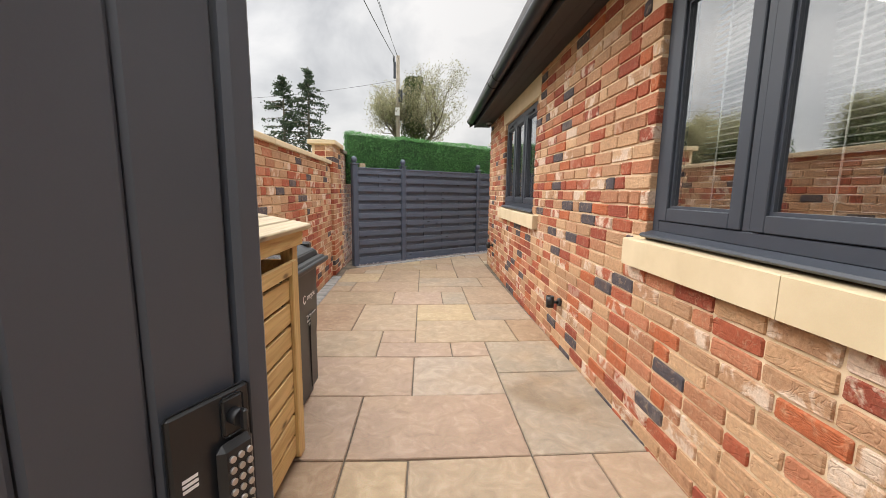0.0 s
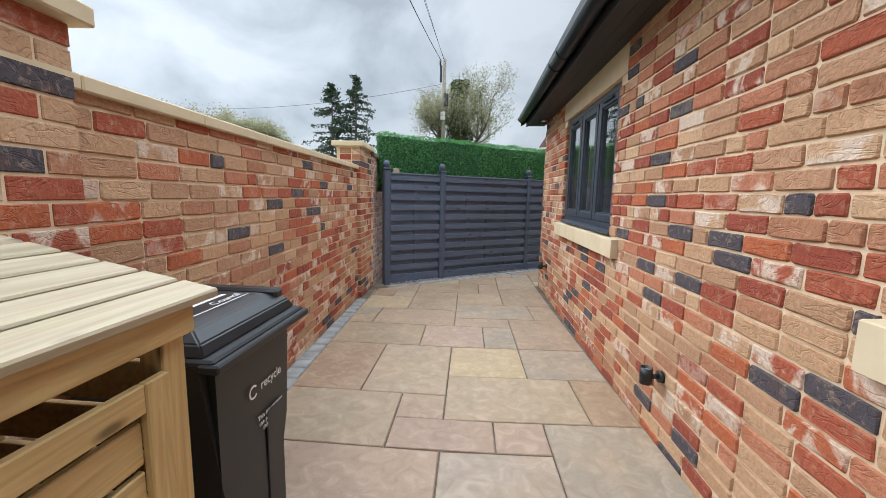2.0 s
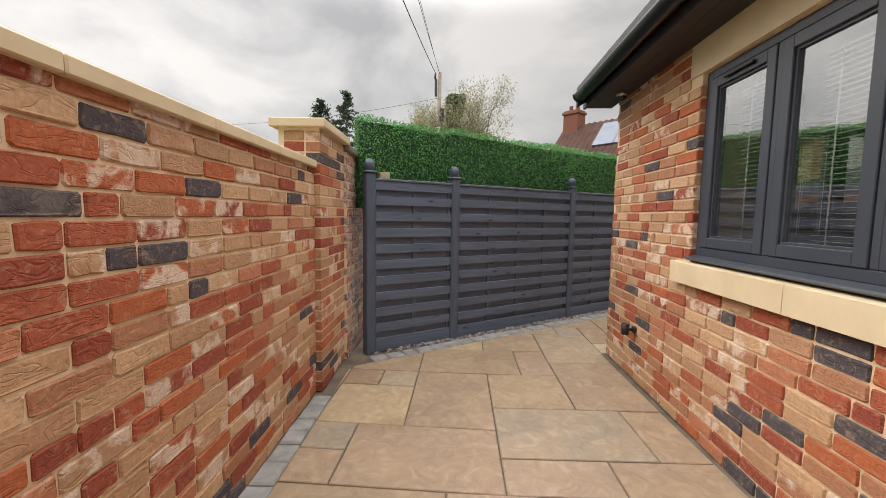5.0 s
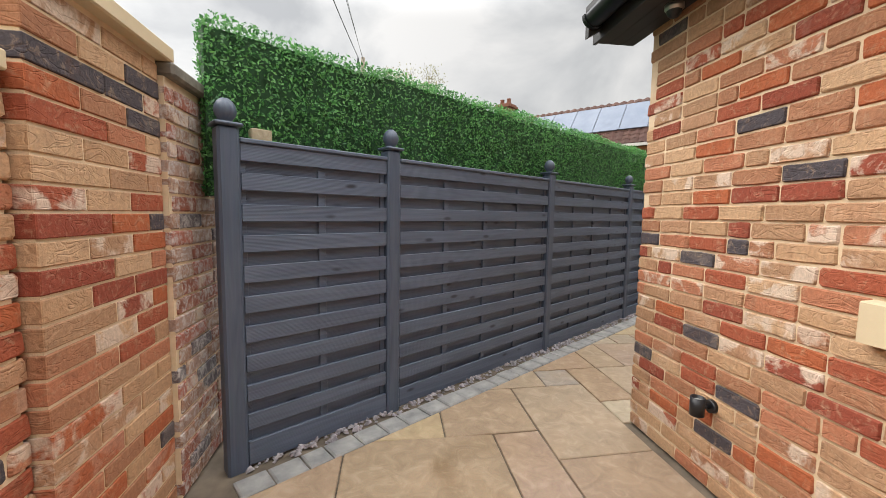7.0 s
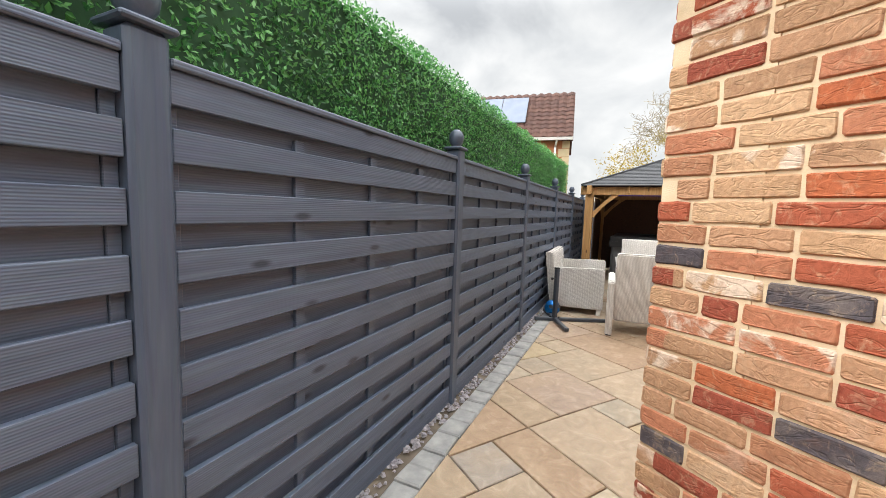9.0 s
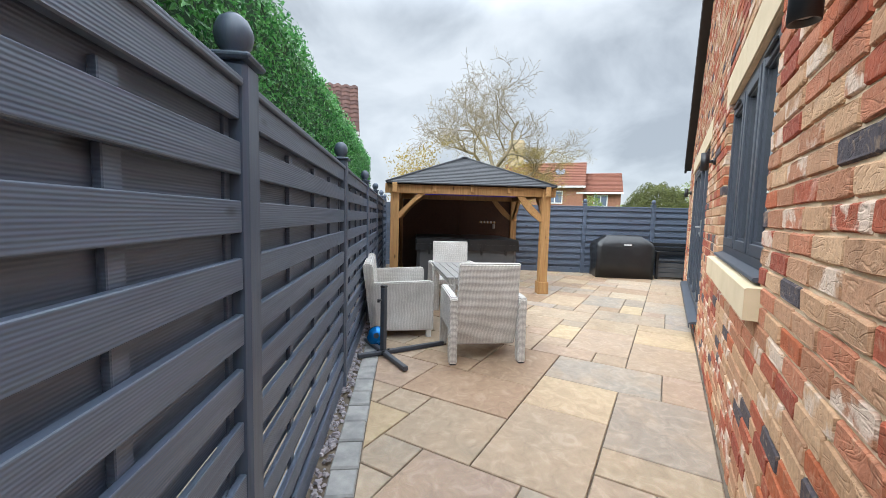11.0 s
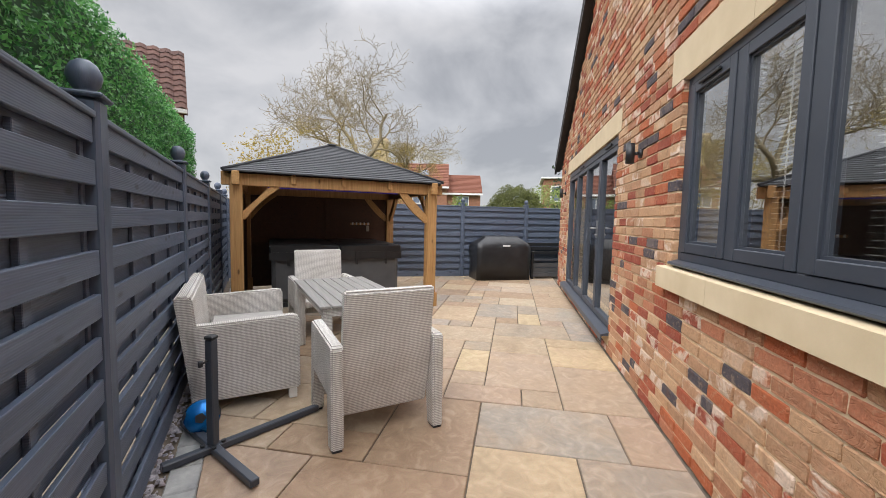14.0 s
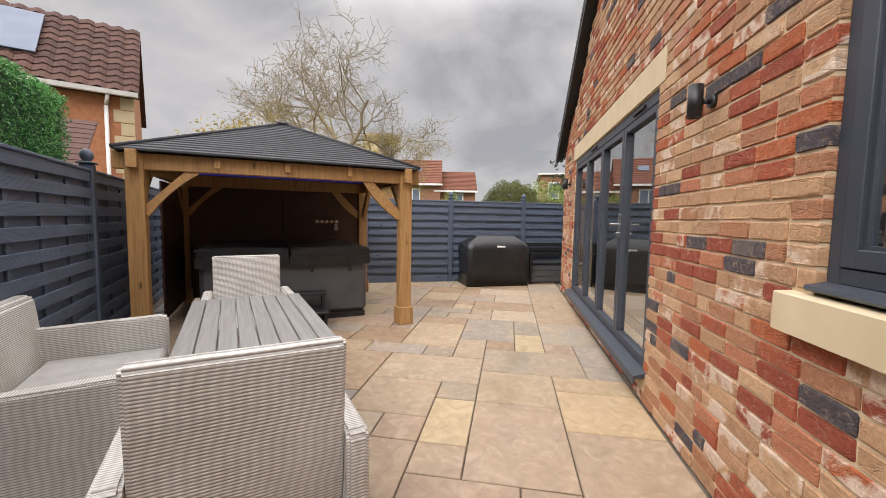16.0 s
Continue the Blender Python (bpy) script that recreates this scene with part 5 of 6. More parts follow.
bx(bm, -0.055, 0.02, -0.02, W + 0.02, 0.862, 0.893, 0.006)
part("rim", bm, BLACK, wbin)
bm = bmesh.new()
lv = []
for z, x0, x1, y0, y1 in ((0.905, -0.59, -0.045, -0.002, W + 0.002), (0.945, -0.585, -0.065, 0.012, W - 0.012), (0.975, -0.57, -0.12, 0.05, W - 0.05), (0.985, -0.56, -0.18, 0.09, W - 0.09)):
    lv.append([bm.verts.new(p) for p in ring_at(z, x0, x1, y0, y1)])
for a, b in zip(lv, lv[1:]):
    for k in range(4):
        bm.faces.new((a[k], a[(k + 1) % 4], b[(k + 1) % 4], b[k]))
bm.faces.new(lv[0][::-1])
bm.faces.new(lv[-1])
bmesh.ops.bevel(bm, geom=[e for e in bm.edges], offset=0.006, segments=2, affect="EDGES")
lid = part("lid", bm, BLACK, wbin)
bm = bmesh.new()
bx(bm, -0.56, -0.09, W - 0.075, W - 0.012, 0.951, 0.997, 0.012)
part("lid_grip", bm, BLACK, lid)
for y in (0.10, W - 0.30):
    bm = bmesh.new()
    tube(bm, (-0.50, y, 0.10), (-0.50, y + 0.05, 0.10), 0.1, seg=24)
    part("wheel", bm, BLACK, wbin)


def words(text, size, m, parent, spacing=1.0):
    c = bpy.data.curves.new("lettering", "FONT")
    c.body, c.size, c.align_x, c.extrude = text, size, "CENTER", 0.0004
    c.space_line = spacing
    c.materials.append(PRINT)
    ob = new("lettering", c)
    ob.parent = parent
    ob.matrix_local = m
    return ob


FRONT = Matrix(((0, 0, 1, -0.0365), (1, 0, 0, 0.32), (0, 1, 0, 0.66), (0, 0, 0, 1)))
words("recycle", 0.052, FRONT @ Matrix.Rotation(radians(-1.3), 4, "X") @ Matrix.Translation((0.03, 0.0, 0.004)), body)
words("This bin remains\nthe property of\nthe council", 0.027, FRONT @ Matrix.Rotation(radians(-1.3), 4, "X") @ Matrix.Translation((0.01, -0.115, 0.006)), body, 0.95)
bm = bmesh.new()
for k in range(22):
    a0, a1 = radians(40 + k * 13), radians(40 + (k + 1) * 13)
    v = [bm.verts.new((-0.0315, 0.225 + r * math.cos(a), 0.675 + r * math.sin(a))) for a, r in ((a0, 0.019), (a1, 0.019), (a1, 0.027), (a0, 0.027))]
    bm.faces.new(v)
part("arrow_mark", bm, PRINT, body)
words("Household waste", 0.052, Matrix.Translation((-0.44, 0.29, 0.9865)) @ Matrix.Rotation(radians(90), 4, "Z"), lid)
bm = bmesh.new()
for k, w in enumerate((0.34, 0.30, 0.30)):
    bx(bm, -0.405 + k * 0.05, -0.385 + k * 0.05, 0.29 - w / 2, 0.29 + w / 2, 0.9855, 0.9862)
bx(bm, -0.205, -0.199, 0.13, 0.47, 0.9855, 0.9862)
part("printed_line", bm, PRINT, lid)
words("Council", 0.054, Matrix.Translation((-0.222, 0.375, 0.9865)) @ Matrix.Rotation(radians(90), 4, "Z"), lid)


# ---- wall lamps and the dome camera ----
def wall_lamp(m, label, r, h, drop):
    """A black cylinder lamp on a round rose and a short arm; y points out of the wall."""
    t = thing("wall_lamp", m, label, "wall lamp", "black wall lamps")
    bm = bmesh.new()
    tube(bm, (0, 0.0, 0), (0, 0.02, 0), r * 1.05, r * 0.95, 24)
    part("rose", bm, BLACK, t)
    bm = bmesh.new()
    tube(bm, (0, 0.02, 0), (0, 0.05, 0), r * 0.4, seg=12)
    part("arm", bm, BLACK, t)
    bm = bmesh.new()
    y = 0.05 + r
    lathe(bm, [(r * 0.55, -h / 2 + 0.012), (r * 0.86, -h / 2), (r, -h / 2), (r, h / 2), (r * 0.86, h / 2), (r * 0.82, h / 2 - 0.02), (0.0, h / 2 - 0.02)], (0, y, drop), 28)
    sh = part("shade", bm, BLACK, t)
    bm = bmesh.new()
    lathe(bm, [(0, h / 2 - 0.016), (r * 0.8, h / 2 - 0.016)], (0, y, drop), 20)
    lathe(bm, [(0, -h / 2 + 0.014), (r * 0.6, -h / 2 + 0.014)], (0, y, drop), 20)
    part("lens", bm, CUSHION, sh, "frosted lens")
    return t


for y in (3.56, 6.80):
    wall_lamp(SIDE @ Matrix.Translation((y + 2.088, 0.008, 0.41)), "short black cylinder down-lamp low on the side wall", 0.031, 0.086, 0.005)
for x in (1.90, 4.96, 9.42):
    wall_lamp(GABLE @ Matrix.Translation((x - CX, 0.008, 1.85)), "black up-and-down cylinder lamp on the gable wall", 0.033, 0.155, 0.0)
cam_m = SIDE @ Matrix.Translation((9.22, 0.09, EAVE))
dome = thing("dome_camera", cam_m, "small grey dome security camera under the soffit", "camera")
bm = bmesh.new()
lathe(bm, [(0.0, 0.0), (0.045, 0.0), (0.045, -0.02), (0.036, -0.03)], (0, 0, 0), 24)
part("base_ring", bm, STEEL, dome)
bm = bmesh.new()
lathe(bm, [(0.036, -0.028), (0.033, -0.045), (0.02, -0.06), (0.0, -0.065)], (0, 0, 0), 24)
part("dome", bm, BLACK, dome)


# ---- wicker dining set ----
def side_panel(bm, x0, x1, outline, soft=0.012):
    """An upholstered-looking wicker slab between x0 and x1 with an outline in y, z."""
    extrude_profile(bm, outline, x0, x1)
    bmesh.ops.bevel(bm, geom=bm.edges[:], offset=soft, segments=2, affect="EDGES")


def wicker_chair(m, label):
    """Faces +y; origin on the floor at the middle of the rear legs."""
    c = thing("wicker_chair", m, label, "chair", "wicker chairs at the table")
    for sx in (-1, 1):
        bm = bmesh.new()
        a, b = (0.275, 0.345) if sx > 0 else (-0.345, -0.275)
        side_panel(bm, a, b, [(-0.035, 0.0), (0.055, 0.0), (0.075, 0.30), (0.50, 0.30), (0.515, 0.0), (0.60, 0.0), (0.585, 0.585), (0.56, 0.605), (0.0, 0.59), (-0.02, 0.57)], 0.010)
        arm = part("arm", bm, WICKER, c)
        for y0 in (-0.030, 0.52):
            bm = bmesh.new()
            bx(bm, a + 0.008, b - 0.008, y0, y0 + 0.075, -0.008, 0.004, 0.002)
            part("foot", bm, BLACK, arm, "dark plastic foot")
    bm = bmesh.new()
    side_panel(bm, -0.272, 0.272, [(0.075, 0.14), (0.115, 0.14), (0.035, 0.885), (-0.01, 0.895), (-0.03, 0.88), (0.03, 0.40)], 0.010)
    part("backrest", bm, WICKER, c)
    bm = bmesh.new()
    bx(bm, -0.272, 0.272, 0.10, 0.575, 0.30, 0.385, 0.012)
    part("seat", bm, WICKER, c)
    return c


U = 38.3
wicker_chair(place(3.775, 9.075, 0.008, U - 90), "grey wicker dining chair seen with its back to the path")
wicker_chair(place(6.03, 10.72, 0.008, U + 90), "grey wicker dining chair beyond the table")
sofa = thing("wicker_sofa", place(4.13, 9.85, 0.008, U), "grey wicker two-seat sofa against the fence", "sofa")
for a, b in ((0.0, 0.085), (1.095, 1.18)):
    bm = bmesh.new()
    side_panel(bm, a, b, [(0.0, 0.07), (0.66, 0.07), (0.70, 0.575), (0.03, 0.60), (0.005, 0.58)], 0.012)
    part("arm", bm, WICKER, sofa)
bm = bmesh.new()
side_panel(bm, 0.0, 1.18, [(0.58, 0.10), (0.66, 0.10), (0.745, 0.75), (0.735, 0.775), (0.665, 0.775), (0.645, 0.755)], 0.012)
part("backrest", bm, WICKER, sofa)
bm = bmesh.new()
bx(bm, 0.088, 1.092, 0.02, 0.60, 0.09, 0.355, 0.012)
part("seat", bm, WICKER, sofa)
bm = bmesh.new()
bx(bm, 0.092, 1.088, 0.01, 0.585, 0.357, 0.40, 0.016)
part("cushion", bm, CUSHION, sofa)
for x in (0.02, 1.11):
    for y in (0.02, 0.60):
        bm = bmesh.new()
        bx(bm, x, x + 0.055, y, y + 0.055, -0.008, 0.072, 0.006)
        part("foot", bm, WHITE if y < 0.3 else BLACK, sofa)

TABLE = place(4.60, 9.165, 0.0, U)
table = thing("slatted_table", TABLE, "grey slat-topped rectangular garden table with wicker legs", "table")
TL, TW, TZ = 1.34, 0.71, 0.66
for k in range(8):
    y = k * TW / 8
    bm = bmesh.new()
    bx(bm, 0.0, TL, y + 0.003, y + TW / 8 - 0.003, TZ - 0.022, TZ, 0.004)
    part("slat", bm, TABLE_SLAT, table)
bm = bmesh.new()
for q in ((0.03, TL - 0.03, 0.03, 0.055), (0.03, TL - 0.03, TW - 0.055, TW - 0.03), (0.03, 0.055, 0.056, TW - 0.056), (TL - 0.055, TL - 0.03, 0.056, TW - 0.056)):
    bx(bm, *q, TZ - 0.085, TZ - 0.023, 0.003)
part("apron", bm, WICKER, table)
for x in (0.03, TL - 0.10):
    for y in (0.03, TW - 0.10):
        box_part("leg", table, WICKER, x, x + 0.07, y, y + 0.07, 0.0, TZ - 0.086, 0.006)

# ---- parasol stand and ball ----
stand = thing("parasol_stand", place(3.43, 9.965), "dark grey steel cross base of a parasol, pole only", "parasol stand")
for deg, a, b in ((62.5, -0.46, 0.42), (-30.0, -0.24, 0.64)):
    bm = bmesh.new()
    z = 0.035 if deg > 0 else 0.0
    bx(bm, a, b, -0.023, 0.023, 0.004 + z * 0.1, 0.042 + z * 0.1, 0.005)
    bmesh.ops.transform(bm, matrix=Matrix.Rotation(radians(deg), 4, "Z"), verts=bm.verts[:])
    part("foot_bar", bm, FRAME, stand)
bm = bmesh.new()
bx(bm, -0.023, 0.023, -0.023, 0.023, 0.046, 0.63, 0.005)
pl = part("pole", bm, FRAME, stand)
bm = bmesh.new()
bx(bm, -0.026, 0.026, -0.026, 0.026, 0.631, 0.652, 0.006)
part("pole_cap", bm, BLACK, pl)
bm = bmesh.new()
tube(bm, (-0.03, 0, 0.52), (-0.075, 0, 0.52), 0.006, seg=8)
tube(bm, (-0.075, 0, 0.505), (-0.075, 0, 0.535), 0.012, seg=10)
part("clamp_screw", bm, BLACK, pl)
bm = bmesh.new()
for k in range(4):
    a = radians(45 + 90 * k)
    tube(bm, (0.05 * math.cos(a), 0.05 * math.sin(a), 0.044), (0.05 * math.cos(a), 0.05 * math.sin(a), 0.056), 0.012, seg=8)
part("bolts", bm, BLACK, stand)
bm = bmesh.new()
bmesh.ops.create_icosphere(bm, subdivisions=4, radius=0.097)
for fc in bm.faces:
    fc.smooth = True
ball = solid("play_ball", bm, BLUE_BALL, "shiny blue play ball on the ground by the fence", "ball", "", "", place(3.585, 10.17, 0.100))
for k in range(5):
    d = Vector((math.cos(k * 1.257), math.sin(k * 1.257), 0.35)).normalized()
    bm = bmesh.new()
    tube(bm, d * 0.0965, d * 0.0978, 0.03, seg=5)
    part("dark_patch", bm, BLACK, ball)

# ---- gazebo with hot tub ----
GAZ = place(7.34, 9.605, 0.0, 34.1)
gaz = thing("gazebo", GAZ, "cedar gazebo with a dark shingled hip roof and boarded back", "gazebo")
GD, GW, BZ0, BZ1 = 2.2, 2.56, 1.66, 1.80
for x in (0.0, GD):
    for y in (0.0, GW):
        bm = bmesh.new()
        bx(bm, x - 0.07, x + 0.07, y - 0.07, y + 0.07, 0.0, BZ1, 0.006)
        po = part("post", bm, CEDAR_UP, gaz)
        bm = bmesh.new()
        bx(bm, x - 0.092, x + 0.092, y - 0.092, y + 0.092, 0.0, 0.21, 0.008)
        part("post_skirt", bm, CEDAR_UP, po)
for x in (0.0, GD):
    box_part("beam", gaz, CEDAR_UP, x - 0.045, x + 0.045, -0.16, GW + 0.16, BZ0, BZ1 + 0.02, 0.005)
for y in (0.0, GW):
    box_part("beam", gaz, CEDAR, -0.16, GD + 0.16, y - 0.04, y + 0.04, BZ0 + 0.002, BZ1 + 0.022, 0.005)


def brace(a, b, bow, w=0.05):
    """A curved knee brace from a to b, both points under the beam and on the post."""
    a, b = Vector(a), Vector(b)
    side = Vector((0, 0, 1)).cross(b - a).normalized()
    inn = (b - a).normalized().cross(side)
    bm = bmesh.new()
    ring = []
    for k in range(9):
        t = k / 8
        p = a.lerp(b, t)
        curve = bow * math.sin(math.pi * t)
        hi, lo = p + inn * 0.045, p + inn * (-0.045 + curve)
        ring.append([bm.verts.new(q + side * sg * w / 2) for q, sg in ((hi, -1), (hi, 1), (lo, 1), (lo, -1))])
    for r0, r1 in zip(ring, ring[1:]):
        for k in range(4):
            bm.faces.new((r0[k], r0[(k + 1) % 4], r1[(k + 1) % 4], r1[k]))
    bm.faces.new(ring[0][::-1])
    bm.faces.new(ring[-1])
    part("brace", bm, CEDAR, gaz)


for x in (0.0, GD):
    brace((x, 0.055, 1.27), (x, 0.46, BZ0 + 0.02), -0.03)
    brace((x, GW - 0.055, 1.27), (x, GW - 0.46, BZ0 + 0.02), 0.03)
for y in (0.0, GW):
    brace((0.055, y, 1.27), (0.46, y, BZ0 + 0.02), 0.03)
    brace((GD - 0.055, y, 1.27), (GD - 0.46, y, BZ0 + 0.02), -0.03)
for k in range(5):
    y = 0.02 + k * (GW - 0.04) / 4
    bm = bmesh.new()
    bx(bm, -0.078, -0.046, y - 0.028, y + 0.028, BZ0 + 0.04, BZ1 + 0.05, 0.006)
    part("rafter_tail", bm, CEDAR_UP, gaz)
# hip roof in courses of shingles
OV, RZ, PZ = 0.12, 1.825, 2.42
ctr = Vector((GD / 2, GW / 2))
hx, hy = GD / 2 + OV, GW / 2 + OV
N = 19
for k in range(N):
    t0, t1 = k / N, (k + 1) / N
    z0, z1 = RZ + (PZ - RZ) * t0, RZ + (PZ - RZ) * t1
    a0, b0, a1, b1 = hx * (1 - t0) + 0.02, hy * (1 - t0) + 0.02, max(0.02, hx * (1 - t1)), max(0.02, hy * (1 - t1))
    bm = bmesh.new()
    loops = []
    for aa, bb, zz in ((a0 - 0.03, b0 - 0.03, z0 - 0.012), (a0, b0, z0 - 0.006), (a0, b0, z0 + 0.011), (a1, b1, z1 + 0.008)):
        loops.append([bm.verts.new((ctr.x + sx * aa, ctr.y + sy * bb, zz)) for sx, sy in ((-1, -1), (1, -1), (1, 1), (-1, 1))])
    for q0, q1 in zip(loops, loops[1:]):
        for j in range(4):
            bm.faces.new((q0[j], q0[(j + 1) % 4], q1[(j + 1) % 4], q1[j]))
    if k == N - 1:
        bm.faces.new(loops[-1])
    part("shingle_course", bm, ROOF_FELT, gaz)
for sx, sy in ((-1, -1), (1, -1), (1, 1), (-1, 1)):
    bm = bmesh.new()
    p0, p1 = Vector((ctr.x + sx * (hx + 0.02), ctr.y + sy * (hy + 0.02), RZ + 0.012)), Vector((ctr.x, ctr.y, PZ + 0.022))
    tube(bm, p0, p1, 0.02, 0.02, 6)
    part("hip_cap", bm, ROOF_FELT, gaz)
bm = bmesh.new()
bx(bm, ctr.x - 0.07, ctr.x + 0.07, ctr.y - 0.07, ctr.y + 0.07, PZ + 0.0, PZ + 0.03, 0.01)
part("roof_cap", bm, ROOF_FELT, gaz)
bm = bmesh.new()
lo = [bm.verts.new((ctr.x + sx * hx * 0.99, ctr.y + sy * hy * 0.99, RZ - 0.028)) for sx, sy in ((-1, -1), (1, -1), (1, 1), (-1, 1))]
top = bm.verts.new((ctr.x, ctr.y, PZ - 0.05))
for j in range(4):
    bm.faces.new((lo[j], lo[(j + 1) % 4], top))
part("roof_lining", bm, CEDAR_DARK_SHADED, gaz)
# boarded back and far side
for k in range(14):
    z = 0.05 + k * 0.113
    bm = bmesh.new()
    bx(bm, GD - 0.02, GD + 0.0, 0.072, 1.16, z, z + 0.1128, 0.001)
    part("board", bm, CEDAR_DARK_SHADED, gaz)
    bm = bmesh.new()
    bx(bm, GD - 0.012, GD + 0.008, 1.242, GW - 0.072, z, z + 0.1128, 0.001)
    part("board", bm, CEDAR_DARK_SHADED, gaz)
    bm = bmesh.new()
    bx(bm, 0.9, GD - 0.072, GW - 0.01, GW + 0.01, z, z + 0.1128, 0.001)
    part("board", bm, CEDAR_DARK_SHADED, gaz)
# added sheet behind the boards, so no light comes between them
box_part("back_lining", gaz, CEDAR_DARK_SHADED, GD + 0.010, GD + 0.02, 0.072, GW - 0.072, 0.05, BZ0)
box_part("mid_post", gaz, CEDAR_DARK_SHADED, GD - 0.04, GD + 0.03, 1.161, 1.241, 0.0, BZ0, 0.004)
bm = bmesh.new()
bx(bm, 0.050, 0.062, 0.5, GW - 0.35, BZ0 - 0.012, BZ0 + 0.004)
part("light_strip", bm, LED, gaz, "blue light strip under the beam")

TUBM = GAZ @ Matrix.Translation((0.47, 0.30, 0.0))
tub = thing("hot_tub", TUBM, "grey square hot tub under a black folding cover", "hot tub")
bm = bmesh.new()
bx(bm, 0.03, 1.60, 0.03, 1.87, 0.07, 0.74, 0.05)
part("cabinet", bm, TUB, tub)
bm = bmesh.new()
bx(bm, 0.05, 1.58, 0.05, 1.85, 0.0, 0.069)
part("plinth", bm, BLACK, tub)
for y0, y1 in ((0.0, 0.944), (0.952, 1.90)):
    bm = bmesh.new()
    bx(bm, -0.01, 1.64, y0, y1, 0.745, 0.885, 0.02)
    bmesh.ops.subdivide_edges(bm, edges=bm.edges[:], cuts=4, use_grid_fill=True)
    for vv in bm.verts:
        vv.co.z += 0.012 * noise.noise(vv.co * 3.1) + (0.02 * (1 - abs((vv.co.y - (y0 + y1) / 2) / 0.47)) if vv.co.z > 0.85 else 0)
        vv.co.x += 0.012 * noise.noise(vv.co * 4.3 + Vector((7, 0, 0)))
    cv = part("cover", bm, COVER, tub, "black vinyl cover half")
    bm = bmesh.new()
    hem = []
    for k in range(13):
        y = y0 + (y1 - y0) * k / 12
        d, w = 0.09 + 0.02 * noise.noise(Vector((y * 5, 2, 0))), 0.006 * noise.noise(Vector((y * 9, 5, 1)))
        hem.append([bm.verts.new((x + w, y, z)) for x, z in ((-0.012, 0.79), (-0.012, 0.77 - d), (-0.022, 0.77 - d), (-0.022, 0.79))])
    for h0, h1 in zip(hem, hem[1:]):
        for k in range(4):
            bm.faces.new((h0[k], h0[(k + 1) % 4], h1[(k + 1) % 4], h1[k]))
    bm.faces.new(hem[0][::-1])
    bm.faces.new(hem[-1])
    part("cover_skirt", bm, COVER, cv)
for y in (0.25, 0.70, 1.25, 1.65):
    box_part("strap", tub, COVER, -0.030, -0.023, y - 0.02, y + 0.02, 0.60, 0.80, 0.002)
steps = thing("tub_steps", GAZ @ Matrix.Translation((0.04, 0.86, 0)), "small black two-tier step beside the hot tub", "step")
for k, (x0, x1, z) in enumerate(((0.0, 0.36, 0.17), (0.17, 0.36, 0.36))):
    box_part("tread", steps, BLACK, x0, x1, 0.0, 0.52, z, z + 0.03, 0.006)
for y in (0.02, 0.47):
    bm = bmesh.new()
    bx(bm, 0.02, 0.345, y, y + 0.03, 0.0, 0.169)
    bx(bm, 0.19, 0.345, y, y + 0.03, 0.2005, 0.359)
    part("side", bm, BLACK, steps)
rack = thing("hook_rack", GAZ @ Matrix.Translation((GD - 0.024, 0.42, 1.18)), "small white hook rack with a hanging pouch on the boards", "hook rack")
box_part("rail", rack, CEDAR, -0.012, 0.0, -0.02, 0.36, -0.02, 0.02, 0.003)
for k in range(5):
    bm = bmesh.new()
    tube(bm, (-0.013, 0.02 + k * 0.075, 0.0), (-0.05, 0.02 + k * 0.075, 0.012), 0.007, seg=8)
    bx(bm, -0.056, -0.05, 0.005 + k * 0.075, 0.035 + k * 0.075, -0.02, 0.03, 0.002)
    part("hook", bm, WHITE, rack)
box_part("pouch", rack, CUSHION, -0.06, -0.03, 0.0, 0.06, -0.14, -0.03, 0.01)

# ---- barbecue and bench by the far fence ----
BBQ = FAR @ Matrix.Translation((1.98, -0.13, 0.0))
bbq = thing("covered_barbecue", BBQ, "large barbecue under a creased black cover", "barbecue")
bm = bmesh.new()
prof = [(0.02, 0.60, 0.0), (0.0, 0.60, 0.35), (-0.02, 0.61, 0.70), (0.02, 0.58, 0.80), (0.18, 0.46, 0.93), (0.24, 0.40, 0.965)]
secs = []
for y0, y1, z in prof:
    inset = 0.0 if z < 0.78 else (0.03 if z < 0.9 else 0.22)
    n = 14
    row = []
    for k in range(n):
        row.append((inset + (1.22 - 2 * inset) * k / (n - 1), y0, z))
    for k in range(4):
        row.append((1.22 - inset, y0 + (y1 - y0) * (k + 1) / 5, z))
    for k in range(n):
        row.append((1.22 - inset - (1.22 - 2 * inset) * k / (n - 1), y1, z))
    for k in range(4):
        row.append((inset, y1 - (y1 - y0) * (k + 1) / 5, z))
    vv = []
    for x, y, zz in row:
        wob = noise.noise(Vector((x * 8.0, y * 8.0, zz * 2.2)))
        vv.append(bm.verts.new((x + 0.026 * wob, y - 0.04 * abs(wob) * (1 if y < 0.3 else -1), max(0.0, zz + (0.014 * noise.noise(Vector((x * 7, y * 3, 4))) if zz > 0.01 else 0)))))
    secs.append(vv)
for r0, r1 in zip(secs, secs[1:]):
    for k in range(len(r0)):
        fc = bm.faces.new((r0[k], r0[(k + 1) % len(r0)], r1[(k + 1) % len(r0)], r1[k]))
        fc.smooth = True
bm.faces.new(secs[-1])
bm.faces.new(secs[0][::-1])
bmesh.ops.transform(bm, matrix=Matrix.Translation((-0.14, -0.62, 0)), verts=bm.verts[:])
cvr = part("cover", bm, COVER, bbq)
bm = bmesh.new()
bx(bm, 0.42, 0.58, -0.660, -0.646, 0.745, 0.775)
part("white_tag", bm, PRINT, cvr, "small white maker's tag")

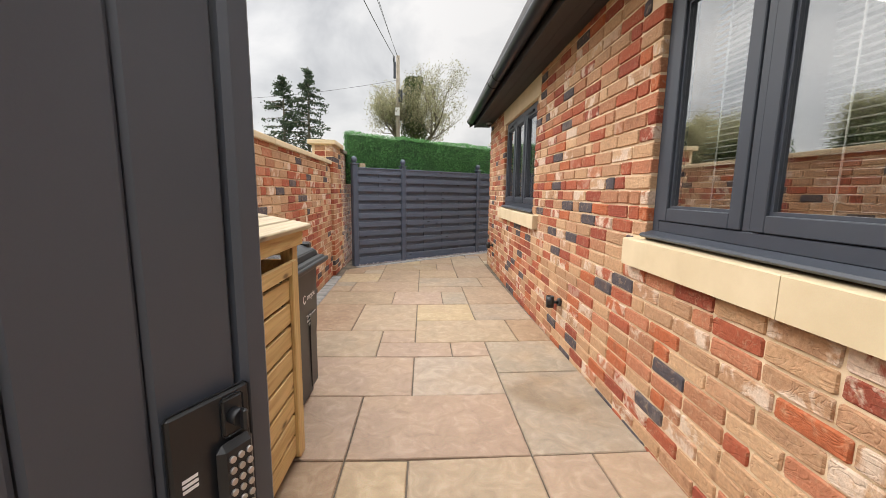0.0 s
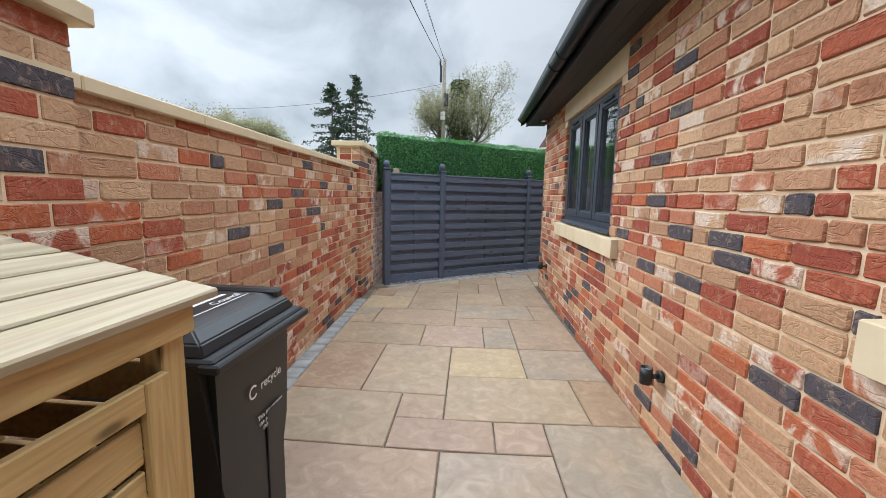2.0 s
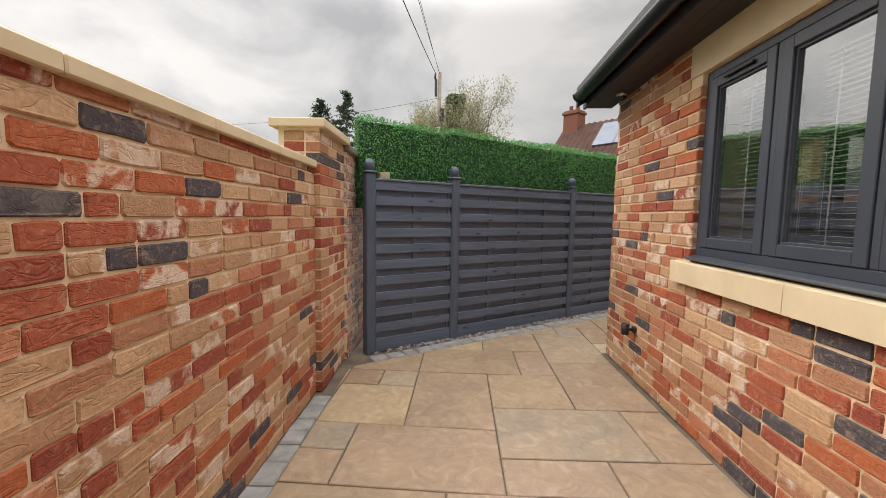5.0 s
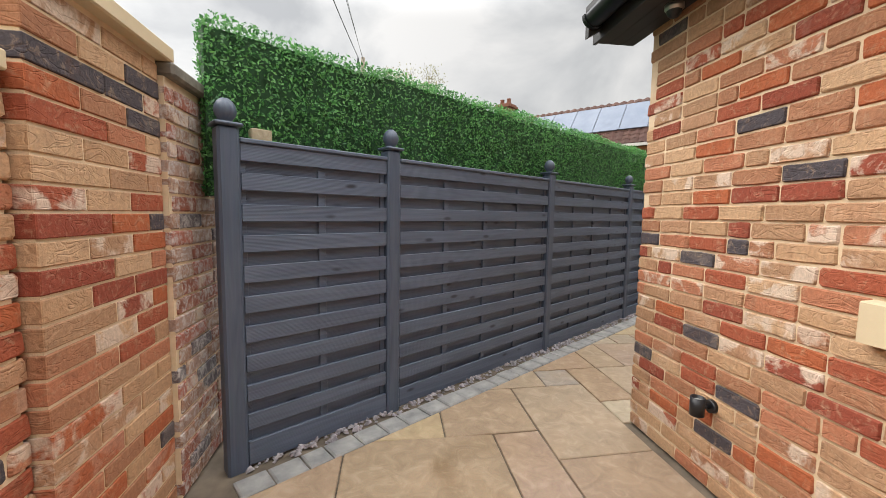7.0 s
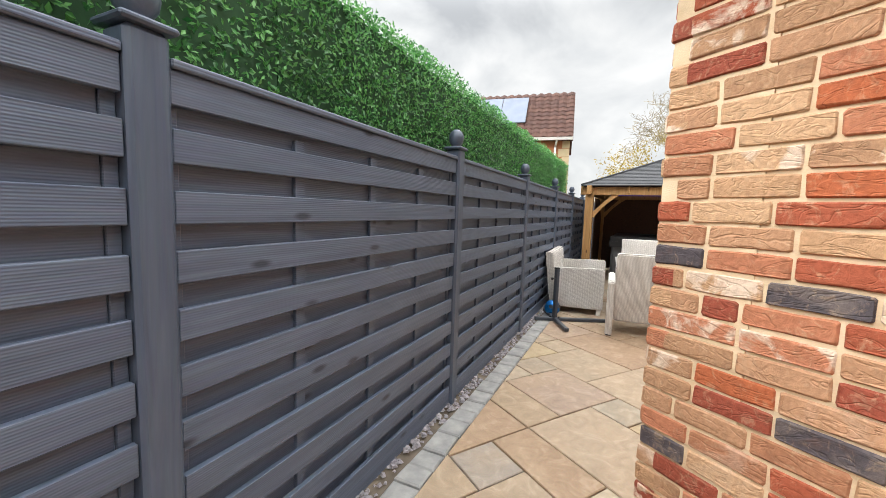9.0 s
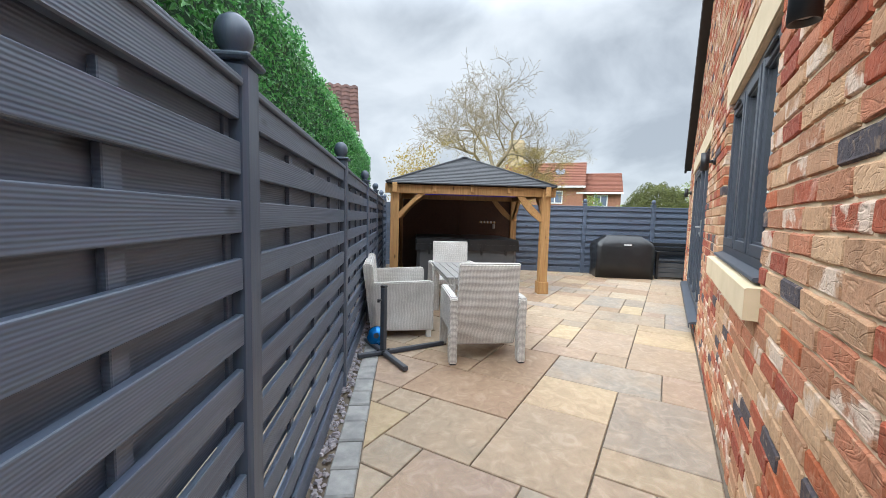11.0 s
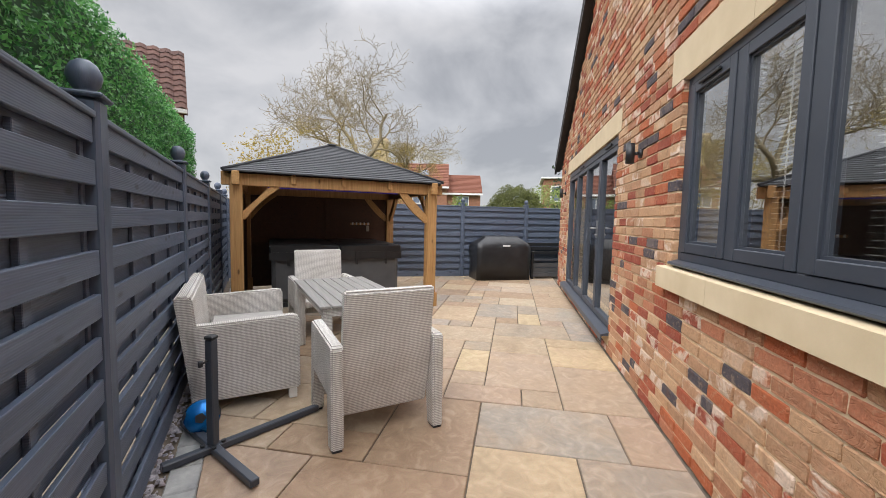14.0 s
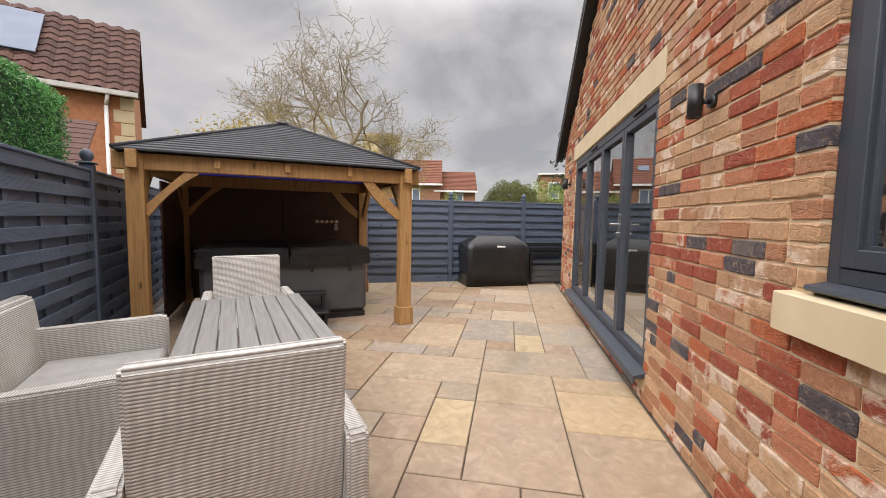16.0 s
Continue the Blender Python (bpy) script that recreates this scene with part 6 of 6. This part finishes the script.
BENCH = FAR @ Matrix.Translation((3.17, -0.09, 0.0))
bench = thing("storage_bench", BENCH, "dark grey slatted garden bench beside the barbecue", "bench")
for x in (0.0, 1.14):
    for y in (-0.50, -0.06):
        box_part("leg", bench, BLACK, x, x + 0.055, y, y + 0.055, 0.0, 0.60 if y < -0.3 else 0.82, 0.004)
    box_part("armrest", bench, BLACK, x - 0.01, x + 0.065, -0.52, 0.0, 0.601, 0.63, 0.004)
for k in range(4):
    box_part("seat_slat", bench, BLACK, 0.056, 1.139, -0.50 + k * 0.11, -0.405 + k * 0.11, 0.40, 0.425, 0.003)
for k in range(3):
    box_part("back_slat", bench, BLACK, 0.056, 1.139, -0.035, -0.012, 0.52 + k * 0.10, 0.60 + k * 0.10, 0.003)
for k in range(3):
    box_part("front_slat", bench, TUB, 0.056, 1.139, -0.495, -0.475, 0.05 + k * 0.11, 0.145 + k * 0.11, 0.003)

# ---- the neighbours' houses ----
def pitched_roof(bm_list, x0, x1, y0, y1, eave, ridge, over=0.25, thick=0.12):
    """Two roof slopes whose ridge runs along x; eaves at y0 and y1."""
    mid = (y0 + y1) / 2
    k = (ridge - eave) / (mid - y0)
    for s in (0, 1):
        ye = y0 - over if s == 0 else y1 + over
        ze = eave - over * k
        pts = [(ye, ze), (mid, ridge), (mid, ridge + thick), (ye, ze + thick)]
        extrude_profile(bm_list[s], pts, x0 - 0.12, x1 + 0.12)


NB = place(10.94, 17.23, 0, 134.6)      # along the front eaves, away from the near corner; y away from the garden is negative
nb = thing("neighbour_house", NB, "orange brick house with brown pantiles, solar panels and white gutter", "house")
bm = bmesh.new()
bx(bm, 0.0, 10.2, -3.6, -0.15, -0.16, 4.08)
v = [bm.verts.new(p) for p in ((0.0, -3.6, 4.08), (0.0, -0.15, 4.08), (0.0, -1.875, 6.0), (10.2, -3.6, 4.08), (10.2, -0.15, 4.08), (10.2, -1.875, 6.0))]
for q in ((0, 1, 2), (3, 5, 4)):
    bm.faces.new([v[k] for k in q])
part("wall", bm, ORANGE_BRICK, nb)
r1, r2 = bmesh.new(), bmesh.new()
pitched_roof((r2, r1), 0.0, 10.2, -3.6, -0.15, 4.12, 6.08, 0.15, 0.06)
rf = part("roof", r1, PANTILE, nb)
part("roof", r2, PANTILE, nb)
tv, tf = [], []
slope_len = math.hypot(1.875, 1.96 + 0.16)
rows, cols = 11, 34
for r in range(rows):
    for c in range(cols):
        x = -0.12 + c * 0.305
        t0, t1 = r / rows, (r + 1.12) / rows
        o = len(tv)
        for t, lift in ((t0, 0.045), (min(t1, 1.0), 0.012)):
            y, z = 0.02 - t * 1.895, 3.995 + t * 2.115 + 0.055
            for q, h in ((0.0, 0.0), (0.08, 0.045), (0.155, 0.055), (0.22, 0.02), (0.30, 0.0)):
                tv.append((x + q, y, z + h + lift))
        for k in range(4):
            tf.append((o + k, o + k + 1, o + 6 + k, o + 5 + k))
        tf.append((o, o + 5, o + 9, o + 4))
ob = new("tiling", raw_mesh("tiling", tv, tf, PANTILE))
ob.parent = rf
tagged(ob, kind="stuff")
bm = bmesh.new()
extrude_profile(bm, [(0.0, 3.98), (0.11, 3.98), (0.13, 4.08), (0.11, 4.08), (0.095, 4.0), (0.0, 4.0)], -0.1, 10.3)
part("gutter", bm, WHITE, nb, "white plastic gutter")
bm = bmesh.new()
tube(bm, (0.5, -0.09, 0.0), (0.5, -0.09, 3.75), 0.04, seg=10)
tube(bm, (0.5, -0.09, 3.75), (0.45, 0.05, 3.98), 0.04, seg=10)
part("downpipe", bm, WHITE, nb)
for k in range(13):
    w = 0.38 if k % 2 else 0.25
    box_part("quoin", nb, CREAM, -0.012, w, -0.2, -0.138, 0.1 + k * 0.3, 0.385 + k * 0.3, 0.006)
for x in (1.9, 5.5):
    bm = bmesh.new()
    bx(bm, x, x + 1.3, -0.2, -0.12, 2.55, 3.62, 0.01)
    wn = part("window", bm, WHITE, nb)
    for k in range(2):
        bm = bmesh.new()
        bx(bm, x + 0.07 + k * 0.61, x + 0.62 + k * 0.61, -0.119, -0.112, 2.63, 3.54)
        part("pane", bm, SOLAR, wn)
    bm = bmesh.new()
    for k in range(12):
        bx(bm, x - 0.03 + k * 0.114, x + 0.075 + k * 0.114, -0.149, -0.14, 3.63, 3.85)
    part("brick_arch", bm, RED_TILE, nb)
ang = math.atan2(2.115, 1.895)
for c in range(6):
    for r in range(1):
        bm = bmesh.new()
        bx(bm, 0.0, 1.02, 0.0, 1.65, 0.0, 0.04, 0.006)
        bmesh.ops.transform(bm, matrix=Matrix.Translation((1.69 + c * 1.04, -0.53, 4.755)) @ Matrix.Rotation(math.pi - ang, 4, "X") @ Matrix.Scale(-1, 4, (0, 0, 1)), verts=bm.verts[:])
        sp = part("solar_panel", bm, SOLAR, nb, "grey-blue solar panel")
bm = bmesh.new()
bx(bm, 9.3, 10.15, -2.25, -1.5, 5.6, 6.95, 0.01)
bx(bm, 9.24, 10.21, -2.31, -1.44, 6.75, 6.87, 0.01)
ch = part("chimney", bm, RED_TILE, nb, "weathered red-brown brick chimney")
for k in range(2):
    bm = bmesh.new()
    lathe(bm, [(0.11, 6.95), (0.12, 7.0), (0.095, 7.2), (0.12, 7.24), (0.09, 7.24), (0.0, 7.1)], (9.55 + k * 0.38, -1.875, 0), 14)
    part("chimney_pot", bm, RED_TILE, ch)
# tiled lean-to between the hedge and the house
lt = thing("garden_outbuilding", place(6.9, 15.0, 0, 134.6), "low outbuilding with a weathered brown tiled roof", "outbuilding")
bm = bmesh.new()
bx(bm, -0.75, 2.4, -1.6, 0.0, -0.16, 1.9)
part("wall", bm, ORANGE_BRICK, lt)
for k in range(9):
    bm = bmesh.new()
    t0, t1 = k / 9, (k + 1) / 9
    extrude_profile(bm, [(0.2 - 1.8 * t0, 1.86 + 0.95 * t0), (0.2 - 1.8 * t1, 1.86 + 0.95 * t1), (0.2 - 1.8 * t1, 1.89 + 0.95 * t1), (0.2 - 1.8 * t0, 1.90 + 0.95 * t0)], -0.9, 2.6)
    part("tile_course", bm, PANTILE, lt)


def far_house(m, label, length, depth, eave, ridge, wings):
    """A brick house seen from its eaves side, which faces -y."""
    h = thing("red_roof_house", m, label, "house")
    bm = bmesh.new()
    bx(bm, 0, length, 0, depth, -0.16, eave)
    v = [bm.verts.new(p) for p in ((0, 0, eave), (0, depth, eave), (0, depth / 2, ridge), (length, 0, eave), (length, depth, eave), (length, depth / 2, ridge))]
    bm.faces.new((v[0], v[1], v[2]))
    bm.faces.new((v[3], v[5], v[4]))
    part("wall", bm, BROWN_BRICK, h)
    a, b = bmesh.new(), bmesh.new()
    pitched_roof((a, b), 0, length, 0, depth, eave, ridge, 0.3, 0.12)
    ra = part("roof", a, RED_TILE, h)
    part("roof", b, RED_TILE, h)
    sl = math.atan2(ridge - eave, depth / 2)
    bm = bmesh.new()
    n = 14
    for k in range(n):
        t = k / n
        y, z = -0.3 + (depth / 2 + 0.3) * t, eave - 0.3 * math.tan(sl) + (ridge - eave + 0.3 * math.tan(sl)) * t + 0.12
        bx(bm, -0.12, length + 0.12, y, y + 0.12, z + 0.004, z + 0.05)
    tagged(part("tiling", bm, RED_TILE, ra), kind="stuff")
    bm = bmesh.new()
    bx(bm, -0.15, length + 0.15, -0.38, -0.3, eave - 0.28, eave - 0.14)
    part("gutter", bm, WHITE, h)
    for x, z, w, t in wings:
        bm = bmesh.new()
        bx(bm, x, x + w, -0.05, 0.05, z, z + t, 0.01)
        wn = part("window", bm, WHITE, h)
        for k in range(2):
            bm = bmesh.new()
            bx(bm, x + 0.08 + k * (w - 0.08) / 2, x + (k + 1) * (w - 0.08) / 2, -0.06, -0.052, z + 0.09, z + t - 0.09)
            part("pane", bm, SOLAR, wn)
    return h, ra


fh, fh_roof = far_house(place(30.8, 19.85, 0, -80), "distant brick house with a red tiled roof and white windows", 6.4, 5.0, 4.0, 5.85, ((0.4, 2.5, 1.1, 1.0), (3.7, 2.5, 1.2, 1.0)))
bm = bmesh.new()
bx(bm, 0.2, 1.4, 2.0, 2.9, 5.2, 7.9, 0.02)
bx(bm, 0.14, 1.46, 1.94, 2.96, 7.6, 7.75, 0.02)
part("chimney", bm, CREAM, fh)
bm = bmesh.new()
bx(bm, 4.2, 4.9, 0.9, 1.6, 4.98, 5.08)
bmesh.ops.rotate(bm, cent=(4.5, 1.2, 5.0), matrix=Matrix.Rotation(math.atan2(1.85, 2.5), 3, "X"), verts=bm.verts[:])
part("skylight", bm, SOLAR, fh_roof)
far_house(place(32.2, 13.95, 0, -80), "lower wing of the distant brick house under red tiles", 3.0, 4.2, 3.55, 4.95, ((1.1, 2.3, 1.0, 0.9),))
fh2 = thing("flat_roof_house", place(31.8, 6.25, 0, -92), "distant brown brick house with a white-framed window", "house")
bm = bmesh.new()
bx(bm, 0, 7, 0, 5, -0.16, 4.5)
part("wall", bm, BROWN_BRICK, fh2)
bm = bmesh.new()
bx(bm, -0.2, 7.2, -0.2, 5.2, 4.5, 4.62, 0.02)
part("roof", bm, WHITE, fh2)
bm = bmesh.new()
bx(bm, 0.5, 1.3, -0.05, 0.05, 2.8, 4.0, 0.02)
wn = part("window", bm, WHITE, fh2)
bm = bmesh.new()
bx(bm, 0.6, 1.2, -0.06, -0.052, 2.9, 3.9)
part("pane", bm, SOLAR, wn)


# ---- trees ----
def limb_mesh(name, segs, material, parent, sides=5):
    """Tapered limbs: each a list of (point, radius)."""
    verts, faces = [], []
    for path in segs:
        rings = []
        for k, (p, r) in enumerate(path):
            d = (path[min(k + 1, len(path) - 1)][0] - path[max(k - 1, 0)][0])
            q = d.to_track_quat("Z", "Y") if d.length > 1e-6 else Vector((0, 0, 1)).to_track_quat("Z", "Y")
            rings.append(len(verts))
            for j in range(sides):
                a = 2 * math.pi * j / sides
                verts.append(p + q @ Vector((r * math.cos(a), r * math.sin(a), 0)))
        for r0, r1 in zip(rings, rings[1:]):
            for j in range(sides):
                faces.append((r0 + j, r0 + (j + 1) % sides, r1 + (j + 1) % sides, r1 + j))
    ob = new(name, raw_mesh(name, verts, faces, material))
    for pl in ob.data.polygons:
        pl.use_smooth = True
    ob.parent = parent
    return ob


def grow(rt, p, d, length, radius, level, segs, tips, kink, split, rise):
    """A limb and its side limbs, wandering as it goes."""
    path = [(p.copy(), radius)]
    n = 5 if level else 6
    for k in range(n):
        d = (d + Vector((rt.gauss(0, kink), rt.gauss(0, kink), rt.gauss(0, kink) + rise))).normalized()
        p = p + d * length / n
        r = max(0.0045, radius * (1 - 0.62 * (k + 1) / n))
        path.append((p.copy(), r))
        if level < 4 and k >= (2 if level == 0 else 1):
            for _ in range(split[level]):
                if rt.random() < 0.8:
                    side = Vector((rt.gauss(0, 1), rt.gauss(0, 1), rt.gauss(0.15, 0.6)))
                    side = (d * 0.75 + side.normalized() * 0.8).normalized()
                    grow(rt, p, side, length * rt.uniform(0.45, 0.68), r * 0.62, level + 1, segs, tips, kink, split, rise)
    segs.append(path)
    if level >= 2:
        tips += [q for q, _ in path[2:]]


def broad_tree(name, m, label, seed, trunk, length, radius, bark, leaf_sets, kink=0.16, split=(2, 2, 2, 1), rise=0.05, lean=(0, 0)):
    """leaf_sets: (material, leaves per tip, size, spread, lowest, highest part of the tips)."""
    rt = random.Random(seed)
    t = thing(name, m, label, "tree")
    segs, tips = [], []
    base = Vector((0, 0, -0.2))
    top = Vector((lean[0], lean[1], trunk))
    segs.append([(base, radius * 1.25), (base.lerp(top, 0.5) + Vector((rt.gauss(0, .1), rt.gauss(0, .1), 0)), radius * 1.05), (top, radius)])
    for k in range(4):
        a = k * 1.6 + rt.random()
        grow(rt, top, Vector((math.cos(a) * 0.65, math.sin(a) * 0.65, 0.85)).normalized(), length * rt.uniform(0.8, 1.1), radius * 0.7, 0, segs, tips, kink, split, rise)
    limb_mesh("trunk", segs, bark, t)
    rs2 = np.random.RandomState(seed)
    tips = np.array([list(q) for q in tips])
    zs = tips[:, 2]
    for material, per, size, spread, lo, hi in leaf_sets:
        zlo, zhi = np.quantile(zs, lo), np.quantile(zs, hi)
        sel = tips[(zs >= zlo) & (zs <= zhi)]
        pts = np.repeat(sel, per, axis=0) + rs2.normal(size=(len(sel) * per, 3)) * spread
        v, f = leaf_cloud(pts, np.tile([0, 0, 0.6], (len(pts), 1)), size, rs2, 1.0)
        leaves("crown", v, f, material, t)
    return t


broad_tree("willow_tree", place(14.25, 13.5, 0, 30), "bare twisted willow with a few yellow-green young leaves", 5, 2.6, 2.5, 0.13, WILLOW_BARK,
           ((YELLOW_LEAF, 3, 0.034, 0.09, 0.0, 0.28),), 0.3, (2, 2, 2, 1), 0.03, (-0.3, 0.1))
for q, (x, y, h, w, n) in enumerate(((11.0, 14.6, 3.3, 1.1, 5000), (16.5, 14.0, 4.0, 1.5, 5000))):
    t = thing("yellow_shrub", place(x, y), "shrub in yellow spring leaf behind the fence", "shrub", "yellow shrubs")
    bm = bmesh.new()
    for k in range(7):
        a = k * 0.9
        tube(bm, (0.1 * math.cos(a), 0.1 * math.sin(a), -0.16), (w * 0.6 * math.cos(a), w * 0.6 * math.sin(a), h * 0.85), 0.03, 0.008, 6)
    part("stems", bm, WILLOW_BARK, t)
    d = rs.normal(size=(n, 3))
    d /= np.linalg.norm(d, axis=1, keepdims=True)
    rad = rs.uniform(0.35, 1.0, n) ** 0.6
    lump = 1 + 0.3 * np.sin(d[:, 0] * 5 + q) * np.cos(d[:, 1] * 6) + 0.12 * np.sin(d[:, 2] * 9 + d[:, 0] * 7)
    pts = d * (rad * lump)[:, None] * np.array([w, w, h * 0.45]) + np.array([0, 0, h * 0.6])
    v, f = leaf_cloud(pts, d, 0.075, rs, 0.9)
    leaves("crown", v, f, YELLOW_LEAF, t)


def leafy_bush(x, y, w, h, n, material, label, size=0.12):
    t = thing("garden_bush", place(x, y), label, "bush")
    bm = bmesh.new()
    for k in range(6):
        a = k * 1.05
        tube(bm, (0.08 * math.cos(a), 0.08 * math.sin(a), -0.16), (w * 0.5 * math.cos(a), w * 0.5 * math.sin(a), h * 0.7), 0.04, 0.01, 6)
    part("stems", bm, BARK, t)
    d = rs.normal(size=(n, 3))
    d[:, 2] = np.abs(d[:, 2]) * 0.9 - 0.15
    d /= np.linalg.norm(d, axis=1, keepdims=True)
    lump = 1 + 0.07 * np.sin(d[:, 0] * 7 + x) * np.cos(d[:, 1] * 6 + d[:, 2] * 4) + 0.03 * np.sin(d[:, 2] * 17 + d[:, 1] * 15)
    rad = rs.uniform(0.8, 1.02, n)
    pts = d * (rad * lump)[:, None] * np.array([w, w, h * 0.62]) + np.array([0, 0, h * 0.38])
    v, f = leaf_cloud(pts, d, size, rs, 0.7)
    leaves("crown", v, f, material, t)
    return t


leafy_bush(21.6, 8.3, 1.5, 3.05, 26000, BUSH_LEAF, "rounded evergreen bush beyond the fence", 0.085)
leafy_bush(22.5, 11.3, 0.7, 2.6, 1200, LIME_LEAF, "small lime-green shrub beyond the fence")
leafy_bush(24.0, 9.9, 0.9, 2.2, 1200, LIME_LEAF, "small lime-green shrub beyond the fence")
leafy_bush(24.5, 6.6, 1.6, 3.4, 3500, LIME_LEAF, "leafy light green bush by the house corner")


def conifer(x, y, h, w, seed):
    rt = random.Random(seed)
    t = thing("spruce_tree", place(x, y), "tall dark spruce with drooping open branches", "tree", "spruce pair")
    bm = bmesh.new()
    tube(bm, (0, 0, -0.2), (0.1, 0.1, h), 0.22, 0.02, 8)
    part("trunk", bm, BARK, t)
    segs, pts = [], []
    z = 2.0
    while z < h - 0.2:
        reach = w * (1 - (z / h) ** 1.2) * rt.uniform(0.55, 1.12) + 0.25
        a = rt.uniform(0, 6.283)
        p = Vector((0.1 * z / h, 0.1 * z / h, z))
        path = [(p, 0.045)]
        for k in range(1, 6):
            u = k / 5
            q = p + Vector((math.cos(a) * reach * u, math.sin(a) * reach * u, reach * (0.10 * u - 0.42 * u * u + 0.22 * u ** 3)))
            path.append((q, 0.045 * (1 - 0.8 * u)))
            for _ in range(int(6 + 7 * u)):
                pts.append((q.x + rt.gauss(0, 0.16), q.y + rt.gauss(0, 0.16), q.z - abs(rt.gauss(0, 0.2)) + 0.05))
        segs.append(path)
        z += rt.uniform(0.07, 0.16)
    limb_mesh("branches", segs, BARK, t, 4)
    pts = np.array(pts)
    v, f = leaf_cloud(pts, np.tile([0, 0, 0.4], (len(pts), 1)), 0.26, np.random.RandomState(seed), 1.0)
    leaves("crown", v, f, SPRUCE_LEAF, t)


conifer(-13.9, 39.5, 11.9, 4.7, 21)
conifer(-11.4, 39.0, 12.5, 4.4, 22)
conifer(27.5, 4.4, 8.6, 2.2, 23)
broad_tree("ivy_clad_tree", place(-1.5, 33.8), "tall spring tree, pale young leaf outside and dark ivy within", 9, 3.6, 3.9, 0.28, BARK,
           ((PALE_LEAF, 1, 0.13, 0.2, 0.0, 1.0),), 0.14, (2, 2, 2, 1), 0.1)
ivy = thing("ivy_column", place(-1.1, 33.4), "dense dark ivy climbing the tree", "ivy")
n = 7000
a, zz = rs.uniform(0, 6.283, n), rs.uniform(0.0, 1.0, n)
rr = (1.15 - 0.65 * zz) * (1 + 0.35 * np.sin(zz * 14 + a * 2)) * rs.uniform(0.75, 1.05, n)
pts = np.stack([rr * np.cos(a) + 0.25 * np.sin(zz * 6), rr * np.sin(a), zz * 10.2], 1)
v, f = leaf_cloud(pts, np.stack([np.cos(a), np.sin(a), 0 * a + 0.3], 1), 0.22, rs, 0.7)
leaves("crown", v, f, IVY_LEAF, ivy)
for k, (x, y, sd, ln) in enumerate(((-25.5, 39.5, 31, 3.9), (-21.0, 37.0, 32, 2.9), (-32.0, 30.0, 33, 4.2), (-35, 18, 34, 4.5))):
    broad_tree("bare_tree", place(x, y), "distant tree just coming into pale leaf", sd, 2.4, ln, 0.22, BARK, ((PALE_LEAF, 3, 0.16, 0.3, 0.0, 1.0), (IVY_LEAF, 4, 0.2, 0.4, 0.0, 0.4)), 0.15, (2, 2, 2, 1), 0.06)

# ---- telegraph pole and wires ----
pole = thing("telegraph_pole", place(-2.42, 32.2), "weathered wooden telegraph pole with fittings", "pole")
bm = bmesh.new()
tube(bm, (0, 0, -0.3), (0.05, 0, 11.4), 0.17, 0.13, 12)
part("shaft", bm, POLE_WOOD, pole)
bm = bmesh.new()
bx(bm, -0.28, -0.1, -0.25, -0.1, 9.7, 10.9, 0.02)
bx(bm, 0.1, 0.4, -0.3, -0.1, 8.0, 8.9, 0.02)
tube(bm, (-0.25, -0.2, 10.9), (-0.25, -0.2, 11.3), 0.07, seg=8)
part("fittings", bm, FRAME, pole)
bm = bmesh.new()
bx(bm, -0.18, 0.18, -0.22, -0.17, 7.0, 7.6, 0.01)
part("notice_plate", bm, WHITE, pole)
for p0, p1, sag, r in (((-2.6, 32.0, 11.2), (-3.3, -8.0, 8.3), 0.7, 0.022), ((-2.3, 32.0, 11.1), (-2.2, -8.0, 8.6), 0.5, 0.012), ((-2.3, 32.0, 11.0), (-1.9, -8.0, 8.5), 0.5, 0.010), ((-2.5, 32.1, 9.6), (-24, 36.0, 8.6), 0.5, 0.014)):
    bm = bmesh.new()
    p0, p1 = Vector(p0), Vector(p1)
    prev = p0
    for k in range(1, 17):
        t = k / 16
        q = p0.lerp(p1, t) - Vector((0, 0, 4 * sag * t * (1 - t)))
        tube(bm, prev, q, r, seg=5, caps=False)
        prev = q
    bmesh.ops.remove_doubles(bm, verts=bm.verts[:], dist=0.004)
    solid("overhead_wire", bm, BLACK, "thin black overhead wire from the pole", "wire", "overhead wires")

# ---- bricks of the walls, nearest first ----
side_open = [(a, b, c, d) for a, b, c, d in WIN_SIDE] + [(a, b, 0.905, 1.05) for a, b in SILL_SIDE] + [(a - 0.12, b + 0.12, d, EAVE) for a, b, c, d in WIN_SIDE]
lay_bricks(wall_side, courses(9.5, EAVE + 0.04, side_open, 41), (7.2, 0.9))
gab_open = [WIN_GABLE, DOOR_GABLE, (1.235, 3.0, 0.905, 1.05), (1.12, 3.07, 2.165, 2.39), (4.26, 7.85, 2.17, 2.39), (d0 - 0.04, d1 + 0.04, 0.13, 0.2)]
gtop = lambda s: EAVE + 0.10 + min(s, GLEN - s) * SLOPE  # noqa: E731
lay_bricks(wall_gable, courses(GLEN, gtop, gab_open, 42, -0.0075), (2.4, 0.9))
lay_bricks(wall_left, courses(wall_len, 1.65, [(min(s_a, s_b) - 0.004, min(s_a, s_b) + 0.444, 0, 1.7), (-0.5, s_c + 0.644, 0, 1.7)], 43), (2.3, 1.0))
for n, (a, b, z) in enumerate(courses(1.31, 1.83, [], 44)):
    ob = new("brick", raw_mesh("old_brick", *brick_shape(b - a, 0.065, n * 5 + 3), BRICK_OLD))
    ob.parent = wall_old
    ob.location = (a, RNG.uniform(-0.003, 0.002), z)
